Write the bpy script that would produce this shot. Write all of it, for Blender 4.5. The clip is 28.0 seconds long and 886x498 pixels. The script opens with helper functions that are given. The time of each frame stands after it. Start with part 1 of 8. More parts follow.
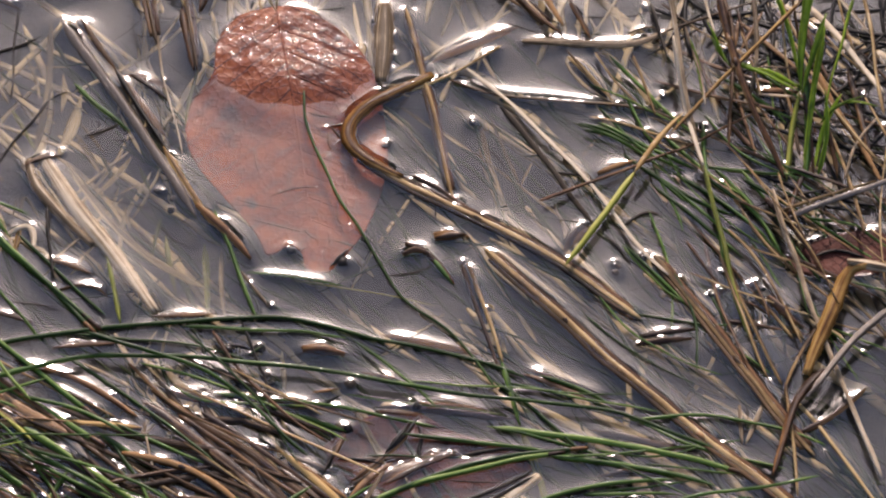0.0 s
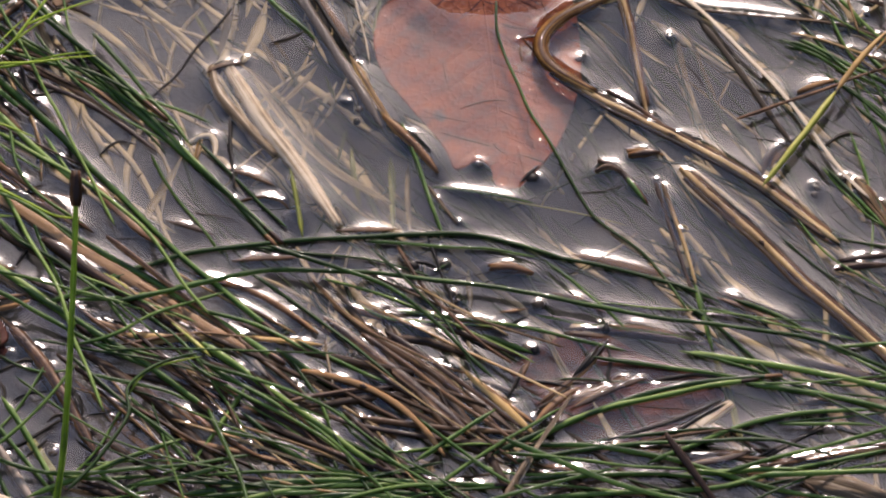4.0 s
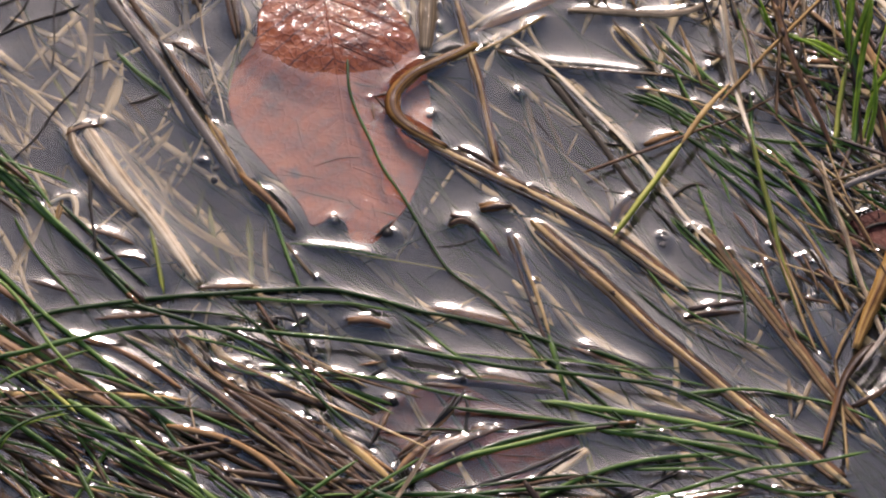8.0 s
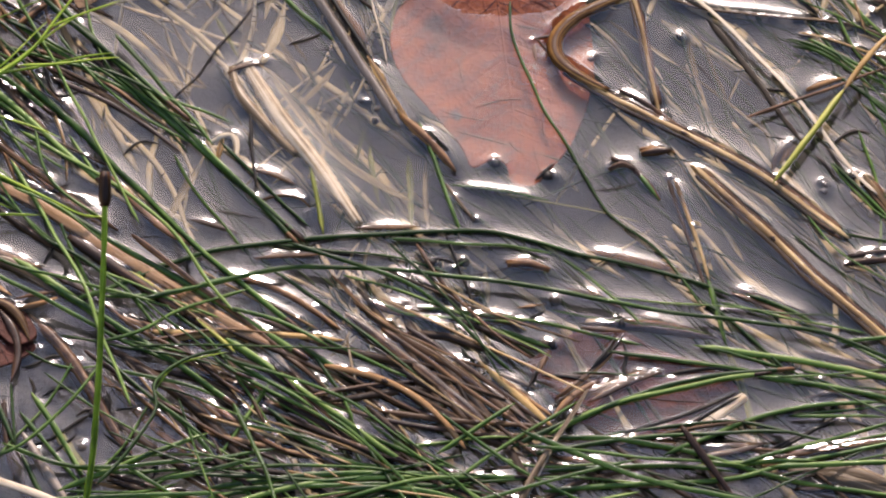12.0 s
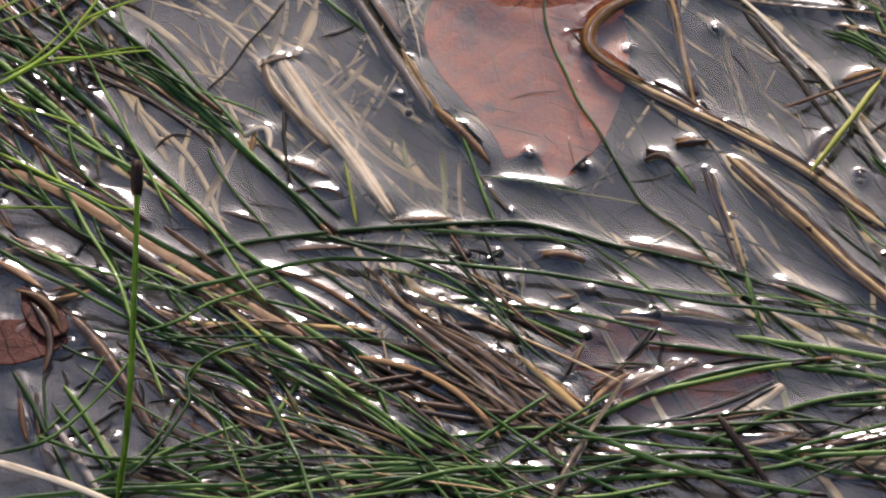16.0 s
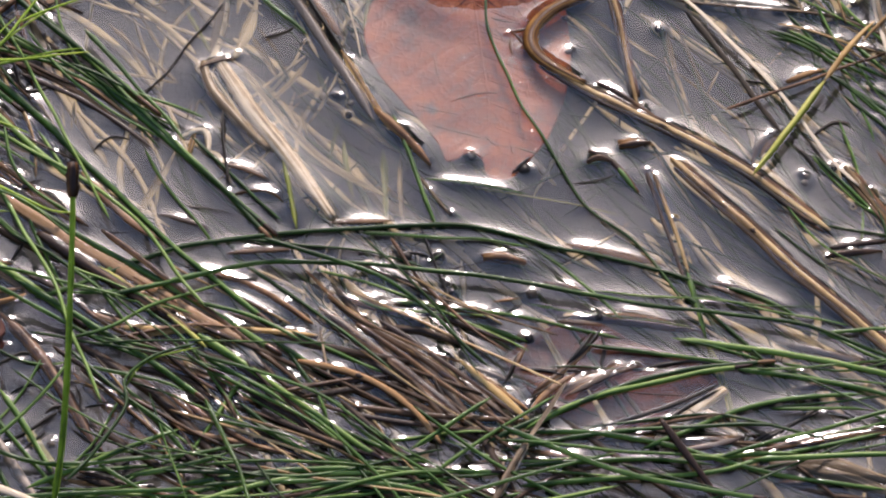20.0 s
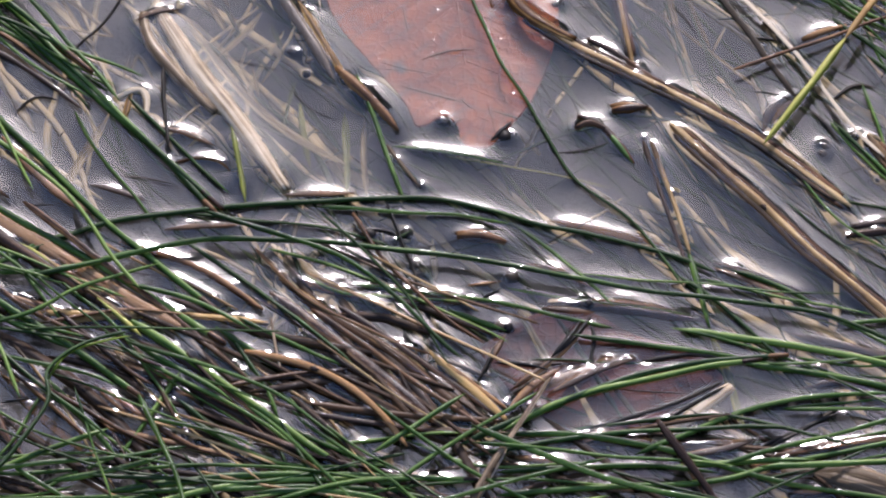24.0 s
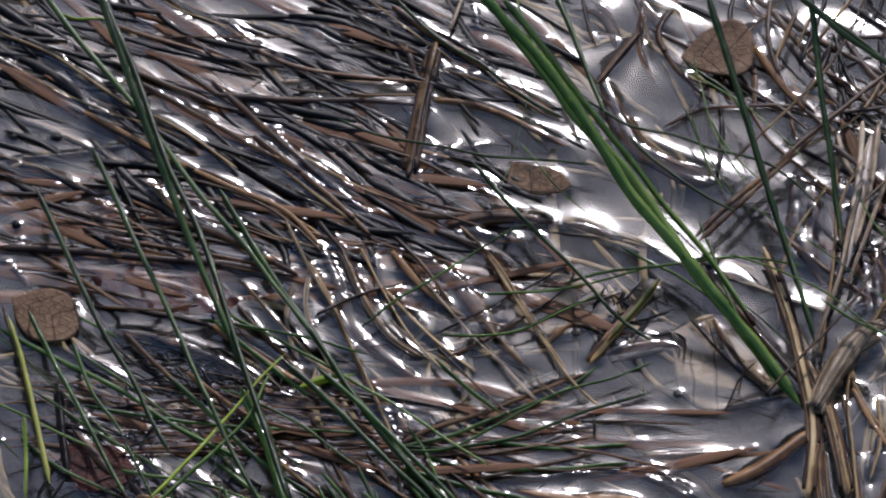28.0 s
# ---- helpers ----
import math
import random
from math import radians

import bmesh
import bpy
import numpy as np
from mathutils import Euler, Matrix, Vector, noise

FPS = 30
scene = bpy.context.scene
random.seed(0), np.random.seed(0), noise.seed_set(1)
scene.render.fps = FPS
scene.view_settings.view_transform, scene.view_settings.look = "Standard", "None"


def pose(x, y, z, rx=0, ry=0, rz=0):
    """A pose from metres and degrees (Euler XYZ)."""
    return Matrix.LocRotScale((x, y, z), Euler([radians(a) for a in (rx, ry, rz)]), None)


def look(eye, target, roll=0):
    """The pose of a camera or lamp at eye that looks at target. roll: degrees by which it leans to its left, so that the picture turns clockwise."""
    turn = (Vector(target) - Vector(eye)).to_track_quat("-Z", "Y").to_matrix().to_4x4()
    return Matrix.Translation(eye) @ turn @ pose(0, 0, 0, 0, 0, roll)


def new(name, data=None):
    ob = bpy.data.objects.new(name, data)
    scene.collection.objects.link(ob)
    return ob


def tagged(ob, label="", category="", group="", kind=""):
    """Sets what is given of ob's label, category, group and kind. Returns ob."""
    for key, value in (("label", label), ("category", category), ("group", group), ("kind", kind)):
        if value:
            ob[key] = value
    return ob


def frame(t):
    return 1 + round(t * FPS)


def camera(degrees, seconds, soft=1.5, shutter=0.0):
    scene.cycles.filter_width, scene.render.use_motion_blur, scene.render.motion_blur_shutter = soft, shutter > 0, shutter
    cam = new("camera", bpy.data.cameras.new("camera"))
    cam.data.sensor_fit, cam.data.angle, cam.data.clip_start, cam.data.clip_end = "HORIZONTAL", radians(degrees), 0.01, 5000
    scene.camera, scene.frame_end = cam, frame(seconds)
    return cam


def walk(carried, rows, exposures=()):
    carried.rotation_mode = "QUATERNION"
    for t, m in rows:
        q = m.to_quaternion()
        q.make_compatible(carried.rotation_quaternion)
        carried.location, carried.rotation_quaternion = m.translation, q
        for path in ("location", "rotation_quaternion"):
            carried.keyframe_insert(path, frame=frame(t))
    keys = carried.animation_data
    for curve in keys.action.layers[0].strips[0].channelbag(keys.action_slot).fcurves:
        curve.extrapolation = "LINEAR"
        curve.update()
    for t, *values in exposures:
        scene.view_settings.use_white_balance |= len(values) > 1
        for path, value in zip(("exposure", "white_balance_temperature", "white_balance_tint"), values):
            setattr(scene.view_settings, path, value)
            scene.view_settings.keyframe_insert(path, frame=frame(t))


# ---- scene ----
cam = camera(9.0, 28.0, soft=2.2)
PATH = [
    (0, (0.00893, -0.90915, 1.07301), (0.04904, 0.03198, 0.0), 0.342),
    (0.5, (0.00577, -0.91291, 1.07653), (0.03435, 0.03447, 0.0), -0.018),
    (1, (0.00491, -0.91365, 1.07552), (0.02654, 0.02681, 0.0), -0.220),
    (1.5, (0.00614, -0.91282, 1.07255), (0.01972, 0.02260, 0.0), -0.256),
    (2, (0.00497, -0.91236, 1.07744), (0.01267, 0.02064, 0.0), -0.398),
    (2.5, (0.00043, -0.90777, 1.07621), (-0.00314, 0.01950, 0.0), -0.968),
    (3, (0.00178, -0.90518, 1.07434), (-0.00986, 0.01491, 0.0), -1.098),
    (3.5, (0.00848, -0.90498, 1.07238), (0.00051, 0.00940, 0.0), -0.832),
    (5.5, (-0.00092, -0.74337, 0.88909), (-0.00410, 0.00918, 0.0), -0.374),
    (6, (-0.00079, -0.74804, 0.88716), (0.00929, 0.02069, 0.0), -0.179),
    (6.5, (0.00057, -0.81880, 0.96418), (0.02136, 0.01841, 0.0), -0.029),
    (7, (-0.00261, -0.89729, 1.06859), (0.02671, 0.01120, 0.0), 0.336),
    (7.5, (0.00120, -0.89342, 1.07012), (0.04410, 0.02122, 0.0), 1.037),
    (8, (-0.00720, -0.89588, 1.06874), (0.03718, 0.02284, 0.0), 0.790),
    (8.5, (-0.00504, -0.89497, 1.06679), (0.03022, 0.01906, 0.0), 0.543),
    (9, (-0.00364, -0.89721, 1.06601), (0.02942, 0.01146, 0.0), 0.649),
    (9.5, (-0.00375, -0.89964, 1.06680), (0.02042, 0.00656, 0.0), 0.398),
    (10, (-0.00779, -0.90063, 1.06703), (0.00729, 0.00354, 0.0), -0.179),
    (10.5, (-0.00722, -0.89942, 1.06696), (-0.00222, 0.00026, 0.0), -0.297),
    (11, (-0.00530, -0.89899, 1.06996), (0.00000, 0.00000, 0.0), -0.142),
    (11.5, (-0.00724, -0.89698, 1.06945), (-0.00092, 0.00099, 0.0), -0.176),
    (12, (-0.00821, -0.89431, 1.06794), (-0.00308, 0.00492, 0.0), -0.332),
    (12.5, (-0.00863, -0.87503, 1.04754), (-0.00888, 0.00143, 0.0), -0.207),
    (14.5, (-0.01393, -0.69151, 0.80705), (-0.01816, 0.00086, 0.0), -0.752),
    (15, (-0.01012, -0.76059, 0.88744), (-0.01274, -0.00049, 0.0), -0.634),
    (15.5, (-0.00766, -0.87731, 1.02080), (-0.01037, 0.00068, 0.0), -0.804),
    (16, (-0.00791, -0.90188, 1.04993), (-0.01159, 0.00231, 0.0), -0.976),
    (16.5, (-0.00603, -0.90249, 1.05082), (-0.01336, 0.00353, 0.0), -0.913),
    (17, (-0.00523, -0.90210, 1.05254), (-0.01297, 0.00031, 0.0), -0.893),
    (17.5, (-0.00568, -0.90176, 1.05337), (-0.01241, -0.00076, 0.0), -1.121),
    (18, (-0.00282, -0.90332, 1.04952), (-0.00563, -0.00110, 0.0), -1.045),
    (18.5, (0.00096, -0.90526, 1.04972), (0.00014, -0.00039, 0.0), -0.778),
    (19, (0.00026, -0.90667, 1.04888), (0.00366, 0.00149, 0.0), -0.672),
    (19.5, (-0.00200, -0.90556, 1.04874), (0.00453, 0.00350, 0.0), -0.774),
    (20, (-0.00219, -0.89572, 1.03846), (0.00298, 0.00289, 0.0), -0.642),
    (20.5, (-0.00226, -0.77648, 0.90040), (0.00342, 0.00021, 0.0), -0.440),
    (21, (-0.00219, -0.71033, 0.82656), (0.00284, -0.00393, 0.0), -0.485),
    (21.5, (-0.00462, -0.70901, 0.82840), (0.00021, -0.00554, 0.0), -0.641),
    (22, (-0.00277, -0.66915, 0.78272), (0.00126, -0.00713, 0.0), -0.491),
    (22.5, (0.00506, -0.66645, 0.78419), (0.01741, 0.00781, 0.0), -0.091),
    (24.5, (0.00401, -0.81639, 0.94106), (0.00447, -0.00026, 0.0), -0.490),
    (25, (0.00108, -0.81256, 0.94540), (-0.00480, 0.00438, 0.0), -0.784),
    (25.5, (-0.00293, -0.83493, 0.97793), (-0.02193, 0.05157, 0.0), -0.993),
    (26, (-0.00590, -0.90334, 1.06035), (-0.03756, 0.08850, 0.0), -1.053),
    (26.5, (-0.01198, -0.90927, 1.06192), (-0.07263, 0.13678, 0.0), -1.499),
    (27, (-0.01165, -0.91802, 1.06199), (-0.09114, 0.16277, 0.0), -1.785),
    (27.5, (-0.01189, -0.91914, 1.06175), (-0.10512, 0.16623, 0.0), -1.905),
    (28, (-0.01785, -0.91526, 1.06024), (-0.13243, 0.21412, 0.0), -2.243),
]
EXPOSURES = [(0.0, 1.33, 6450, 24), (3.0, 1.29, 6400, 24), (6.0, 1.49, 6350, 23), (8.0, 1.43, 6350, 23), (12.0, 1.68, 6350, 23), (15.0, 1.37, 6150, 20), (17.0, 1.35, 6100, 20), (18.5, 1.51, 6100, 20), (20.0, 1.56, 6100, 21), (22.0, 1.34, 5950, 21), (25.0, 1.54, 5550, 22), (26.0, 1.3, 5500, 22), (28.0, 0.65, 5500, 19)]
walk(cam, [(t, look(eye, target, roll)) for t, eye, target, roll in PATH], EXPOSURES)

# ---- light: a hazy sun low behind the pool, sky all round ----
SUN_ELEV, SUN_TURN = radians(30), radians(2)
world = bpy.data.worlds.new("sky")
scene.world = world
world.use_nodes = True
wt = world.node_tree
sky = wt.nodes.new("ShaderNodeTexSky")
sky.sky_type = "NISHITA"
sky.sun_disc = False
sky.sun_elevation, sky.sun_rotation = SUN_ELEV, SUN_TURN
sky.air_density, sky.dust_density = 1.1, 2.0
wt.nodes["Background"].inputs["Strength"].default_value = 0.15
wt.links.new(sky.outputs[0], wt.nodes["Background"].inputs["Color"])
sun = bpy.data.lights.new("sun", "SUN")
sun.energy, sun.angle, sun.color = 2.8, radians(1.0), (1.0, 0.90, 0.76)
to_sun = Vector((math.sin(SUN_TURN) * math.cos(SUN_ELEV), math.cos(SUN_TURN) * math.cos(SUN_ELEV), math.sin(SUN_ELEV)))
sun_ob = new("sun", sun)
sun_ob.matrix_world = look(to_sun * 5, (0, 0, 0))

# ---- materials ----
def material(name):
    m = bpy.data.materials.new(name)
    m.use_nodes = True
    nt = m.node_tree
    return m, nt, nt.nodes["Principled BSDF"]


def node(nt, kind, **values):
    n = nt.nodes.new(kind)
    for key, value in values.items():
        n.inputs[key].default_value = value
    return n


def ramp(nt, src, *stops):
    n = nt.nodes.new("ShaderNodeValToRGB")
    while len(n.color_ramp.elements) < len(stops):
        n.color_ramp.elements.new(0.5)
    for e, (at, colour) in zip(n.color_ramp.elements, stops):
        e.position, e.color = at, (*colour, 1)
    nt.links.new(src, n.inputs[0])
    return n.outputs[0]


def fibre(name, dark, mid, light, rough=0.5, coat=0.2, grain=1.0, glow=0.25, bead=1.0):
    """Plant fibre: streaks along the stem, blotches, a hue of its own for each stem."""
    m, nt, bsdf = material(name)
    uv = nt.nodes.new("ShaderNodeUVMap")
    info = nt.nodes.new("ShaderNodeObjectInfo")
    stretch = nt.nodes.new("ShaderNodeMapping")
    stretch.inputs["Scale"].default_value = (1.1, 0.018, 1.0)
    nt.links.new(uv.outputs[0], stretch.inputs[0])
    shift = nt.nodes.new("ShaderNodeVectorMath")
    shift.operation = "ADD"
    nt.links.new(stretch.outputs[0], shift.inputs[0])
    nt.links.new(info.outputs["Random"], shift.inputs[1])
    streak = node(nt, "ShaderNodeTexNoise", Scale=1.4, Detail=4.0)
    nt.links.new(shift.outputs[0], streak.inputs["Vector"])
    geo = nt.nodes.new("ShaderNodeNewGeometry")
    blotch = node(nt, "ShaderNodeTexNoise", Scale=140.0, Detail=5.0, Roughness=0.65)
    nt.links.new(geo.outputs["Position"], blotch.inputs["Vector"])
    mix = nt.nodes.new("ShaderNodeMath")
    mix.operation = "MULTIPLY_ADD"
    nt.links.new(streak.outputs[0], mix.inputs[0])
    mix.inputs[1].default_value = 0.75
    half = nt.nodes.new("ShaderNodeMath")
    half.operation = "MULTIPLY"
    half.inputs[1].default_value = 0.25
    nt.links.new(blotch.outputs[0], half.inputs[0])
    nt.links.new(half.outputs[0], mix.inputs[2])
    tone = nt.nodes.new("ShaderNodeMath")
    tone.operation = "MULTIPLY_ADD"
    nt.links.new(info.outputs["Random"], tone.inputs[0])
    tone.inputs[1].default_value = 0.26
    low = nt.nodes.new("ShaderNodeMath")
    low.operation = "SUBTRACT"
    low.inputs[1].default_value = 0.13
    nt.links.new(mix.outputs[0], low.inputs[0])
    nt.links.new(low.outputs[0], tone.inputs[2])
    colour = ramp(nt, tone.outputs[0], (0.42, dark), (0.5, mid), (0.60, light))
    nt.links.new(colour, bsdf.inputs["Base Color"])
    bsdf.inputs["Roughness"].default_value = rough
    bsdf.inputs["Coat Weight"].default_value = coat
    bsdf.inputs["Coat Roughness"].default_value = 0.06
    bsdf.inputs["Specular IOR Level"].default_value = 0.12
    beads = node(nt, "ShaderNodeTexNoise", Scale=1500.0, Detail=1.0)
    nt.links.new(geo.outputs["Position"], beads.inputs["Vector"])
    wet = node(nt, "ShaderNodeBump", Strength=min(1.0, 0.8 * bead), Distance=0.0003 * bead)
    nt.links.new(beads.outputs[0], wet.inputs["Height"])
    nt.links.new(wet.outputs[0], bsdf.inputs["Coat Normal"])
    bump = node(nt, "ShaderNodeBump", Strength=0.7 * grain, Distance=0.0005)
    nt.links.new(mix.outputs[0], bump.inputs["Height"])
    nt.links.new(bump.outputs[0], bsdf.inputs["Normal"])
    if glow:  # thin fibre lets some of the sun through
        lit = nt.nodes.new("ShaderNodeBsdfTranslucent")
        nt.links.new(colour, lit.inputs["Color"])
        both = nt.nodes.new("ShaderNodeMixShader")
        both.inputs[0].default_value = glow
        nt.links.new(bsdf.outputs[0], both.inputs[1])
        nt.links.new(lit.outputs[0], both.inputs[2])
        nt.links.new(both.outputs[0], nt.nodes["Material Output"].inputs["Surface"])
    return m


M = {
    "straw": fibre("straw", (0.05, 0.026, 0.009), (0.23, 0.135, 0.045), (0.48, 0.335, 0.145), glow=0.35),
    "pale": fibre("pale_straw", (0.10, 0.065, 0.032), (0.33, 0.235, 0.13), (0.60, 0.49, 0.33), glow=0.35),
    "brown": fibre("brown_straw", (0.024, 0.010, 0.003), (0.11, 0.047, 0.014), (0.27, 0.14, 0.047)),
    "sub": fibre("sodden_straw", (0.06, 0.045, 0.025), (0.19, 0.145, 0.08), (0.36, 0.285, 0.17), 0.8, 0.0),
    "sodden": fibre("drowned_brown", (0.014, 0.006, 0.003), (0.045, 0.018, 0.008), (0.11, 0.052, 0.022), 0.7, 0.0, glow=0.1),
    "rust": fibre("rotten_red_brown", (0.022, 0.009, 0.003), (0.075, 0.032, 0.010), (0.20, 0.105, 0.036), 0.45, 0.25, glow=0.3),
    "amber": fibre("amber_blade", (0.08, 0.030, 0.006), (0.23, 0.105, 0.021), (0.43, 0.25, 0.065), 0.4, 0.2, glow=0.45),
    "beaded": fibre("beaded_straw", (0.09, 0.065, 0.042), (0.26, 0.20, 0.14), (0.45, 0.37, 0.28), 0.4, 1.0, bead=2.0),
    "shine": fibre("wet_red_stalk", (0.025, 0.011, 0.004), (0.12, 0.054, 0.018), (0.27, 0.145, 0.055), 0.4, 0.6, bead=2.0),
    "gold": fibre("golden_straw", (0.06, 0.027, 0.007), (0.22, 0.12, 0.033), (0.45, 0.28, 0.09), 0.45, 0.15, glow=0.35),
    "weed": fibre("drowned_shoot", (0.05, 0.055, 0.018), (0.13, 0.13, 0.045), (0.24, 0.22, 0.09), 0.8, 0.0),
    # besides drowned blades, it darkens bands beside straws and gaps under rushes
    "murk": fibre("murk_and_dim_band", (0.010, 0.005, 0.002), (0.036, 0.018, 0.007), (0.09, 0.047, 0.018), 0.7, 0.1, glow=0.15),
    "algae": fibre("sodden_green", (0.02, 0.028, 0.012), (0.055, 0.07, 0.028), (0.11, 0.125, 0.055), 0.8, 0.0),
    "rush": fibre("rush_green", (0.02, 0.045, 0.006), (0.06, 0.125, 0.016), (0.17, 0.25, 0.045), 0.38, 0.25, glow=0.35),
    "deep": fibre("dark_rush_green", (0.010, 0.020, 0.004), (0.028, 0.055, 0.010), (0.08, 0.12, 0.03), 0.4, 0.2, glow=0.25),
    "olive": fibre("olive_stem", (0.10, 0.11, 0.015), (0.22, 0.23, 0.03), (0.38, 0.36, 0.07), 0.4, 0.2, glow=0.3),
    "lush": fibre("grass_green", (0.08, 0.13, 0.009), (0.22, 0.33, 0.02), (0.42, 0.51, 0.055), 0.45, 0.1, glow=0.45),
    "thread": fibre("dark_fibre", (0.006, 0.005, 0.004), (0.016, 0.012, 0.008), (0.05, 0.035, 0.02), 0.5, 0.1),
}


def water_material():
    m, nt, bsdf = material("pond_water")
    nt.nodes.remove(bsdf)
    through_it = node(nt, "ShaderNodeBsdfRefraction", Color=(0.90, 0.89, 0.84, 1), Roughness=0.0, IOR=1.333)
    gloss = node(nt, "ShaderNodeBsdfAnisotropic", Color=(1, 1, 1, 1), Roughness=0.125)
    film = node(nt, "ShaderNodeFresnel", IOR=1.42)  # set above the 1.333 of water to strengthen the mirrored sky
    mix = nt.nodes.new("ShaderNodeMixShader")
    nt.links.new(film.outputs[0], mix.inputs[0])
    nt.links.new(through_it.outputs[0], mix.inputs[1])
    nt.links.new(gloss.outputs[0], mix.inputs[2])
    nt.links.new(mix.outputs[0], nt.nodes["Material Output"].inputs["Surface"])
    return m


def mud_material():
    m, nt, bsdf = material("pond_mud")
    geo = nt.nodes.new("ShaderNodeNewGeometry")
    fine = node(nt, "ShaderNodeTexNoise", Scale=220.0, Detail=8.0, Roughness=0.7)
    wide = node(nt, "ShaderNodeTexNoise", Scale=18.0, Detail=4.0)
    for n in (fine, wide):
        nt.links.new(geo.outputs["Position"], n.inputs["Vector"])
    mix = nt.nodes.new("ShaderNodeMath")
    mix.operation = "MULTIPLY"
    nt.links.new(fine.outputs[0], mix.inputs[0])
    nt.links.new(wide.outputs[0], mix.inputs[1])
    soil = ramp(nt, mix.outputs[0], (0.1, (0.014, 0.014, 0.015)), (0.3, (0.036, 0.034, 0.033)), (0.5, (0.07, 0.064, 0.054)))
    grass = ramp(nt, mix.outputs[0], (0.1, (0.012, 0.016, 0.006)), (0.5, (0.05, 0.06, 0.02)))
    sep = nt.nodes.new("ShaderNodeSeparateXYZ")
    nt.links.new(geo.outputs["Position"], sep.inputs[0])
    edge = nt.nodes.new("ShaderNodeMapRange")
    edge.inputs["From Min"].default_value, edge.inputs["From Max"].default_value = 0.03, 0.12
    nt.links.new(sep.outputs["Z"], edge.inputs["Value"])
    cover = nt.nodes.new("ShaderNodeMix")
    cover.data_type = "RGBA"
    nt.links.new(edge.outputs[0], cover.inputs["Factor"])
    nt.links.new(soil, cover.inputs["A"])
    nt.links.new(grass, cover.inputs["B"])
    nt.links.new(cover.outputs["Result"], bsdf.inputs["Base Color"])
    bsdf.inputs["Roughness"].default_value = 0.9
    bump = node(nt, "ShaderNodeBump", Strength=0.8, Distance=0.002)
    nt.links.new(fine.outputs[0], bump.inputs["Height"])
    nt.links.new(bump.outputs[0], bsdf.inputs["Normal"])
    return m


def leaf_material(name, dark, mid, light, rough=0.5, coat=0.12):
    """A dead leaf: blotches and a paler net of veins; the veins follow the leaf's own midrib (UV in millimetres)."""
    m, nt, bsdf = material(name)
    uv = nt.nodes.new("ShaderNodeUVMap")
    sep = nt.nodes.new("ShaderNodeSeparateXYZ")
    nt.links.new(uv.outputs[0], sep.inputs[0])
    geo = nt.nodes.new("ShaderNodeNewGeometry")
    blotch = node(nt, "ShaderNodeTexNoise", Scale=70.0, Detail=7.0, Roughness=0.62)
    spots = node(nt, "ShaderNodeTexNoise", Scale=420.0, Detail=3.0)
    for n in (blotch, spots):
        nt.links.new(geo.outputs["Position"], n.inputs["Vector"])
    net = nt.nodes.new("ShaderNodeTexVoronoi")
    net.feature = "DISTANCE_TO_EDGE"
    net.inputs["Scale"].default_value = 0.42
    nt.links.new(uv.outputs[0], net.inputs["Vector"])
    both = nt.nodes.new("ShaderNodeMath")
    both.operation = "MULTIPLY_ADD"
    nt.links.new(spots.outputs[0], both.inputs[0])
    both.inputs[1].default_value = 0.3
    scale = nt.nodes.new("ShaderNodeMath")
    scale.operation = "MULTIPLY"
    scale.inputs[1].default_value = 0.7
    nt.links.new(blotch.outputs[0], scale.inputs[0])
    nt.links.new(scale.outputs[0], both.inputs[2])
    skin = ramp(nt, both.outputs[0], (0.32, dark), (0.5, mid), (0.68, light))
    # slanting side veins and the net between them are darker; rot has stained some patches
    bend = node(nt, "ShaderNodeTexNoise", Scale=0.09, Detail=2.0)
    nt.links.new(uv.outputs[0], bend.inputs["Vector"])
    lean = nt.nodes.new("ShaderNodeMath")
    lean.operation = "ABSOLUTE"
    nt.links.new(sep.outputs["X"], lean.inputs[0])
    slant = nt.nodes.new("ShaderNodeMath")
    slant.operation = "MULTIPLY_ADD"
    slant.inputs[1].default_value = -0.75
    nt.links.new(lean.outputs[0], slant.inputs[0])
    nt.links.new(sep.outputs["Y"], slant.inputs[2])
    curved = nt.nodes.new("ShaderNodeMath")
    curved.operation = "MULTIPLY_ADD"
    curved.inputs[1].default_value = 5.0
    nt.links.new(bend.outputs[0], curved.inputs[0])
    nt.links.new(slant.outputs[0], curved.inputs[2])
    wave = nt.nodes.new("ShaderNodeMath")
    wave.operation = "PINGPONG"
    wave.inputs[1].default_value = 4.0
    nt.links.new(curved.outputs[0], wave.inputs[0])
    side = ramp(nt, wave.outputs[0], (0.0, (0.18, 0.13, 0.1)), (0.5, (1, 1, 1)))
    side.node.color_ramp.elements[1].position = 0.45
    mesh_net = ramp(nt, net.outputs["Distance"], (0.0, (0.72, 0.66, 0.6)), (0.10, (1, 1, 1)))
    stain_noise = node(nt, "ShaderNodeTexNoise", Scale=110.0, Detail=3.0, Roughness=0.6)
    nt.links.new(geo.outputs["Position"], stain_noise.inputs["Vector"])
    stain = ramp(nt, stain_noise.outputs[0], (0.26, (0.16, 0.15, 0.17)), (0.36, (1, 1, 1)))
    for mark in (side, mesh_net, stain):
        times = nt.nodes.new("ShaderNodeMix")
        times.data_type, times.blend_type = "RGBA", "MULTIPLY"
        times.inputs["Factor"].default_value = 1.0
        nt.links.new(skin, times.inputs["A"])
        nt.links.new(mark, times.inputs["B"])
        skin = times.outputs["Result"]
    nt.links.new(skin, bsdf.inputs["Base Color"])
    bsdf.inputs["Roughness"].default_value = rough
    bsdf.inputs["Coat Weight"].default_value = coat
    bsdf.inputs["Coat Roughness"].default_value = 0.05
    bsdf.inputs["Specular IOR Level"].default_value = 0.06
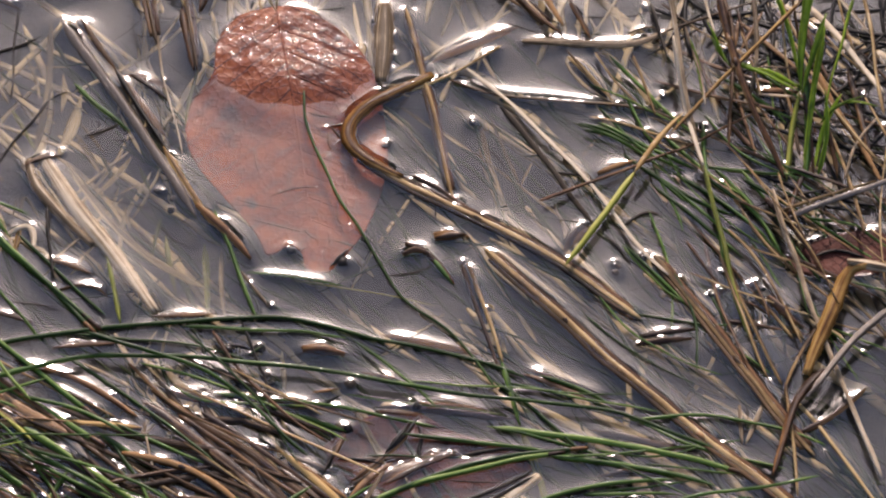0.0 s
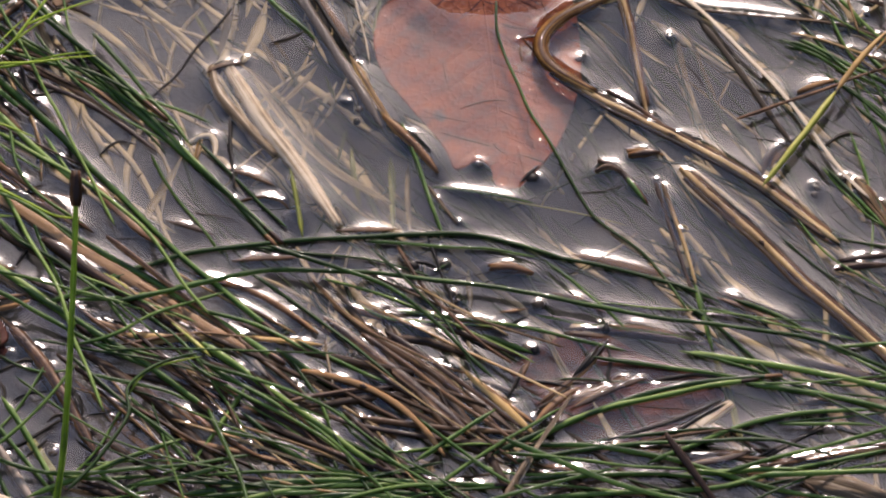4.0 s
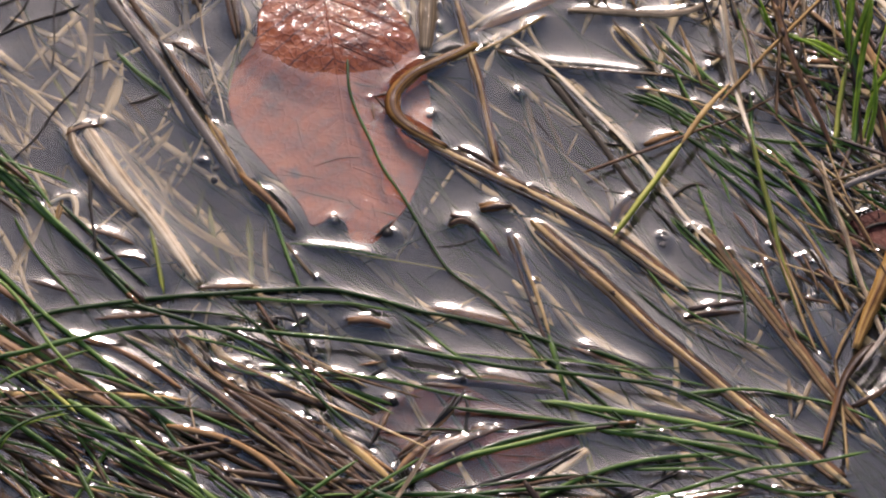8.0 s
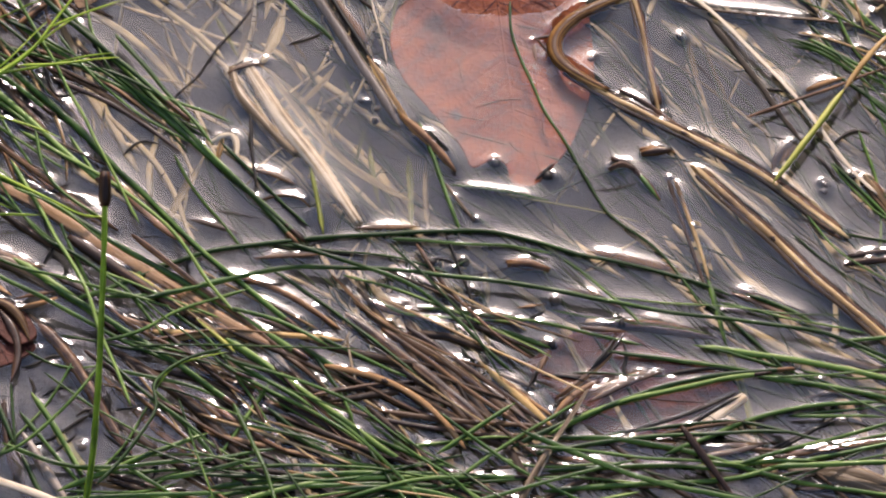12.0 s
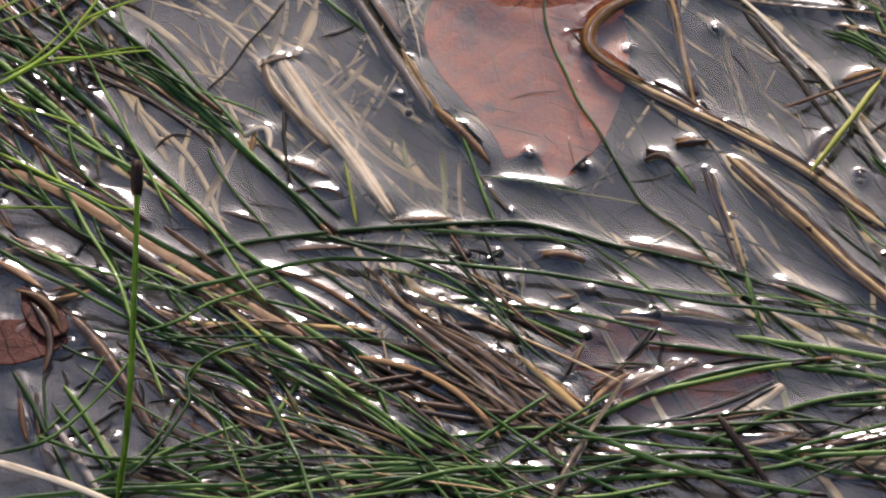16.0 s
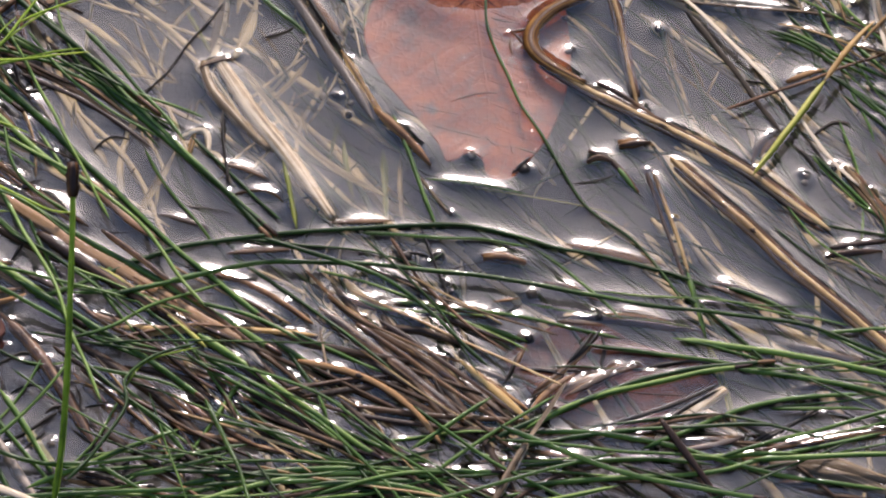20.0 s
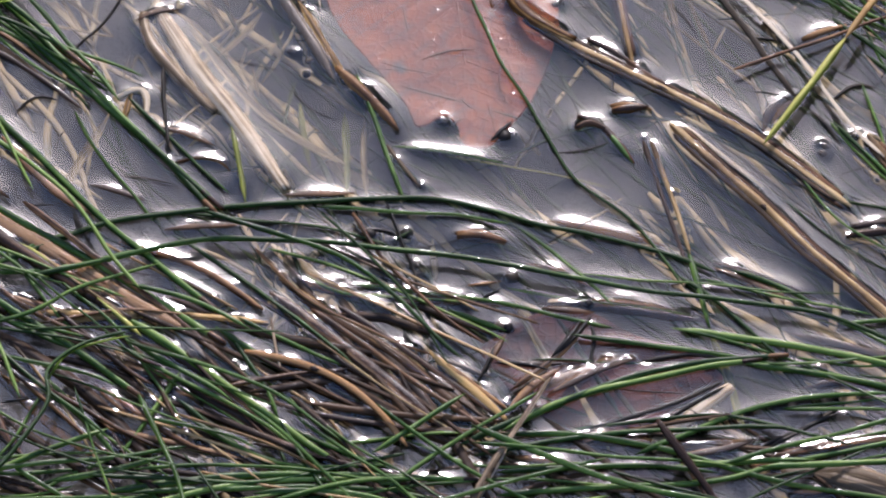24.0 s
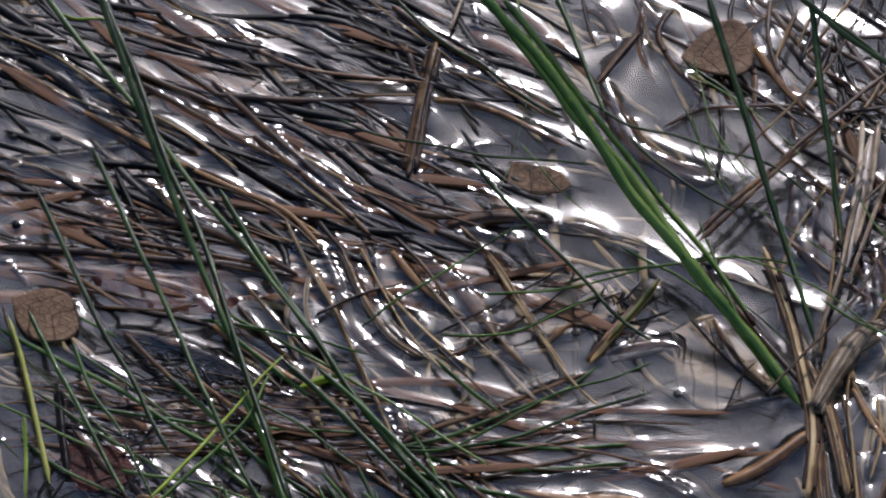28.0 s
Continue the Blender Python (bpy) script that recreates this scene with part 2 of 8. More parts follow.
    vein = ramp(nt, net.outputs["Distance"], (0.0, (0, 0, 0)), (0.12, (1, 1, 1)))
    bump = node(nt, "ShaderNodeBump", Strength=0.3, Distance=0.0003)
    nt.links.new(vein, bump.inputs["Height"])
    nt.links.new(bump.outputs[0], bsdf.inputs["Normal"])
    drops = node(nt, "ShaderNodeBump", Strength=1.0, Distance=0.0005)
    wet = node(nt, "ShaderNodeTexNoise", Scale=700.0, Detail=1.0)
    nt.links.new(geo.outputs["Position"], wet.inputs["Vector"])
    nt.links.new(wet.outputs[0], drops.inputs["Height"])
    nt.links.new(drops.outputs[0], bsdf.inputs["Coat Normal"])
    return m


M["water"] = water_material()
M["mud"] = mud_material()
M["leaf"] = leaf_material("red_leaf", (0.035, 0.008, 0.002), (0.14, 0.032, 0.007), (0.23, 0.065, 0.016), 0.5, 0.4)
M["leaf_dark"] = leaf_material("sodden_leaf", (0.016, 0.005, 0.004), (0.05, 0.015, 0.009), (0.10, 0.032, 0.02), 0.6, 0.0)
M["leaf_pale"] = leaf_material("pale_sheen_leaf", (0.14, 0.11, 0.075), (0.26, 0.21, 0.15), (0.38, 0.32, 0.24), 0.6, 0.0)
M["leaf_tan"] = leaf_material("tan_leaf", (0.05, 0.028, 0.014), (0.12, 0.070, 0.034), (0.21, 0.135, 0.075), 0.6, 0.0)

# ---- building helpers (plan in millimetres, scene in metres) ----
MENISCUS = []  # (points, half width, rise) of all that pierces or floats on the water


def smooth(points, step=1.6):
    """A Catmull-Rom line through the points, in steps of about the given millimetres."""
    p = [Vector(q) for q in points]
    p = [p[0] * 2 - p[1], *p, p[-1] * 2 - p[-2]]
    out = []
    for a, b, c, d in zip(p, p[1:], p[2:], p[3:]):
        n = max(2, min(40, int((c - b).length / step)))
        for k in range(n):
            t = k / n
            out.append(0.5 * (2 * b + (c - a) * t + (2 * a - 5 * b + 4 * c - d) * t * t + (3 * b - a - 3 * c + d) * t ** 3))
    out.append(p[-2])
    return out


def tube(line, radius, sides, flat, ends, ridge, rng, verts, faces, uvs, wobble=0.0, point=0.12):
    """Adds one tapered, ridged stem to the lists; radius in millimetres."""
    base, n = len(verts), len(line)
    twist = rng.uniform(-0.6, 0.6)
    along = 0.0
    along_all = [0.0]
    for a, b in zip(line, line[1:]):
        along_all.append(along_all[-1] + (b - a).length)
    ph = rng.uniform(0, 6.28)
    for i, q in enumerate(line):
        ahead = (line[min(i + 1, n - 1)] - line[max(i - 1, 0)]).normalized()
        side = ahead.cross(Vector((0, 0, 1)))
        side = side.normalized() if side.length > 1e-4 else Vector((1, 0, 0))
        up = side.cross(ahead)
        if i:
            along += (q - line[i - 1]).length
        t = i / (n - 1)
        r = radius * (ends[0] + (ends[1] - ends[0]) * t)
        r *= min(1.0, point + min(along_all[i], along_all[-1] - along_all[i]) / (radius * 5 + 1)) * (1 + wobble * math.sin(along * 0.5 + ph) + wobble * 0.6 * math.sin(along * 1.7 + 2 * ph))
        for k in range(sides):
            a = 2 * math.pi * k / sides + twist
            rr = r * (1 + ridge * math.cos(3 * a) + ridge * 0.9 * math.cos(5 * a + ph))
            verts.append((q + side * (math.cos(a) * rr) + up * (math.sin(a) * rr * flat)) * 0.001)
            uvs.append((k / sides * radius * 2, along))
    for i in range(n - 1):
        for k in range(sides):
            a, b = base + i * sides + k, base + i * sides + (k + 1) % sides
            faces.append((a, b, b + sides, a + sides))
    faces.append(tuple(base + k for k in range(sides))[::-1])
    faces.append(tuple(base + (n - 1) * sides + k for k in range(sides)))


def strap(line, radius, rng, verts, faces, uvs):
    """A thin papery strip, cupped across, with ragged sides and ends."""
    base, n, m = len(verts), len(line), 9
    along, ph = 0.0, rng.uniform(0, 9)
    for layer in (0.0, -0.22):
        along = 0.0
        for i, q in enumerate(line):
            ahead = (line[min(i + 1, n - 1)] - line[max(i - 1, 0)]).normalized()
            side = ahead.cross(Vector((0, 0, 1))).normalized()
            up = side.cross(ahead)
            if i:
                along += (q - line[i - 1]).length
            t = i / (n - 1)
            w = radius * (0.35 + 0.65 * math.sin(math.pi * min(1.0, 0.12 + 0.8 * t)))
            for k in range(m):
                a = (k / (m - 1) * 2 - 1) * 1.35
                rag = 1 + 0.22 * noise.noise(Vector((along * 0.6, k * 3.1, ph))) * (1.6 if k in (0, m - 1) else 0.5)
                lift = (0.5 - math.cos(a)) * -0.75 * w + 0.25 * noise.noise(Vector((along * 0.25, k * 0.9, ph + 4)))
                verts.append((q + side * (math.sin(a) * w * rag) + up * (lift + layer)) * 0.001)
                uvs.append((k / (m - 1) * radius * 2.5, along))
    for layer in range(2):
        for i in range(n - 1):
            for k in range(m - 1):
                a = base + layer * n * m + i * m + k
                quad = (a, a + 1, a + m + 1, a + m)
                faces.append(quad if layer else quad[::-1])
    for i in range(n - 1):
        for k in (0, m - 1):
            a = base + i * m + k
            quad = (a, a + m, a + m + n * m, a + n * m)
            faces.append(quad if k else quad[::-1])
    for i in (0, n - 1):
        for k in range(m - 1):
            a = base + i * m + k
            quad = (a, a + 1, a + 1 + n * m, a + n * m)
            faces.append(quad if i == 0 else quad[::-1])


def mesh_of(name, verts, faces, mat, uvs=None):
    me = bpy.data.meshes.new(name)
    me.from_pydata(verts, [], faces)
    if uvs is not None:
        layer = me.uv_layers.new(name="UVMap")
        idx = np.empty(len(me.loops), dtype=np.int32)
        me.loops.foreach_get("vertex_index", idx)
        layer.data.foreach_set("uv", np.asarray(uvs, dtype=np.float32)[idx].ravel())
    me.materials.append(mat)
    me.polygons.foreach_set("use_smooth", np.ones(len(me.polygons), dtype=bool))
    me.update()
    return me


KINDS = {
    # kind: name, material, label, category, group, flat, ridge, ends, rise
    "straw": ("dry_straw", "straw", "wet tan dry straw floating on the pond water", "straw", "straws on the pool", 0.55, 0.18, (1.0, 0.75), 1.0),
    "pale": ("bleached_straw", "pale", "bleached flat grass blade lying in the water", "straw", "bleached straws", 0.35, 0.1, (0.8, 0.6), 0.6),
    "sheath": ("papery_sheath", "pale", "pale papery leaf sheath half sunk in the water", "leaf sheath", "leaf sheaths", 0.28, 0.2, (0.7, 1.0), 0.9),
    "glossy": ("wet_straw", "brown", "wet flat dead blade shining with sky light", "straw", "wet flat straws", 0.25, 0.0, (1.0, 0.9), 0.9),
    "brown": ("brown_straw", "brown", "dark brown rotten straw floating on the water", "straw", "brown straws", 0.7, 0.15, (1.0, 0.6), 1.0),
    "sub": ("sunken_straw", "sub", "sodden pale straw lying under the water", "straw", "sunken straws", 0.5, 0.1, (0.9, 0.6), 0.0),
    "rush": ("green_rush", "rush", "thin dark green rush stem lying over the water", "rush", "green rush stems", 1.0, 0.05, (1.0, 0.7), 0.45),
    "green": ("floating_rush", "rush", "dark green rush leaf floating on the water", "rush", "green rush leaves", 0.5, 0.1, (0.5, 0.3), 0.9),
    "lush": ("green_shoot", "lush", "fresh bright green grass stem above the water", "green shoot", "fresh green shoots", 0.8, 0.05, (1.0, 0.5), 0.5),
    "reed": ("green_reed", "rush", "thick green reed stem rising out of the pond", "reed", "green reeds", 1.0, 0.08, (0.8, 1.0), 1.2),
    "amber": ("folded_blade", "amber", "wide amber-brown blade folded sharply on the water", "dead blade", "folded blades", 0.4, 0.1, (1.0, 1.0), 1.0),
    "stalk": ("flowering_rush", "lush", "tall green rush stalk with a brown tip near the eye", "rush", "flowering rushes", 1.0, 0.0, (1.0, 0.8), 0.6),
    "wisp": ("hair_rush", "rush", "hair-thin dark green stem above the water", "rush", "hair-thin stems", 1.0, 0.0, (1.0, 0.8), 0.4),
    "sedge": ("tall_rush", "deep", "tall dark green rush stem standing over the mat", "rush", "tall dark rushes", 1.0, 0.05, (1.0, 0.7), 0.4),
    "cane": ("olive_reed", "olive", "thin olive-green reed stem leaning out of the water", "reed", "olive reeds", 1.0, 0.05, (0.8, 1.0), 1.0),
    "rotten": ("rotten_straw", "rust", "thin red-brown rotten straw in the wet mat", "straw", "rotten straws of the mat", 0.45, 0.1, (1.0, 0.7), 0.35),
    "film": ("drowned_blade", "murk", "dead dark brown blade drowned under a shining film of water", "dead blade", "drowned blades", 0.18, 0.0, (0.9, 0.8), 1.0),
    "silver": ("beaded_straw", "beaded", "thick grey-brown straw covered with a beaded film of water", "straw", "beaded straws", 0.7, 0.1, (1.0, 0.8), 1.0),
    "shine": ("wet_stalk", "shine", "thick wet red-brown stalk glistening along its back", "stalk", "wet stalks", 0.6, 0.15, (1.0, 0.8), 1.0),
    "gold": ("golden_straw", "gold", "golden-brown split straw at the water surface", "straw", "golden straws", 0.5, 0.12, (1.0, 0.7), 0.9),
    "drowned": ("sunken_grass", "sub", "flat pale grass blade lying under the water", "dead blade", "sunken blades", 0.16, 0.0, (0.8, 1.0), 0.0),
    "weed": ("sunken_shoot", "weed", "dull yellow-green shoot lying under the water", "water weed", "sunken shoots", 0.3, 0.0, (1.0, 0.6), 0.0),
    "thread": ("dark_rootlet", "thread", "thin black-brown rootlet at the water surface", "rootlet", "dark rootlets", 1.0, 0.15, (1.0, 0.7), 0.22),
}
RNG = random.Random(7)


def stem(kind, radius, points, lift=0.0):
    """One stem, blade or rootlet as a thing of its own."""
    name, mat, label, category, group, flat, ridge, ends, rise = KINDS[kind]
    line = smooth(points)
    n = len(line)
    for _ in range(14 if radius > 0.65 else 3):  # stiff straws run straighter than threads
        line = [line[0], *((a + b * 2 + c) / 4 for a, b, c in zip(line, line[1:], line[2:])), line[-1]]
    for i, q in enumerate(line):  # a hand-grown line is never quite straight
        q += Vector((noise.noise(q * 0.06 + Vector((3, 1, radius))), noise.noise(q * 0.06 + Vector((9, 5, radius))), 0)) * (0.8 if radius < 0.65 else 0.15)
        q.z += lift + 0.3 * noise.noise(q * 0.09)
    verts, faces, uvs = [], [], []
    wide = radius
    if kind in ("straw", "brown", "amber", "glossy"):
        for q in line:
            q.z += 0.3 * min(radius, 1.6)
    if kind == "straw":
        radius *= 0.58
    if kind in ("sheath", "amber"):
        strap(line, radius, RNG, verts, faces, uvs)
    else:
        tube(line, radius, 12 if radius > 0.7 else 6, flat, ends, ridge, RNG, verts, faces, uvs, 0.06, 0.4 if kind in ("straw", "brown", "pale") else 0.12)
    ob = new(name, mesh_of(name, verts, faces, M[mat], uvs))
    tagged(ob, label, category, group)

    def piece(kind_of_part, i0, i1, r, material, note=""):
        if i1 - i0 < 2:
            return
        pv, pf, pu = [], [], []
        tube([q.copy() for q in line[i0:i1]], r, 8, flat, (1.0, 1.0), 0.0, RNG, pv, pf, pu, 0.0, 0.75)
        child = new(kind_of_part, mesh_of(kind_of_part, pv, pf, M[material], pu))
        child.parent = ob
        if note:
            child["label"] = note

    n = len(line)
    if kind == "straw" and wide >= 1.15 and n > 12:  # dark bands beside a split straw paint in its dim reflections
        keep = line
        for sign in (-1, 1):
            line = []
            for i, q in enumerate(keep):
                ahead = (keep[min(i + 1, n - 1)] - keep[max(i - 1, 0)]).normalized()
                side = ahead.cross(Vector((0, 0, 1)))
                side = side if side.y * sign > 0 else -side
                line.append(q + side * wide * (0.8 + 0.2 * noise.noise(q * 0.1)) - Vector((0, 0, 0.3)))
            piece("split_edge", 2, n - 2, wide * (0.36 + 0.16 * RNG.random()), "murk" if sign < 0 else "sodden", "dark band beside the straw in place of dim reflection")
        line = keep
    if kind in ("straw", "brown") and radius >= 0.85 and n > 24:
        for k in range(RNG.randint(1, 2)):
            i = RNG.randint(6, n - 8)
            piece("node", i, i + 3, radius * 1.0, "brown", "dark swollen node")
    if kind == "rush" and radius >= 0.75 and n > 20:
        piece("tip", n - max(4, n // 14), n, radius * 0.74, "brown", "withered brown tip")
    if kind == "stalk":
        piece("flower_head", n - 6, n, 1.5, "brown", "dry brown flower head")
    if kind == "reed":
        for i in (n // 3, 2 * n // 3):
            piece("node", i, i + 3, radius * 0.98, "lush", "pale green joint")
    if kind == "film":
        MENISCUS.append((line, radius * 0.55, [(0.14 + 0.38 * radius) * (1 + 0.35 * noise.noise(q * 0.15)) for q in line], True))
    elif rise:
        wet = [q for q in line if -1.2 * radius * flat - 0.6 < q.z < radius * flat + 1.6]
        if len(wet) > 1:
            level = sum(q.z for q in wet) / len(wet)
            climb = max(0.1, min(rise * (0.75 + wide * 0.5), level + 0.4 * radius * flat))
            MENISCUS.append((wet, wide * 0.75, [climb * (1 + 0.12 * noise.noise(q * 0.12)) for q in wet]))
    return ob


def inside(poly, x, y):
    hit = False
    for (x0, y0), (x1, y1) in zip(poly, poly[1:] + poly[:1]):
        if (y0 > y) != (y1 > y) and x < x0 + (y - y0) / (y1 - y0) * (x1 - x0):
            hit = not hit
    return hit


def leaf(name, outline, rib, height, mat, label, rings=26, samples=120, thick=0.35, veins=8.0, relief=0.3, ribs=0.5):
    """A dead leaf in the plan: an outline, a midrib from stalk to tip and a height over the plan, all in millimetres."""
    line = [Vector((x, y, 0)) for x, y in outline]
    line = smooth([*line, line[0]], 2.0)
    total = sum((b - a).length for a, b in zip(line, line[1:]))
    ring, run, k = [], 0.0, 0
    for a, b in zip(line, line[1:]):
        seg = (b - a).length
        while k < samples and k * total / samples < run + seg:
            ring.append(a.lerp(b, (k * total / samples - run) / max(seg, 1e-6)))
            k += 1
        run += seg
    (ax, ay), (bx, by) = rib
    d = Vector((bx - ax, by - ay, 0)).normalized()
    start, across = Vector((ax, ay, 0)), Vector((-d.y, d.x, 0))
    centre = sum(ring, Vector()) / len(ring)
    top, uvs = [], []
    for i in range(rings + 1):
        s = (i / rings) ** 0.8
        for q in ring:
            p = centre.lerp(q, s)
            o = p - start
            u, v = o.dot(across), o.dot(d)
            wave = (v - abs(u) * 0.75) / veins
            groove = -relief * math.exp(-((wave - round(wave)) * veins / 0.7) ** 2) * min(1, abs(u) / 2 + 0.4)
            cross = (u + 1.2 * math.sin(v * 0.35)) / 4.0
            groove -= relief * 0.05 * math.exp(-((cross - round(cross)) * 4 / 0.5) ** 2)
            p.z = height(p.x, p.y) + groove + 0.3 * noise.noise(Vector((p.x, p.y, 0)) * 0.15)
            top.append(p)
            uvs.append((u, v))
    n = len(ring)
    verts = [p * 0.001 for p in top] + [(p - Vector((0, 0, thick))) * 0.001 for p in top]
    faces, m = [], len(top)
    for i in range(rings):
        for k in range(n):
            a, b = i * n + k, i * n + (k + 1) % n
            faces.append((a, a + n, b + n, b))
            faces.append((m + a, m + b, m + b + n, m + a + n))
    o = rings * n
    for k in range(n):
        a, b = o + k, o + (k + 1) % n
        faces.append((a, m + a, m + b, b))
    ob = tagged(new(name), label, "leaf")
    ob.location = (centre.x * 0.001, centre.y * 0.001, 0)
    origin = Vector((centre.x * 0.001, centre.y * 0.001, 0))
    poly = [(q.x, q.y) for q in ring]

    def vein(kind, p, q, r0, bow):
        mid = (p + q) / 2 + across * bow
        line = [k for k in smooth([p, mid, q], 1.5) if inside(poly, k.x, k.y)]
        if len(line) < 3:
            return
        for k in line:
            k.z = height(k.x, k.y) + 0.3 * noise.noise(Vector((k.x, k.y, 0)) * 0.15) - 0.15
        vv, ff, uu = [], [], []
        tube(line, r0, 5, 0.7, (1.0, 0.35), 0.0, RNG, vv, ff, uu)
        child = new(kind, mesh_of(kind, [k - origin for k in vv], ff, M[mat], uu))
        child.parent = ob

    blade = new("leaf_blade", mesh_of("leaf_blade", [v - origin for v in verts], faces, M[mat], uvs + uvs))
    blade.parent = ob
    end = Vector((bx, by, 0))
    vein("midrib", start, end, ribs, 0.6)
    far = (end - start).length
    for k in range(1, int(far / veins)):
        p = start + d * (k * veins)
        for sign in (-1, 1):
            vein("side_vein", p, p + d * (0.75 * 30) + across * (sign * 30), ribs * 0.5, 1.5)
    wet = [p for p in top if abs(p.z) < 0.25]
    if wet:
        MENISCUS.append((wet, 0.4, [0.22] * len(wet)))
    rim = [p for p in top[-n:] if p.z > 0]
    if rim:  # the water climbs the edge that stands out
        MENISCUS.append((rim, 0.5, [min(0.85, 0.3 + p.z * 0.6) for p in rim]))
    return ob


# ---- things ----
# the big leaf: its stalk end stands out of the water, the rest lies just under it
def big_leaf_height(x, y):
    shore = 81.5 + 0.021 * (x - 14) ** 2
    dome = max(-1.0, min(1.0, (y - shore) / 10.0))
    crumple = 0.35 * noise.noise(Vector((x * 0.13, y * 0.2, 2))) + 0.22 * noise.noise(Vector((x * 0.4, y * 0.45, 5)))
    edge = 0.010 * (x - 11) ** 2 * max(0.0, dome) * 0.25
    return 0.15 + 2.0 * dome - max(0.0, 78 - y) * 0.03 + crumple * max(0.0, dome) - edge


big = leaf("fallen_leaf", [(8.4, 116.7), (15.3, 115.9), (22, 110.6), (28.7, 103), (33.3, 92.7), (35.7, 77), (35.3, 58.8), (30.4, 42.7), (24.9, 33.1),
      (19.6, 27), (14.4, 27.8), (13.1, 34), (9.2, 35.7), (4.6, 33.1), (1.4, 41), (-6.6, 53.5), (-13.2, 64.3), (-16, 75.3), (-14, 86.3), (-8.6, 94.7), (-7.3, 105), (-1.8, 113.5)],
     ((8.4, 116.7), (17, 28)), big_leaf_height, "leaf", "large red-brown fallen leaf, sunk but for its wet wrinkled stalk end", rings=64, samples=220, relief=0.18)

def bit(x, y, r):
    """A dark husk afloat, with the water drawn up round it."""
    bm = bmesh.new()
    bmesh.ops.create_icosphere(bm, subdivisions=2, radius=r * 0.001)
    seed = Vector((x, y, r))
    for v in bm.verts:
        v.co *= 1 + 0.45 * noise.noise(v.co * 1200 / r + seed)
        v.co.z = v.co.z * 0.6 + 0.0002
    me = bpy.data.meshes.new("floating_husk")
    bm.to_mesh(me)
    bm.free()
    me.materials.append(M["thread"])
    me.polygons.foreach_set("use_smooth", np.ones(len(me.polygons), dtype=bool))
    ob = tagged(new("floating_husk", me), "small dark seed husk floating on the water", "seed husk", "husks afloat")
    ob.location = (x * 0.001, y * 0.001, 0)
    MENISCUS.append(([Vector((x, y, 0))] * 9, r * 0.7, [0.75] * 9))
    return ob


def dead_leaf(z, tilt, mat, label, outline):
    """A small fallen leaf, a little tilted and cupped; its midrib runs from the first point to the one opposite."""
    (ax, ay), (bx, by) = outline[0], outline[len(outline) // 2]
    cx, cy = sum(p[0] for p in outline) / len(outline), sum(p[1] for p in outline) / len(outline)
    return leaf("fallen_leaf", outline, ((ax, ay), (bx, by)), lambda x, y: z + tilt * (y - cy) + 0.012 * ((x - cx) ** 2 + (y - cy) ** 2) ** 0.75 * 0.5, mat, label,
                rings=10, samples=60, veins=5.0, relief=0.07, ribs=0.3)


# -- stems placed one by one --
# the open pool round the big leaf
stem("brown", 1.5, [(-13.2, 48.5, 0.6), (-7.9, 41.4, 0.6), (-2.6, 35.2, 0.6), (0.3, 29.6, 0.6)])
stem("thread", 0.3, [(-76.2, 108.5, 0.5), (-70.8, 111.3, 0.5), (-66.7, 112.2, 0.5), (-69.3, 106.6, 0.5), (-74.5, 99, 0.5)])
stem("straw", 1.1, [(-99.6, 113.4, 0.4), (-91.1, 106.7, 0.4), (-81.1, 95.4, 0.4), (-72.7, 87.9, 0.4)])
stem("straw", 1.2, [(-18.4, 139.1, 0.5), (-14.1, 112.1, 0.5), (-13.4, 97, 0.5)])
stem("straw", 0.9, [(-25.3, 139.1, 0.5), (-22.3, 108.3, 0.5)])
stem("straw", 0.8, [(0.2, 125.6, 14), (4.3, 118.1, 8), (8.3, 113.8, 3)])
stem("straw", 0.7, [(8.7, 127.6, 10), (8.4, 114.4, 3)])
stem("straw", 1.3, [(62.4, 136.8, 0.6), (68.9, 125.2, 0.6), (81.1, 106.5, 0.6)])
stem("brown", 0.8, [(46.7, 36.5, 0.6), (49.3, 37.6, 0.6), (52.8, 37.2, 0.6), (55.8, 35.1, 0.6)])
stem("thread", 0.9, [(20.3, 26.6, 0.4), (23.6, 28.3, 0.4), (25.2, 32.7, 0.4)])
stem("brown", 1.0, [(39.4, 33.6, 0.3), (43.3, 34, 0.3), (47.1, 27.5, 0.3), (51.4, 19.7, 0.3)])
stem("brown", 0.9, [(12.2, 0.1, 0.3), (16.1, 1.2, 0.3), (21.8, -1.7, 0.3)])
stem("rush", 0.4, [(25.7, 0.3, 2), (33.3, -7.3, 2), (40.8, -15.7, 2), (45.7, -22.4, 2)])
stem("rush", 0.9, [(-136, 127.8, 1.5), (-108.2, 96.3, 1.5), (-88.2, 70.4, 1.5), (-72.8, 50.5, 1.5), (-56.3, 29.2, 1.5), (-37.6, 6.8, 1.5)])
stem("lush", 0.4, [(-129.7, 75.4, 6), (-116.8, 84.6, 6), (-106.2, 87.4, 6), (-102.2, 87.9, 6)])
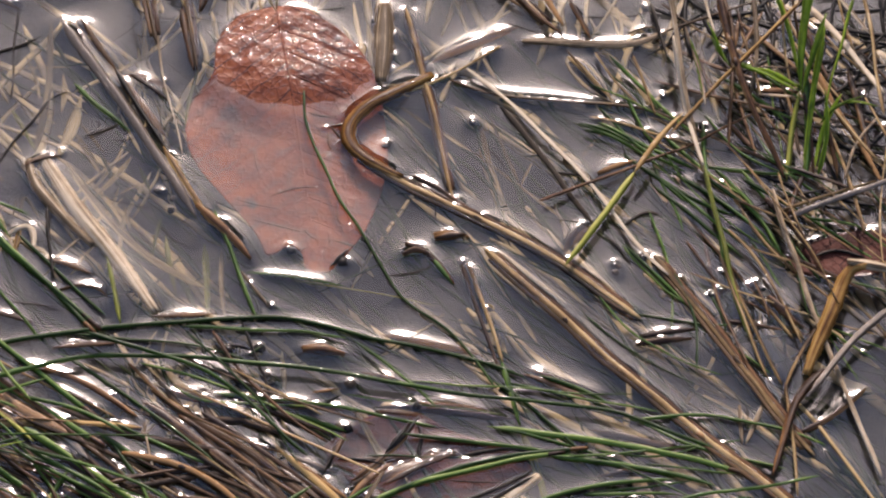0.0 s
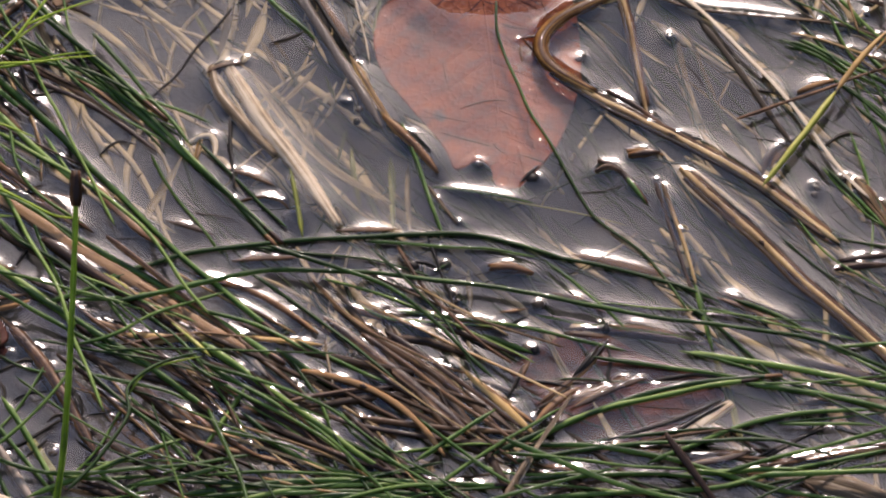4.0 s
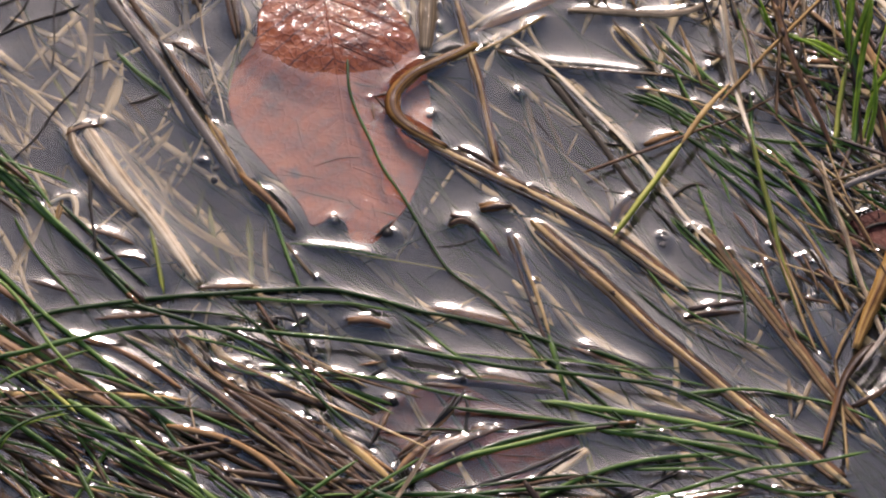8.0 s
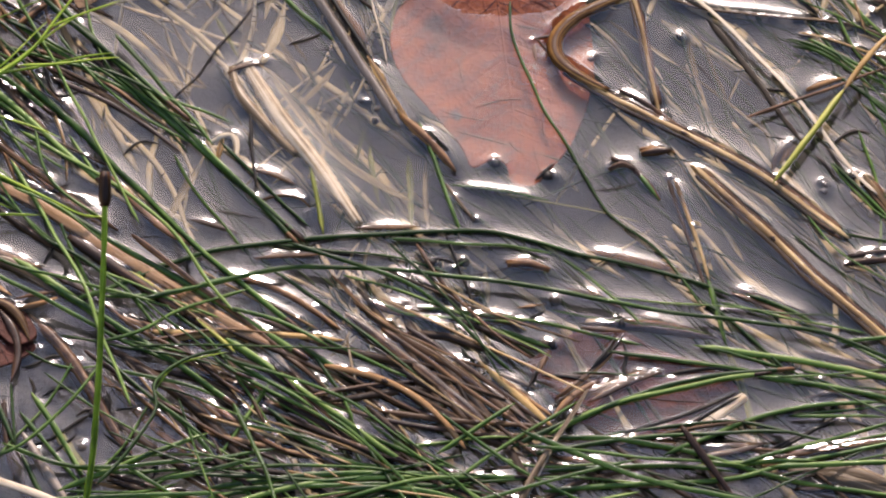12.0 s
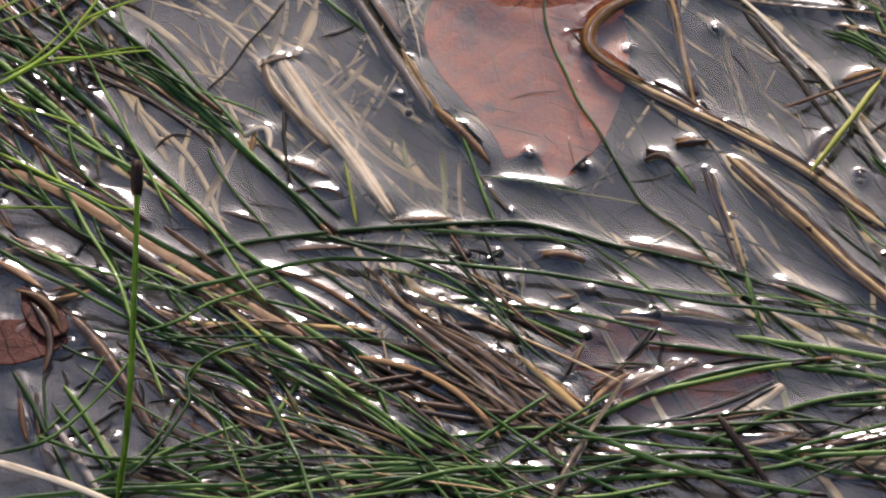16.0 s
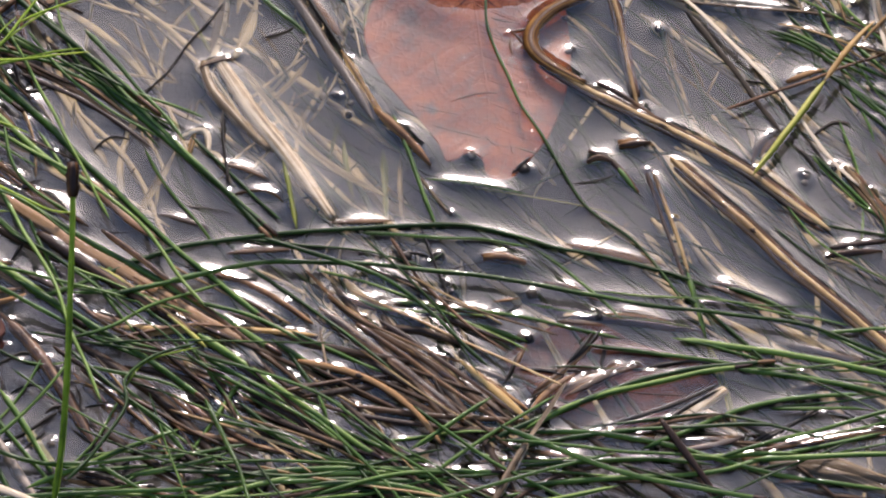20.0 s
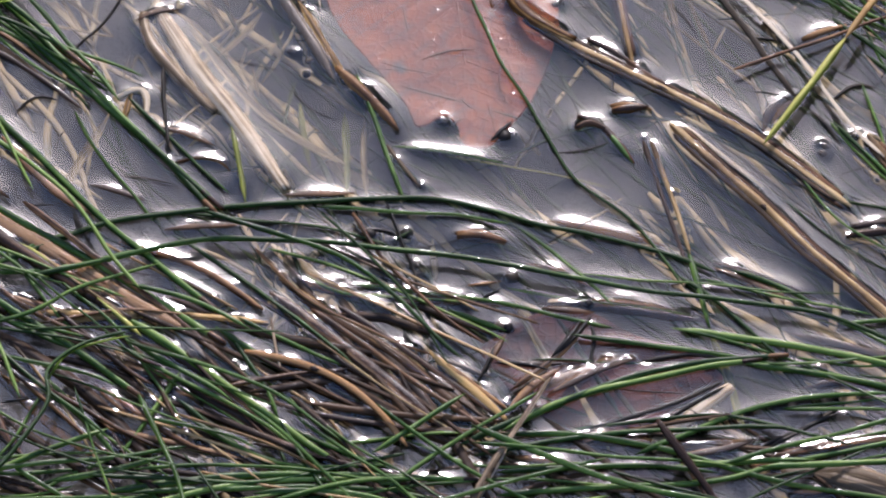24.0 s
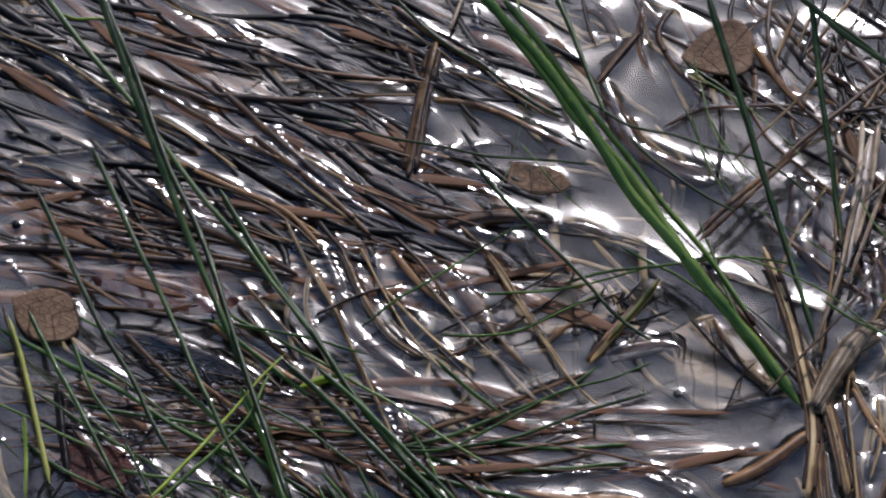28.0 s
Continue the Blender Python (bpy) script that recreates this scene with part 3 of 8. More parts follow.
# the mat behind
stem("reed", 1.6, [(-132.9, 274.8, 55), (-122.9, 264.1, 48), (-106.3, 247.9, 40), (-93, 230.6, 33), (-79.7, 211.2, 24), (-66.8, 198, 18), (-58.7, 187, 14), (-46.1, 174, 8), (-31.8, 155.7, 0)])
stem("sedge", 1.1, [(-233.9, 278.6, 38), (-218.9, 240.3, 30), (-206.9, 212.5, 22), (-197.2, 191, 15), (-185.8, 166.7, 9), (-178.1, 149.4, 5), (-164.3, 112.7, 0)])
stem("rush", 0.8, [(-162.5, 160.9, 5), (-149, 146.4, 5), (-132.3, 126, 5), (-119.2, 109.9, 5)])
stem("straw", 1.0, [(-120.2, 210.5, 2), (-95.8, 164.8, 2), (-86, 152.3, 2)])
stem("straw", 1.6, [(-29.4, 120.7, 2), (-28.6, 146.4, 2), (-32.2, 169.9, 2), (-38.4, 198.3, 2), (-44.3, 216.1, 2)])
stem("straw", 1.6, [(-19, 121.2, 2), (-24.2, 150.9, 2), (-30.8, 172.1, 2)])
stem("sheath", 3.6, [(-28.8, 153.4, 3.5), (-23.1, 168.8, 3.5), (-17.3, 182.1, 3.5), (-11.3, 186.8, 3.5)])
stem("brown", 2.4, [(-51.8, 125.8, 0.4), (-43, 130.4, 0.4), (-31.5, 143.6, 0.4), (-25.6, 149.2, 0.4)])
stem("brown", 1.3, [(-90.1, 171, 0.5), (-81.7, 186.8, 0.5), (-73.2, 202.8, 0.5)])
stem("wisp", 0.4, [(-138.8, 131.9, 3), (-124, 134.7, 3), (-109.7, 145.9, 3), (-95.3, 157.3, 3), (-82, 162.3, 3), (-71.7, 169.3, 3)])
stem("thread", 0.45, [(-64.2, 189.5, 0.8), (-52, 172.4, 0.8), (-44.1, 164.1, 0.8), (-40.2, 158.8, 0.8)])
stem("thread", 0.3, [(-52.8, 152.9, 0.8), (-48.7, 166, 0.8), (-44.4, 172.7, 0.8)])
# the tangle in front
stem("rush", 0.7, [(21.4, -55.7, 1), (36.6, -55.9, 1), (50.1, -58.7, 1), (60.9, -62.3, 1), (74.2, -67.6, 1), (86.2, -71.2, 1), (106.2, -74.8, 1)])
stem("rush", 0.7, [(20.1, -66, 1), (33.6, -65, 1), (49.9, -64.2, 1), (66.1, -66.6, 1)])
stem("rush", 0.7, [(19.9, -72, 1), (36.2, -70.5, 1), (49.7, -69.8, 1), (64.6, -69.2, 1), (79.8, -64.2, 1), (93.5, -61, 1), (107.3, -57.7, 1)])
stem("brown", 1.1, [(53.5, -56.6, 6), (58.6, -64.6, 4), (64.4, -73.4, 2), (67.6, -78.7, 0)])
stem("rush", 0.6, [(71.3, -11.3, 1), (82.2, -15.9, 1), (88.8, -21.4, 1)])
stem("thread", 0.7, [(41.1, -22.6, 0.4), (38.8, -28.3, 0.4), (36, -31.8, 0.4), (33.1, -33.9, 0.4)])
stem("thread", 0.6, [(51, -35.9, 0.4), (60.7, -34.2, 0.4), (68.8, -35.7, 0.4)])
stem("pale", 0.8, [(14.4, -76.2, 1), (18, -67.7, 1), (21.3, -60, 1), (24.7, -53.1, 1)])
stem("sheath", 2.6, [(79, -66.2, 0.3), (90.6, -65.5, 0.3), (106.5, -71.7, 0.3)])
stem("rush", 0.7, [(-5.6, -61.7, 2.5), (4, -54.1, 2.5), (13.9, -46, 2.5)])
stem("rush", 0.9, [(-101.3, -5.6, 1.3), (-87, -16.6, 1.3), (-75.7, -25.7, 1.3), (-65.9, -33.8, 1.3), (-53.4, -45.4, 1.3)])
stem("lush", 0.4, [(-73.8, -43.7, 5), (-69.8, -35.9, 5), (-63, -33.3, 5), (-55.5, -31.6, 5)])
stem("rush", 0.8, [(-103.5, -40.1, 1), (-96.9, -51.6, 1), (-88.5, -69.7, 1)])
stem("rush", 0.5, [(-86.7, -26.1, 3), (-77.1, -22.6, 3), (-70.3, -17.3, 3), (-60.7, -13, 3), (-51, -9.5, 3)])
stem("stalk", 0.8, [(-88.8, -85.8, 12), (-86.3, -75, 22), (-84.1, -57, 42), (-83, -37.5, 56), (-82.8, -25.1, 65)])
# the right bank
stem("straw", 0.7, [(84.1, 97, 0.7), (88.9, 89.9, 0.7), (94.3, 82.5, 0.7)])
stem("rush", 0.6, [(119.6, 57, 0.6), (128.7, 43.4, 0.6), (133.7, 29.1, 0.6)])
stem("rush", 0.6, [(90.9, 73.2, 0.6), (102.8, 65.2, 0.6), (115.2, 56.2, 0.6)])
stem("rush", 0.6, [(133.1, 45.2, 0.6), (137.7, 30, 0.6), (143.8, 16.7, 0.6)])
stem("rush", 0.6, [(107.3, 68.9, 0.6), (118, 55.1, 0.6), (126.1, 47.3, 0.6)])
stem("straw", 0.8, [(118.8, 25.4, 2), (122.6, 8.6, 2), (125.2, -4.3, 2), (127.9, -15.2, 2)])
stem("lush", 0.7, [(141.8, 72, 14), (134.3, 75.5, 18), (129.8, 73.7, 20)])
stem("lush", 0.6, [(123.2, 79, 16), (120.9, 82.3, 22), (118.9, 86.4, 24)])
stem("lush", 0.6, [(147.1, 64.3, 8), (151.4, 67.3, 12), (158.3, 68.3, 14)])
stem("lush", 0.8, [(145.7, 51.4, 2), (149, 61.3, 8), (148.7, 71.4, 14)])
stem("straw", 1.0, [(134, 39.2, 2), (144.4, 43.7, 2), (160.7, 49.5, 2)])
stem("straw", 0.9, [(126.6, 13.5, 0.5), (130.4, 7.9, 0.5), (135.3, -1.4, 0.5)])
stem("straw", 0.9, [(129.1, 19, 0.5), (132.1, 11.5, 0.5), (138.1, -1.5, 0.5)])
stem("straw", 1.0, [(133.8, -21.4, 0.6), (138.8, -28.7, 0.6), (144.7, -41.2, 0.6), (151.8, -55.4, 0.6)])
stem("brown", 0.9, [(134.4, -32.1, 0.6), (141.6, -28.7, 0.6), (152.2, -18.2, 0.6)])
# behind the leaf
stem("pale", 0.5, [(-119.5, 210.2, 2), (-109.2, 192.5, 2), (-100.4, 176.2, 2)])
stem("pale", 0.5, [(-137.5, 200.9, 2), (-120.6, 176.9, 2), (-102.3, 154.3, 2)])
stem("wisp", 0.5, [(-139.1, 135.2, 1.5), (-122.7, 136.1, 1.5), (-106.4, 141.1, 1.5), (-87.4, 152.1, 1.5), (-71, 158.9, 1.5)])
stem("rush", 0.9, [(-196.1, 231.7, 4), (-180.9, 202.4, 4), (-163, 171.8, 4), (-152.3, 152.6, 4), (-140.4, 133.7, 4), (-120.7, 107.1, 4), (-103.3, 85.2, 4), (-81.7, 61.9, 4), (-66.6, 44.8, 4)])
stem("rush", 1.3, [(-182.4, 152.1, 6), (-173, 130.6, 6), (-164.8, 104.3, 6), (-155.5, 80.2, 6), (-139.3, 39.4, 6)])
stem("lush", 0.6, [(-141.6, 35.8, 10), (-125.3, 47.7, 10), (-110.3, 59.7, 10), (-99.6, 75.7, 10), (-91.1, 94.9, 10)])
stem("lush", 0.4, [(-110.1, 57.8, 11), (-97.2, 58.7, 11), (-84.4, 60.3, 11)])
stem("lush", 0.4, [(-125.2, 46.4, 11), (-135.1, 64.1, 11), (-140.8, 83.8, 11)])
stem("lush", 0.4, [(-125.2, 46.4, 11), (-137.9, 43.6, 11), (-154.9, 41.8, 11)])
stem("lush", 0.4, [(-123.9, 47.8, 11), (-136.2, 79.9, 11), (-138.4, 100, 11)])
stem("lush", 0.4, [(-102.2, 70.3, 11), (-93.7, 74.9, 11), (-84.5, 79.4, 11)])
stem("lush", 0.4, [(-137.4, 36.9, 11), (-139.1, 60.1, 11), (-135.8, 73.9, 11), (-113.8, 94.5, 11)])
stem("lush", 0.4, [(-153.5, 42.3, 11), (-135.1, 64.1, 11), (-114, 74.4, 11), (-97.2, 84.8, 11)])
stem("lush", 0.4, [(-148.2, 84.6, 11), (-139.4, 64, 11), (-126.7, 46.7, 11), (-118.8, 35.4, 11)])
stem("lush", 0.4, [(-113.5, 41.1, 9), (-124, 48.6, 9), (-141.7, 73.7, 9)])
stem("straw", 0.9, [(9.1, 224.8, 14), (7.6, 185.4, 9), (6.8, 158, 4), (7.2, 136.6, 0)])
stem("straw", 0.9, [(17.2, 225, 14), (9.6, 198.7, 9), (2.8, 172, 5), (-4.5, 144.8, 1)])
stem("brown", 1.0, [(-63, 211.3, 1), (-49.2, 190.4, 1), (-36.5, 170.9, 1), (-27.2, 156, 1), (-21.7, 144.5, 1)])
stem("sheath", 3.4, [(-27.4, 151.3, 2.5), (-24.6, 166.4, 2.5), (-19.2, 176.7, 2.5), (-12.4, 182.5, 2.5)])
stem("straw", 1.1, [(-18.5, 165.9, 1), (-15.1, 156.3, 1), (-9.7, 146.8, 1)])
stem("straw", 1.2, [(-8.5, 177.5, 1.5), (-1.5, 156.1, 1.5), (3.8, 132.9, 1.5)])
stem("straw", 1.2, [(-28.8, 161.4, 1), (-27.7, 145.4, 1), (-25.9, 124.5, 1), (-23, 105, 1)])
stem("straw", 1.1, [(-21.2, 160.4, 1), (-17.9, 137.2, 1), (-14.6, 112.3, 1), (-12.6, 95.1, 1)])
stem("straw", 0.8, [(-21.6, 186.2, 6), (-7.8, 181.6, 6), (11.9, 178.7, 6), (34.6, 175.9, 6), (49.8, 177.1, 6)])
stem("brown", 1.0, [(14.3, 214, 2), (22.7, 195.2, 2), (33.3, 177.8, 2), (48.1, 157.7, 2)])
stem("straw", 1.0, [(23.7, 237, 3), (32, 212.2, 3), (40.2, 190.1, 3)])
stem("brown", 0.9, [(19.6, 180.8, 1), (22.5, 157.1, 1), (25.7, 136, 1)])
stem("straw", 0.8, [(31.8, 225.9, 5), (34.8, 185.7, 5), (37.5, 157.6, 5), (39.6, 130.3, 5)])
stem("straw", 0.7, [(8.2, 147, 4), (22.4, 151.9, 4), (37.5, 156.9, 4)])
stem("brown", 2.0, [(-5.7, 202.4, 2), (0.5, 209.7, 2), (6.6, 214.5, 2)])
stem("brown", 1.5, [(-7.2, 204.5, 1), (-3.3, 193.5, 1), (2.9, 182.6, 1)])
stem("straw", 1.0, [(-12.1, 160.6, 1), (-10.5, 145.7, 1), (-13.3, 128.9, 1)])
stem("brown", 1.0, [(-11.7, 116.9, 0.6), (-8.1, 131.5, 0.6), (-3, 146.3, 0.6)])
stem("brown", 1.3, [(-146.1, 211.3, 0.5), (-137.4, 198, 0.5), (-125.9, 187.1, 0.5)])
stem("straw", 0.9, [(-148.2, 197.5, 0.8), (-133, 177.9, 0.8), (-119.9, 165.1, 0.8)])
stem("brown", 0.8, [(-56.8, 188.4, 0.6), (-48.7, 171.1, 0.6), (-40.8, 160.4, 0.6)])
stem("glossy", 1.2, [(-153.7, 109.9, 0.4), (-144.7, 109.1, 0.4), (-138.6, 106.5, 0.4)])
stem("glossy", 1.2, [(-105.4, 121.3, 0.4), (-91.8, 118.5, 0.4), (-78.5, 120.2, 0.4), (-69.5, 117.5, 0.4)])
stem("rush", 0.7, [(-138.7, 128.5, 0.8), (-121.8, 122.6, 0.8), (-105.2, 118.8, 0.8), (-93.1, 114.9, 0.8), (-75.3, 114.3, 0.8)])
stem("rush", 0.6, [(-133.1, 134.1, 0.6), (-117.8, 129.1, 0.6), (-99.8, 129.5, 0.6), (-76.1, 133.2, 0.6)])
stem("rush", 0.6, [(-115.4, 139.5, 0.8), (-97.2, 137.4, 0.8), (-76.4, 140.3, 0.8)])
stem("thread", 0.6, [(-118.7, 120.8, 0.6), (-115.3, 112.6, 0.6), (-107.5, 106.6, 0.6), (-98.5, 103.7, 0.6)])
stem("thread", 0.5, [(-109.8, 121, 0.6), (-101.8, 110.8, 0.6), (-100, 104.7, 0.6)])
stem("thread", 0.4, [(-92.5, 102.8, 0.6), (-91.4, 94.7, 0.6)])
stem("thread", 0.4, [(-86.6, 103, 0.6), (-84.8, 94.9, 0.6), (-86, 88.8, 0.6)])
stem("brown", 0.9, [(-111.8, 79.9, 1), (-103.5, 88.1, 1), (-98, 94.2, 1)])
stem("brown", 2.4, [(-110.7, 111, 0.2), (-107.2, 113.2, 0.2), (-102.5, 109.1, 0.2)])
stem("thread", 0.5, [(-159.9, 59.4, 0.6), (-162, 67.2, 0.6), (-160.2, 71.2, 0.6), (-156.2, 67.3, 0.6)])
stem("straw", 1.0, [(-132.1, 97.7, 0.8), (-123.9, 85.8, 0.8), (-115.6, 70, 0.8), (-107.6, 56.5, 0.8)])
stem("straw", 0.9, [(-168.5, 109.2, 0.8), (-154.2, 97.2, 0.8), (-138.4, 83.5, 0.8), (-126.2, 75.7, 0.8)])
stem("brown", 0.9, [(-190.8, 108.7, 0.8), (-175.4, 102.9, 0.8), (-160.3, 99.1, 0.8), (-142.1, 93.4, 0.8)])
stem("brown", 1.1, [(-190, 100.5, 0.8), (-171.5, 92.8, 0.8), (-148.7, 83.2, 0.8), (-129.5, 81.6, 0.8)])
# far mat, open side
stem("pale", 1.1, [(-25.4, 265.8, 2), (-21.8, 249.4, 2), (-17, 242.6, 2)])
stem("brown", 1.4, [(-82.9, 305.8, 1), (-88.8, 293.2, 1), (-93.1, 283.3, 1)])
stem("straw", 0.9, [(-33, 315.4, 3), (-37.4, 297.9, 3)])
stem("brown", 1.0, [(-73.7, 316.1, 1), (-78.1, 306, 1), (-69.1, 286.7, 1), (-60.7, 277.4, 1)])
stem("straw", 0.9, [(-85.3, 320.8, 3), (-81.4, 308.5, 3), (-79.3, 298.7, 3)])
stem("brown", 1.2, [(-139.2, 274.5, 0.6), (-126.2, 272.6, 0.6), (-111.2, 263.7, 0.6), (-101.2, 257, 0.6)])
stem("straw", 1.6, [(-122, 282.3, 0.8), (-111.9, 275.4, 0.8), (-103.5, 268.6, 0.8)])
stem("brown", 1.2, [(-135.1, 220.5, 0.6), (-122.1, 214.2, 0.6), (-113.9, 207.7, 0.6)])
stem("straw", 0.9, [(-8.5, 199.6, 2), (-15.8, 181.6, 2), (-19.9, 161.8, 2), (-17.9, 138.4, 2), (-16, 117.6, 2)])
stem("brown", 0.9, [(-18.4, 162.9, 1), (-12.1, 148.1, 1), (-4.4, 133.7, 1)])
stem("pale", 0.8, [(-28.8, 155.9, 1), (-20.9, 141.4, 1), (-17.6, 124.8, 1)])
stem("straw", 0.6, [(-131.5, 174.2, 2), (-118.1, 157.3, 2), (-108.3, 147, 2)])
stem("straw", 0.6, [(-120.1, 185.7, 2), (-104.9, 164.4, 2), (-95.1, 154.1, 2)])
stem("brown", 1.0, [(-126.8, 171.2, 0.8), (-116.5, 178.3, 0.8), (-107.9, 187.5, 0.8)])
stem("brown", 1.4, [(-101.1, 177.1, 0.5), (-99.2, 183.8, 0.5), (-95.4, 185.1, 0.5)])
stem("brown", 1.4, [(-87.6, 182.1, 0.5), (-90.9, 186.4, 0.5), (-95.4, 185.1, 0.5)])
stem("thread", 0.4, [(-115.1, 180.4, 1), (-103.6, 192, 1), (-96.4, 201.3, 1), (-95.2, 208.1, 1)])
stem("thread", 0.35, [(-121.3, 180.1, 1), (-107.6, 182.9, 1), (-97.3, 191.1, 1), (-85.3, 197.3, 1)])
stem("thread", 0.4, [(-67.7, 182.5, 1), (-63.8, 180.4, 1), (-64.2, 171.7, 1)])
stem("straw", 1.0, [(-266.7, 297.6, 1.5), (-249.2, 288.4, 1.5), (-230.9, 272, 1.5), (-210, 258.5, 1.5), (-192.3, 242.6, 1.5)])
stem("brown", 1.0, [(-238.1, 264.8, 1.2), (-215.4, 249, 1.2), (-194.8, 235.8, 1.2), (-178.1, 227.2, 1.2), (-165.7, 211.6, 1.2)])
stem("straw", 1.0, [(-204.6, 237.9, 1), (-188.1, 231.6, 1), (-174.4, 220.6, 1), (-165.5, 209.6, 1)])
stem("brown", 1.2, [(-254.9, 208.1, 0.8), (-236, 207.8, 0.8), (-213.7, 205.4, 0.8), (-191.6, 204.1, 0.8), (-172.5, 200.4, 0.8)])
stem("straw", 1.2, [(-161.3, 214.5, 0.8), (-153.3, 194.5, 0.8), (-144.1, 177.1, 0.8), (-132.7, 168.8, 0.8)])
stem("straw", 0.9, [(-186.2, 197.5, 0.8), (-173.7, 180.2, 0.8), (-163.2, 167.4, 0.8)])
stem("brown", 1.2, [(-192.2, 179.5, 0.6), (-175.3, 164.9, 0.6), (-155.6, 150.6, 0.6)])
stem("brown", 1.2, [(-202.1, 274.3, 0.6), (-182.5, 272.7, 0.6), (-160, 273.6, 0.6), (-140.6, 272, 0.6)])
stem("lush", 0.6, [(-251.8, 309.2, 0.6), (-244.8, 305.8, 0.6), (-238.4, 307.3, 0.6), (-233, 303.7, 0.6)])
stem("lush", 1.8, [(-168.2, 155.1, 2), (-162.4, 159.2, 2), (-156.4, 160.4, 2), (-152, 161.9, 2)])
stem("sedge", 0.9, [(-36.8, 291.1, 30), (-24.6, 279.3, 26), (-6.9, 267.8, 22)])
stem("wisp", 0.45, [(-65.8, 263.4, 9), (-61, 242.3, 9), (-55, 231, 9)])
stem("rush", 0.6, [(-200.1, 103.2, 8), (-180.9, 133.4, 8), (-174, 155.2, 8)])
stem("brown", 0.8, [(-216.3, 174.8, 2), (-203.8, 160, 2), (-188.3, 143.4, 2)])
stem("brown", 0.9, [(-197.7, 160.2, 2), (-179.2, 143.8, 2), (-160.5, 138.2, 2)])
# husks and small leaves
bit(23.6, 28.3, 1.6)
bit(58.4, 74.7, 1)
bit(35.5, 67.5, 0.9)
bit(34.8, 79.2, 0.8)
bit(-19.8, 47.3, 1)
bit(5.2, 14, 0.8)
bit(-5.9, 0.3, 1.5)
bit(1.9, 0.3, 1.5)
bit(4.4, -11.1, 1.1)
bit(24.2, -12.3, 1.5)
bit(-29.4, 27.4, 0.8)
bit(60.6, 121.5, 1.6)
bit(10.5, 32.6, 1.2)
bit(58.4, 75.1, 0.9)
bit(102.6, 25.3, 1.2)
bit(92.4, 22.2, 0.9)
bit(116, 14.2, 1)
bit(-19.2, 51.1, 1)
bit(131, 85.6, 1.2)
bit(23.3, -26.3, 1.4)
bit(3.5, -8.8, 1.2)
bit(36.4, 68.2, 0.9)
bit(-90.7, -56.9, 1)
bit(-23.2, 54.1, 0.9)
bit(-88.3, -46.5, 1.3)
bit(21.6, -25.9, 1.4)
bit(40.5, -19.9, 1.2)
bit(-245.1, 255.1, 1.8)
bit(-257.1, 254.6, 1.5)
bit(-93.8, 182.3, 1.4)
bit(-65.2, 159.6, 1.2)
bit(-251.6, 218.3, 1.5)
dead_leaf(5, 0.1, "leaf_tan", "small tan oval leaf lying on the straw mat", [(-70.2, 291.8), (-64.9, 300.6), (-57.1, 307.1), (-51.3, 303.7), (-49.4, 295.2), (-51.5, 286.5), (-59.5, 285.5), (-66.8, 288.3)])
dead_leaf(3, 0.1, "leaf_tan", "small grey-brown leaf caught in the straws", [(-248.6, 185.7), (-238.2, 189.5), (-231.5, 185.3), (-228.7, 175.4), (-232.8, 170.8), (-240.5, 170.9), (-245.9, 176.9)])
dead_leaf(-0.3, 0.0, "leaf_dark", "dark red leaf sunk under the straws", [(-228.7, 199.1), (-213.6, 204.3), (-194.2, 198.3), (-186.9, 188.5), (-205.1, 184.4), (-222.9, 190.3)])
dead_leaf(-6, 0.0, "leaf_dark", "purple-brown leaf sunk under the water", [(16.7, -29.2), (26.6, -20.4), (39.2, -17.9), (51.4, -26.1), (66.4, -31.6), (67.4, -40.4), (53.1, -54.2), (39.5, -52.3), (26.1, -43.4)])
dead_leaf(0.5, 0.02, "leaf_dark", "dark sodden leaf at the foot of the grass", [(136, 25.4), (146.4, 31.7), (160.8, 33.3), (159.7, 20.2), (145.4, 18.6), (137, 20.3)])
dead_leaf(1.2, 0.05, "leaf_tan", "thin tan leaf scrap on the water", [(9, 156.6), (16.5, 157.8), (19.5, 150.4), (12, 146)])
dead_leaf(1.0, 0.05, "leaf_tan", "torn tan leaf scrap by the rushes", [(-98, 94.2), (-92.2, 96.4), (-90.4, 90.3), (-96.1, 86.2)])
dead_leaf(0.6, 0.05, "leaf_tan", "pale wet leaf scrap on the water", [(-115.8, 249.2), (-103.8, 247.4), (-98.7, 240.6), (-106.3, 236.8), (-116, 239.8)])
# films of water over drowned blades in the mat
stem("film", 1.6, [(-259.8, 244.4, -0.6), (-244.2, 247.4, -0.6), (-231.7, 250.3, -0.6), (-219.5, 255.6, -0.6)])
stem("film", 3.4, [(-219.9, 177.5, -0.8), (-204, 173.8, -0.8), (-187.7, 165.7, -0.8), (-174.4, 155.5, -0.8), (-155.6, 149.8, -0.8)])
stem("film", 1.6, [(-103.1, 316.7, -0.6), (-94.9, 317.1, -0.6), (-91.3, 309.7, -0.6), (-89.1, 299.9, -0.6)])
stem("film", 2.2, [(-142.6, 235.3, -0.6), (-137.3, 249.6, -0.6), (-130.1, 259.4, -0.6)])
stem("film", 3.2, [(-31.1, 245, -0.8), (-30.7, 228.8, -0.8), (-31.9, 217.3, -0.8), (-28.5, 206.2, -0.8)])
stem("film", 1.4, [(-82.6, 174.7, -0.6), (-72.2, 179.5, -0.6), (-64.5, 179.9, -0.6), (-65.8, 173.2, -0.6)])
stem("film", 1.8, [(-55.8, 153.1, -0.6), (-45.4, 157.9, -0.6), (-31.9, 161.7, -0.6)])
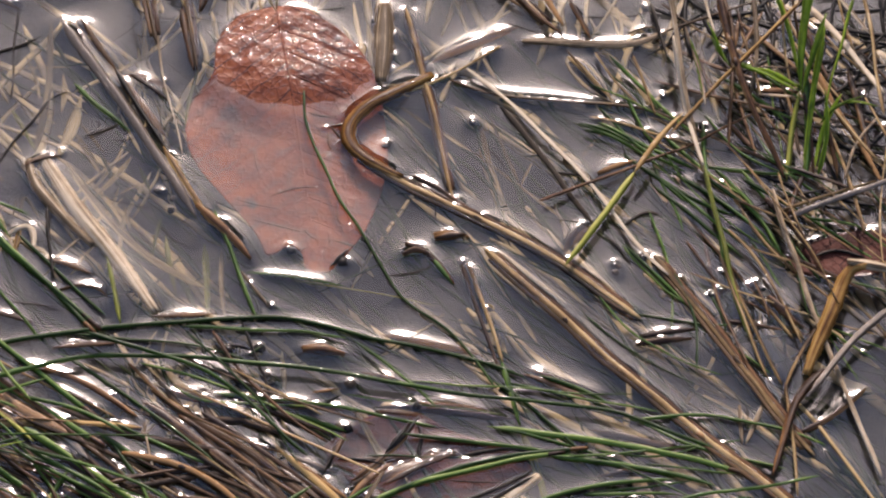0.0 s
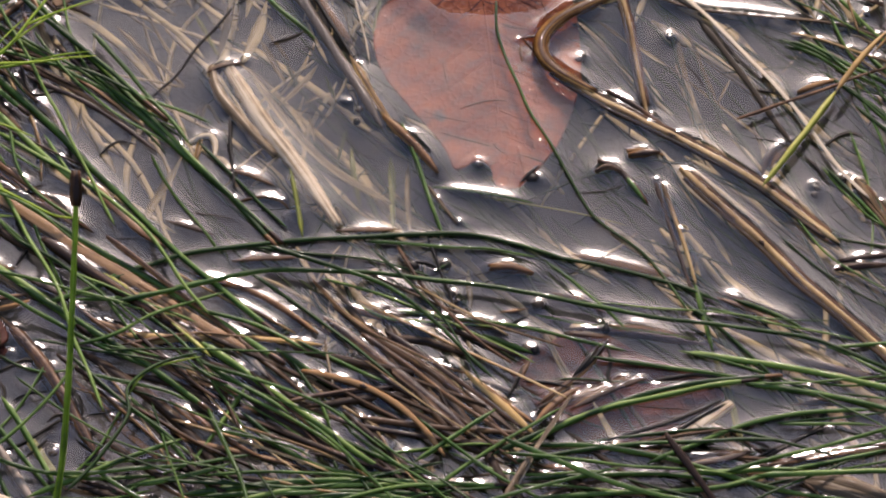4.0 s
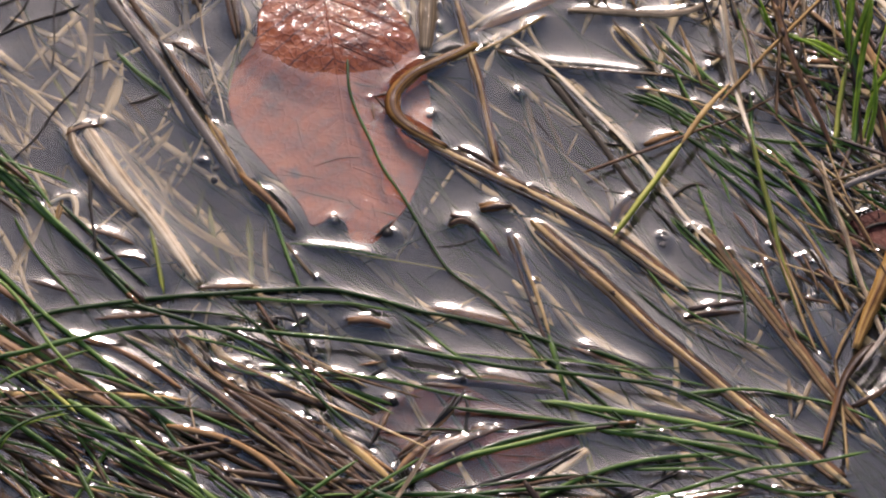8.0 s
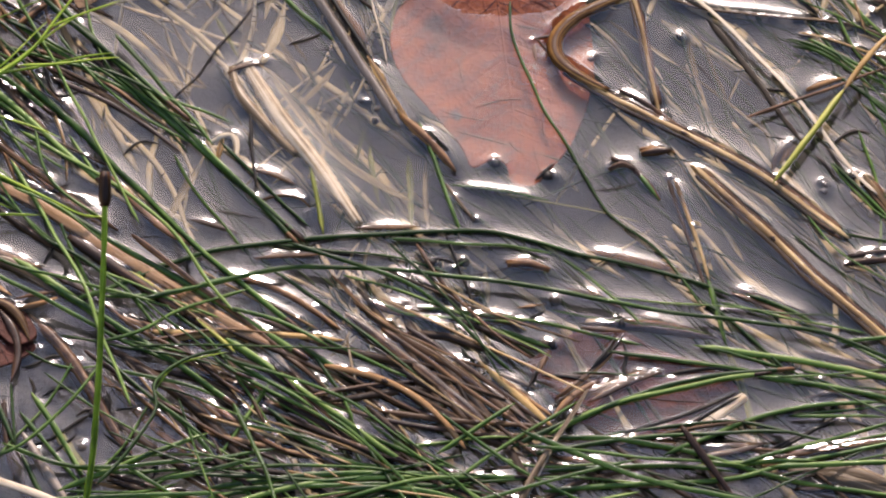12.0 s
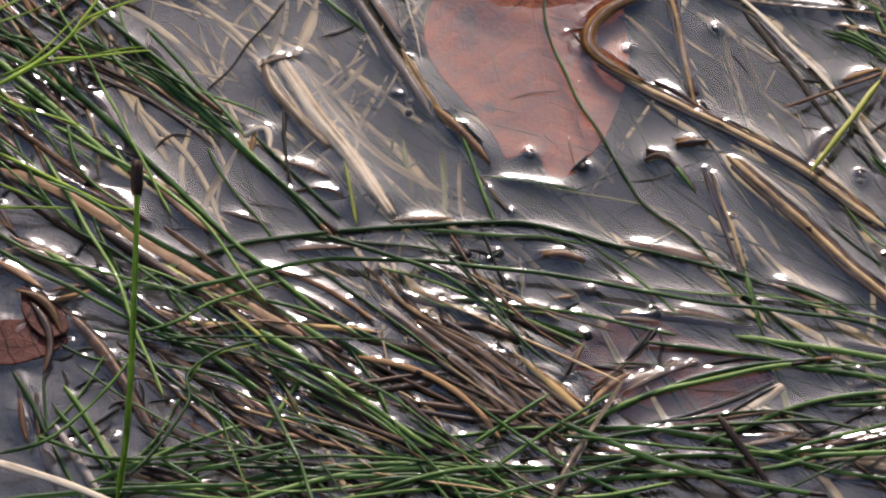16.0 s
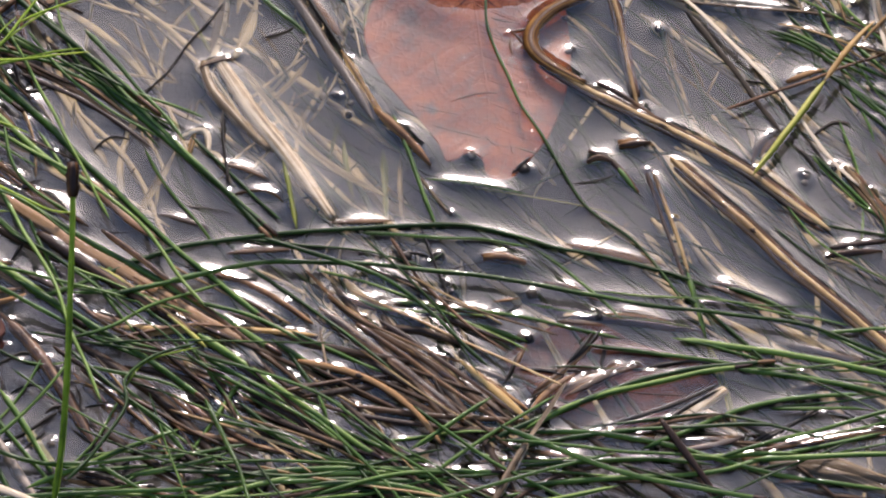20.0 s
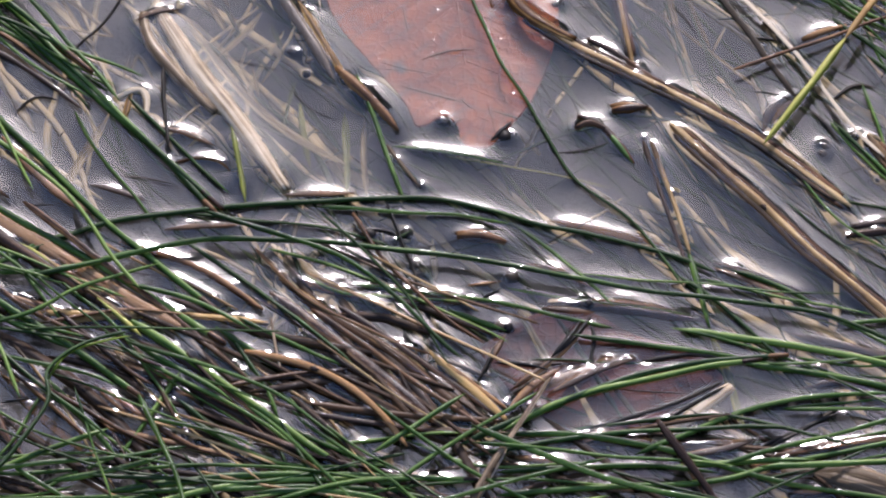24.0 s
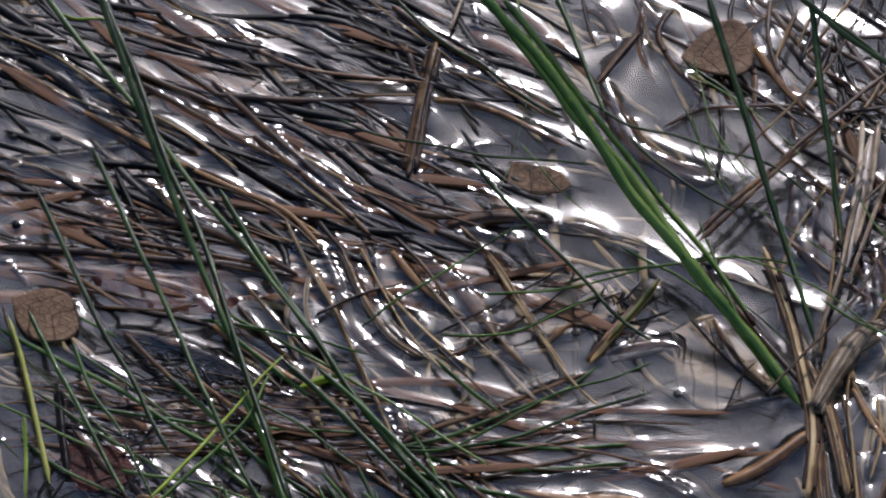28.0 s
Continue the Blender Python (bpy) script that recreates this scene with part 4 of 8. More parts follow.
stem("film", 1.4, [(-71.6, 136, -0.6), (-49.3, 139.6, -0.6)])
stem("film", 2.0, [(-134.3, 130.4, -0.6), (-108.5, 126.3, -0.6), (-84.8, 129.5, -0.6), (-64, 132.6, -0.6)])
stem("film", 1.6, [(-74.5, 134.2, -0.6), (-63.7, 126.3, -0.6), (-57.5, 121.3, -0.6)])
# the bank at the edge of the pool
stem("straw", 1.0, [(120.9, 23.5, 1), (124.1, 8.3, 1), (131.5, -17, 1)])
stem("straw", 0.6, [(84.6, 97.4, 1), (90.1, 89.2, 1), (95.4, 78.9, 1)])
stem("brown", 0.8, [(70.8, 120.5, 2), (76.3, 111.1, 2), (82.7, 104.3, 2)])
stem("brown", 0.8, [(78.3, 120.3, 2), (83.6, 106.7, 2)])
stem("lush", 0.9, [(127, 90.9, 4), (135.4, 85, 5), (144.1, 79.8, 6)])
stem("brown", 1.5, [(133.9, 82.2, 1), (143.1, 81.9, 1)])
stem("straw", 0.9, [(143.8, 4.9, 2), (138.8, -4.2, 2), (133.8, -13.3, 2), (132, -18.8, 2)])
stem("straw", 0.9, [(132.1, -17, 2), (132.7, -37, 2), (132.4, -53, 2)])
stem("straw", 0.8, [(121.6, 34.1, 2), (128.1, 24.3, 2), (131.7, 14.7, 2), (135.1, 3.3, 2), (137.3, -4.2, 2)])
stem("brown", 1.6, [(130.1, 11.8, 1), (134.1, 8, 1), (136.5, 2.3, 1)])
stem("brown", 0.9, [(131.8, 44.4, 2), (138.9, 33.5, 2), (144.8, 18.1, 2)])
stem("film", 1.4, [(79.6, 28.1, -0.6), (80.7, 35.7, -0.6), (84.6, 40.4, -0.6), (88.9, 41.2, -0.6)])
stem("film", 1.4, [(116.7, 12.7, -0.6), (118.4, 17.4, -0.6), (122.1, 18.2, -0.6)])
bit(108.2, 82.5, 1)
bit(128, 80.9, 1.2)
bit(142, 53.7, 1.2)
bit(117.7, 71.2, 1.4)
bit(99.6, 26.9, 1)
bit(93, 24.3, 0.8)
dead_leaf(0.6, 0.0, "leaf_dark", "dark red rotten leaf between the rushes", [(-226.6, 132.3), (-214.6, 132.9), (-207.3, 122.6), (-214.1, 116), (-223.3, 117.7)])
stem("film", 2.0, [(-107.7, 122.6, -0.6), (-94.5, 119.9, -0.6), (-83.5, 120.6, -0.6), (-69.7, 119, -0.6)])
stem("film", 1.4, [(-94.9, 129.7, -0.6), (-78.4, 130.6, -0.6)])
stem("film", 1.8, [(-74.3, 133.5, -0.6), (-67.3, 129.6, -0.6), (-61.6, 123.8, -0.6)])
stem("film", 2.2, [(-127.5, 121.1, -0.6), (-118.6, 109.7, -0.6), (-111.5, 104, -0.6)])
stem("film", 1.6, [(-101.1, 57.8, -0.6), (-95.3, 48.9, -0.6), (-89.3, 32.9, -0.6)])
stem("film", 1.8, [(-108.9, 29.1, -0.6), (-98, 22.1, -0.6), (-87.2, 13.4, -0.6)])
stem("brown", 1.4, [(-128, 108.3, 0.8), (-120.3, 93.3, 0.8), (-114.1, 78.4, 0.8)])
stem("brown", 1.6, [(-117.7, 106.4, 0.8), (-111.9, 99.8, 0.8), (-105.5, 95.1, 0.8)])
stem("brown", 1.4, [(39, 29.5, 0.6), (40, 33.4, 0.6), (43.3, 33.4, 0.6), (45.3, 29.5, 0.6)])
stem("rush", 0.8, [(45.2, 30.2, 0.6), (48.3, 24.6, 0.6), (51, 19.8, 0.6)])
stem("brown", 1.5, [(47, 34.8, 0.6), (51.3, 36.9, 0.6), (54.9, 35.8, 0.6)])
stem("brown", 1.5, [(54.2, 123.7, 0.6), (56.6, 127.1, 0.6), (60, 126.1, 0.6), (62.2, 121, 0.6)])
stem("pale", 3.2, [(36.7, 127.2, -1.4), (36.8, 111.9, -1.4), (35.8, 96.8, -1.4)])
stem("film", 1.6, [(49.3, 97.8, -0.5), (61.4, 104.9, -0.5), (72.2, 109.1, -0.5)])
stem("film", 1.4, [(32.3, 4.1, -0.5), (40, 2.4, -0.5), (50.2, -1, -0.5), (57.8, -3.6, -0.5)])
stem("film", 1.6, [(31.8, -20.3, -0.5), (44.6, -19.4, -0.5), (56, -21.1, -0.5), (61, -24.4, -0.5)])
# bundles and films in the lower tangle
stem("brown", 1.6, [(-95.9, 9.1, 0.8), (-83, -2.1, 0.8), (-68.8, -14.1, 0.8), (-56.2, -24.1, 0.8)])
stem("film", 1.4, [(-26, -9.8, -0.6), (-13.6, -15.4, -0.6), (0.2, -17.3, -0.6), (16.8, -19.3, -0.6)])
stem("film", 1.5, [(-115.1, -33.9, -0.6), (-112.6, -42.7, -0.6), (-112.9, -51.5, -0.6), (-111.3, -56.7, -0.6)])
stem("film", 1.1, [(-43.6, -52.3, -0.6), (-38.1, -59.3, -0.6)])
stem("thread", 0.6, [(16.4, -41.2, 0.6), (18.9, -36.4, 0.6), (20.2, -31.5, 0.6)])
stem("thread", 0.6, [(19.9, -36.4, 0.6), (27.4, -36.9, 0.6), (31.7, -38.7, 0.6)])
stem("thread", 0.6, [(31.7, -38.3, 0.6), (25.9, -43.9, 0.6), (22.4, -45.3, 0.6)])
stem("pale", 0.9, [(13, -80.7, 3), (17.2, -68.8, 3), (24.2, -56.3, 3), (31.6, -42.4, 3)])
stem("thread", 0.5, [(-97.6, -58.1, 0.5), (-91.7, -52.3, 0.5)])
stem("wisp", 0.5, [(-118.6, -65.7, 6), (-105.3, -60.4, 6), (-92.4, -44.9, 6), (-85.9, -34.4, 6)])
stem("wisp", 0.5, [(-86.7, -72.6, 6), (-78.3, -60.7, 6), (-72.6, -48.6, 6), (-74.1, -41.6, 6), (-66.8, -34.6, 6), (-55.9, -31.2, 6)])
# broad films and straws behind the leaf
stem("film", 3.8, [(-13.5, 219.8, -0.8), (-12.6, 208.6, -0.8), (-12.5, 197.4, -0.8), (-10.1, 190.8, -0.8)])
stem("film", 3.8, [(19.9, 222.7, -0.8), (22.9, 211.5, -0.8), (29, 200.5, -0.8), (36.5, 187.4, -0.8), (45.3, 181, -0.8)])
stem("film", 2.8, [(32.3, 229.8, -0.8), (36.9, 220.8, -0.8), (39.8, 207.4, -0.8)])
stem("film", 1.8, [(-151, 213.5, -0.6), (-150.4, 205.6, -0.6), (-148.7, 198.9, -0.6)])
stem("film", 2.0, [(-86.9, 173.7, -0.6), (-76.4, 178.3, -0.6), (-65.8, 180.7, -0.6)])
stem("straw", 1.0, [(8.8, 231.2, 6), (8.1, 206.3, 6), (7.4, 184.1, 6), (8.1, 156, 6)])
stem("straw", 1.2, [(16.6, 232.4, 5), (10.4, 207.4, 5), (5.8, 189.5, 5), (2.1, 172, 5), (-0.4, 154.7, 5)])
stem("brown", 0.9, [(27.6, 233.7, 4), (35.1, 208.9, 4), (36.3, 186.8, 4), (35.3, 158.6, 4)])
stem("straw", 0.8, [(-4.8, 184.8, 3), (12, 182.9, 3), (34.8, 180.1, 3), (45.4, 179.2, 3)])
stem("straw", 0.8, [(16.6, 210.7, 2), (25.8, 195.3, 2), (34.8, 180.1, 2), (45.2, 167.3, 2)])
stem("amber", 1.8, [(6.1, 213.8, 2), (2, 209.7, 2), (-2.1, 204, 2)])
stem("brown", 1.0, [(-9.8, 233.4, 1.5), (-3.5, 217.6, 1.5), (2.8, 204.2, 1.5)])
stem("straw", 0.7, [(-128, 221.4, 2), (-116.2, 205.8, 2), (-105.7, 183.8, 2), (-95.6, 166.5, 2)])
# stems in the tuft on the bank
stem("lush", 1.0, [(150.2, 91.2, 16), (146.5, 76.1, 9), (142.4, 53.3, 1)])
stem("rush", 1.1, [(144.8, 83, 10), (144.5, 65, 4), (142.9, 51.3, 1)])
stem("rush", 0.6, [(109.3, 55, 1), (120.2, 45.2, 1), (132.1, 31.3, 1)])
stem("rush", 0.6, [(117.8, 52.9, 1), (129.8, 39.2, 1), (134.5, 25.6, 1)])
stem("straw", 0.6, [(88.8, 74.8, 1), (98.8, 71.7, 1), (110.1, 66.6, 1), (119.9, 61.5, 1)])
stem("straw", 0.6, [(83.9, 95.9, 4), (89.4, 87.7, 2), (93.6, 82.2, 1)])
stem("lush", 0.7, [(115.8, 94.5, 9), (117.7, 87.3, 6), (118.4, 78.2, 3)])
stem("film", 1.3, [(81.6, 31.3, -0.5), (82.5, 36, -0.5), (87.7, 39.6, -0.5)])
stem("film", 1.4, [(-11.8, -13.5, -0.5), (0.6, -15.6, -0.5), (11.7, -16.7, -0.5), (17.2, -18.6, -0.5)])
stem("film", 1.4, [(27.2, -8.1, -0.5), (34.2, -10, -0.5), (41, -14.7, -0.5)])
stem("film", 1.2, [(42.3, -16.5, -0.5), (50.6, -18.5, -0.5), (60.1, -22.3, -0.5)])
dead_leaf(1.5, -0.05, "leaf_dark", "curled red-brown leaf caught in the rushes", [(-115.1, -8.7), (-109.1, -11.8), (-105, -16.5), (-102.7, -23.4), (-108.3, -25.9), (-113.9, -18.4)])
dead_leaf(0.8, 0.0, "leaf_dark", "flat red-brown leaf on the water", [(-125.4, -19.5), (-113.9, -19.2), (-108.6, -21.2), (-102.6, -26.2), (-113.1, -32.7), (-124.6, -31.9)])
stem("brown", 0.8, [(-107.7, -14.3, 1.5), (-102.6, -13.8, 1.5), (-98.2, -10.9, 1.5)])
stem("rush", 1.1, [(-110, 3.1, 0.9), (-99.1, -6.2, 0.9), (-89.8, -14.6, 0.9), (-83.1, -21.3, 0.9)])
stem("brown", 2.2, [(12.8, -0.3, 0.1), (17.3, 0.6, 0.1), (23.1, -2.7, 0.1)])
stem("rush", 0.7, [(-0.7, -2.2, 1), (1.2, 0.3, 1), (3.2, 0.7, 1)])
stem("thread", 0.9, [(32.2, -34.8, 0.6), (37.1, -29.5, 0.6), (38.7, -24.2, 0.6)])
stem("amber", 1.2, [(-5.1, -79.9, 1.5), (-1.7, -76.5, 1.5), (3, -76.6, 1.5), (6.3, -80, 1.5)])
stem("rush", 0.8, [(-116.2, -35.6, 1.5), (-110.3, -46.2, 1.5), (-106.8, -56.7, 1.5)])
stem("brown", 0.9, [(-113.8, -43.9, 0.8), (-112.8, -52.6, 0.8), (-111.2, -57.9, 0.8)])
stem("brown", 0.8, [(-109.8, -42.2, 0.8), (-109.8, -50.9, 0.8), (-108.5, -57, 0.8)])
stem("pale", 1.5, [(-121.7, -72.6, 14), (-109.5, -77, 14), (-97.3, -82.2, 14), (-85.1, -89.4, 14)])
stem("weed", 1.4, [(-99.1, -46.5, -3), (-94.7, -54.4, -3), (-89.8, -61.4, -3), (-87.6, -65.8, -3)])
# two pale leaves added to brighten patches where the water mirrors the sky
dead_leaf(-0.9, 0.0, "leaf_pale", "pale leaf added just under the water for a bright reflection", [(-115.1, 202.4), (-104.5, 206.3), (-90.3, 203.5), (-84.4, 193.7), (-90.8, 183.4), (-103, 181.8), (-112.5, 186.9)])
dead_leaf(-0.9, 0.0, "leaf_pale", "pale leaf added just under the water for a bright reflection", [(-67.8, 184.4), (-57.3, 191.6), (-44.8, 183.3), (-38.1, 166.1), (-43.9, 158.2), (-57.4, 154.4), (-65.4, 164.8)])
stem("brown", 0.6, [(-203.5, 242.5, 1.2), (-184.9, 231.5, 1.2), (-167.9, 218.4, 1.2)])
stem("brown", 0.7, [(-186.8, 188.1, 1.2), (-177.8, 175.1, 1.2), (-169.3, 166.7, 1.2)])
stem("brown", 0.6, [(-223.8, 211.4, 1.2), (-204.4, 206.5, 1.2), (-183.5, 201.7, 1.2)])
stem("brown", 0.6, [(-164.7, 184.3, 1.5), (-153.2, 193.7, 1.5), (-141.2, 198.8, 1.5)])
stem("pale", 0.9, [(-168.1, 203, 0.6), (-168.4, 189.5, 0.6), (-164.1, 176.4, 0.6), (-158.3, 163.5, 0.6)])
stem("pale", 0.9, [(-172.3, 198.3, 0.6), (-173.1, 182.6, 0.6), (-167.8, 167.4, 0.6)])
stem("straw", 0.7, [(-154.7, 211.2, 2), (-146.9, 193.5, 2), (-137.8, 176.1, 2), (-127.7, 163.4, 2)])
stem("brown", 0.7, [(-145.7, 216.2, 2), (-137, 205.2, 2), (-128.1, 189.8, 2)])
stem("film", 2.4, [(-206.4, 117.5, -0.6), (-196.9, 113.6, -0.6), (-188.6, 105.5, -0.6), (-184.4, 93.3, -0.6)])
stem("film", 2.0, [(-200.1, 86.7, -0.6), (-192.5, 84.9, -0.6), (-182.6, 75.1, -0.6)])
stem("film", 1.8, [(-175.9, 97.6, -0.6), (-167.6, 87.7, -0.6), (-159.1, 75.8, -0.6)])
stem("straw", 1.1, [(54.3, 181, 2), (61.4, 165.9, 2), (68.5, 151.1, 2), (78.4, 134.4, 2)])
stem("straw", 0.9, [(45.2, 180.9, 2), (53.8, 159.5, 2), (59.3, 140.5, 2)])
stem("brown", 1.1, [(64.9, 181.6, 1.5), (72.1, 168.7, 1.5), (79.9, 155.9, 1.5)])
stem("straw", 0.9, [(40.6, 179.9, 3), (39.5, 158.4, 3), (39.8, 137.3, 3)])
stem("film", 1.3, [(84, -43.3, -0.5), (91, -42.2, -0.5), (97.9, -41.8, -0.5)])
stem("film", 1.4, [(24.3, -55.8, -0.5), (36.4, -56.3, -0.5), (47.2, -58.3, -0.5)])
stem("straw", 0.7, [(142.6, 107.8, 14), (144, 94.2, 9), (145.1, 75.6, 3)])
stem("straw", 0.6, [(139.9, 109.8, 12), (140.4, 94.1, 7), (141.9, 80.6, 2)])
stem("lush", 0.8, [(138.2, 107.9, 14), (142, 96.2, 9), (143.6, 84.7, 4)])
stem("lush", 0.8, [(153, 71, 12), (148.6, 66.7, 6), (144.9, 53.7, 1)])
# the open pool and its straws
stem("silver", 1.5, [(-48.3, 115.4, 0.8), (-43.9, 106.2, 0.8), (-37.3, 94, 0.8), (-30.8, 82, 0.8), (-25.8, 71, 0.8), (-20.2, 59.8, 0.8), (-16, 50.5, 0.8), (-13.5, 44.3, 0.8)])
stem("gold", 0.9, [(-42.8, 115.1, 0.9), (-38.7, 105.5, 0.9), (-33.6, 96.2, 0.9)])
stem("thread", 0.7, [(-34.1, 97.2, 0.5), (-30.8, 89.1, 0.5), (-25.1, 77.1, 0.5), (-20.5, 67.3, 0.5)])
stem("gold", 1, [(-21.8, 69, 0.8), (-18.7, 62.1, 0.8), (-15.2, 53.9, 0.8), (-12, 47.5, 0.8), (-9.8, 42.7, 0.8)])
stem("brown", 0.7, [(-30, 94.7, 0.5), (-26.4, 91.6, 0.5), (-22.8, 88.3, 0.5), (-20.5, 85.5, 0.5)])
stem("pale", 0.4, [(-22.9, 109.5, 0.9), (-22.3, 103.5, 0.9), (-21.3, 93.4, 0.9), (-19.2, 81.5, 0.9), (-17.9, 72.7, 0.9), (-16.9, 66.2, 0.9)])
stem("brown", 1, [(-16.6, 117.7, 0.6), (-15, 105.5, 0.6), (-13.5, 95.5, 0.6)])
stem("weed", 0.6, [(-12.2, 97.8, -1.5), (-14.4, 87, -1.5), (-16.3, 76.2, -1.5)])
stem("thread", 0.45, [(-81.1, 96.7, 0.4), (-74.5, 99.1, 0.4), (-67.3, 103.2, 0.4), (-59.3, 106, 0.4), (-53.4, 109.9, 0.4)])
stem("thread", 0.35, [(-59.3, 119.1, 0.4), (-60.9, 107.1, 0.4), (-60.7, 97.1, 0.4), (-61.7, 85.2, 0.4)])
stem("thread", 0.35, [(-51.1, 86.9, 0.4), (-56.2, 78.2, 0.4), (-60.5, 71.5, 0.4), (-64.7, 62.9, 0.4), (-71.1, 55.4, 0.4), (-70.3, 52.5, 0.4)])
stem("thread", 0.4, [(-42.4, 73.3, 0.4), (-37.4, 74.7, 0.4), (-33.8, 76.9, 0.4), (-33, 78.5, 0.4)])
stem("thread", 0.35, [(-38.1, 79.2, 0.4), (-38.4, 76.3, 0.4)])
stem("thread", 0.25, [(-50.4, 87.3, 0.3), (-46.8, 89.8, 0.3), (-44.6, 89.1, 0.3)])
stem("rush", 0.65, [(-44.6, 91.9, 0.7), (-38.8, 84.2, 0.7), (-33, 78.2, 0.7), (-30.1, 74.2, 0.7)])
stem("drowned", 1, [(-50.8, 116.3, -2), (-51.1, 104.2, -2), (-51.3, 94.3, -2), (-52.6, 82.5, -2), (-54.7, 69.8, -2)])
stem("drowned", 2, [(-42.9, 89.9, -2.5), (-44.3, 81.5, -2.5), (-46.6, 73.8, -2.5), (-48.9, 68, -2.5)])
stem("drowned", 0.9, [(-47.8, 97.3, -2.2), (-46.7, 89.3, -2.2), (-48.1, 84, -2.2)])
stem("weed", 0.7, [(-61.2, 85.9, -2.5), (-57.6, 78, -2.5), (-54.4, 70.1, -2.5)])
stem("drowned", 0.9, [(-85.5, 100.5, -2.5), (-81.1, 96.4, -2.5), (-73.7, 87.3, -2.5), (-64.9, 79.2, -2.5), (-58.3, 70.2, -2.5)])
stem("drowned", 0.6, [(-71.1, 115.4, -3), (-68, 105.3, -3), (-64.3, 93.2, -3), (-62, 87.2, -3)])
stem("drowned", 0.7, [(-80.8, 81.9, -3), (-73.5, 72.9, -3), (-66.2, 65.5, -3), (-62.6, 60.9, -3)])
stem("drowned", 0.5, [(-74.4, 88.1, -4), (-69.2, 77.2, -4), (-65.9, 71.3, -4)])
stem("drowned", 0.5, [(-80.5, 65.3, -3), (-71.9, 63.7, -3), (-62.6, 60.9, -3)])
stem("drowned", 0.9, [(-44.9, 77.9, -3), (-40.3, 68, -3), (-37.4, 61.2, -3)])
stem("drowned", 0.6, [(-43.5, 81.3, -4), (-39.6, 74.4, -4), (-37, 70, -4)])
stem("drowned", 0.35, [(-37.4, 69.4, -4), (-35.3, 63.2, -4)])
stem("drowned", 0.9, [(-39.6, 55.3, -4.5), (-33.1, 62.8, -4.5), (-29.9, 68.9, -4.5)])
stem("drowned", 0.4, [(-33.9, 54.9, -4), (-30.3, 57.3, -4), (-27.1, 59.1, -4)])
stem("drowned", 0.4, [(-35.8, 53, -4), (-32.1, 49.5, -4)])
stem("weed", 1, [(-27.9, 65.3, -4), (-26.2, 60.4, -4), (-24.9, 56, -4)])
stem("drowned", 0.7, [(-60.3, 47.5, -3), (-58.9, 55.1, -3)])
stem("drowned", 0.5, [(-58.9, 47.4, -3), (-56.8, 56, -3), (-53.5, 47.9, -3)])
stem("drowned", 0.3, [(-73.6, 85.6, -3), (-67.1, 88.8, -3), (-59.9, 90.1, -3)])
stem("sub", 0.25, [(-66.5, 99.1, -2), (-46.1, 100.1, -2)])
stem("sub", 0.2, [(-53.3, 82.9, -2), (-40.3, 85.2, -2)])
stem("drowned", 0.6, [(-33, 84.9, -4), (-28.7, 73.1, -4), (-27, 69.1, -4)])
stem("drowned", 0.5, [(-57.8, 105.3, -3.5), (-54.5, 95.2, -3.5), (-53.6, 89.2, -3.5)])
stem("drowned", 0.6, [(-77.9, 80.1, -3.5), (-71.9, 67.3, -3.5), (-69, 62.4, -3.5)])
stem("sheath", 2.5, [(-53, 67.3, 0.5), (-48.6, 58.4, 0.5), (-43.5, 47.7, 0.5), (-37.8, 39, 0.5), (-33, 30.4, 0.5), (-28, 20.9, 0.5), (-23.8, 13, 0.5)])
stem("sheath", 1.7, [(-56.1, 65.9, 0.6), (-56.1, 60.5, 0.6), (-52.5, 53.3, 0.6), (-46.3, 44.3, 0.6), (-39.6, 35.8, 0.6)])
stem("glossy", 1.5, [(-57.5, 63, 0.6), (-55.8, 66.9, 0.6), (-51.8, 68.3, 0.6), (-47.8, 66.4, 0.6)])
stem("drowned", 1.1, [(-46.8, 65.3, -1.2), (-41, 54.5, -1.2), (-36.1, 45.8, -1.2), (-28.3, 35.1, -1.2), (-19.2, 27, -1.2), (-10.8, 21.1, -1.2)])
stem("sheath", 1, [(-61.4, 40, 0.8), (-59.1, 43.4, 0.8), (-56.3, 44.4, 0.8), (-54, 42.9, 0.8), (-54.8, 34.6, 0.8)])
stem("gold", 0.9, [(-58, 43.2, 0.6), (-58.8, 36.7, 0.6), (-59.8, 32.1, 0.6)])
stem("drowned", 1.2, [(-62.8, 37.4, -2), (-66.5, 28.3, -2), (-70.3, 20.9, -2), (-72.4, 12.7, -2)])
stem("thread", 0.55, [(-51.1, 49.3, 1.2), (-50.7, 39.8, 1.2), (-50.2, 29.4, 1.2), (-49.9, 24.3, 1.2)])
stem("rush", 0.9, [(-89.2, 66.8, 1.1), (-80.4, 57.3, 1.1), (-72.4, 48.1, 1.1), (-64.5, 38.4, 1.1), (-55.9, 28.7, 1.1), (-48.8, 20.1, 1.1), (-42.5, 10.7, 1.1), (-39, 6, 1.1)])
stem("rush", 0.45, [(-70.8, 36.5, 0.9), (-66.5, 27.3, 0.9), (-61.5, 18.8, 0.9), (-57.2, 12.2, 0.9), (-52.7, 4.4, 0.9)])
stem("cane", 0.7, [(-36.2, 31.6, 0.8), (-35, 25.5, 0.8), (-33.9, 19, 0.8), (-32.7, 9.3, 0.8)])
stem("rush", 0.5, [(-58.8, 40.2, 1), (-50.2, 28.6, 1), (-43.9, 21, 1), (-36.2, 11.5, 1)])
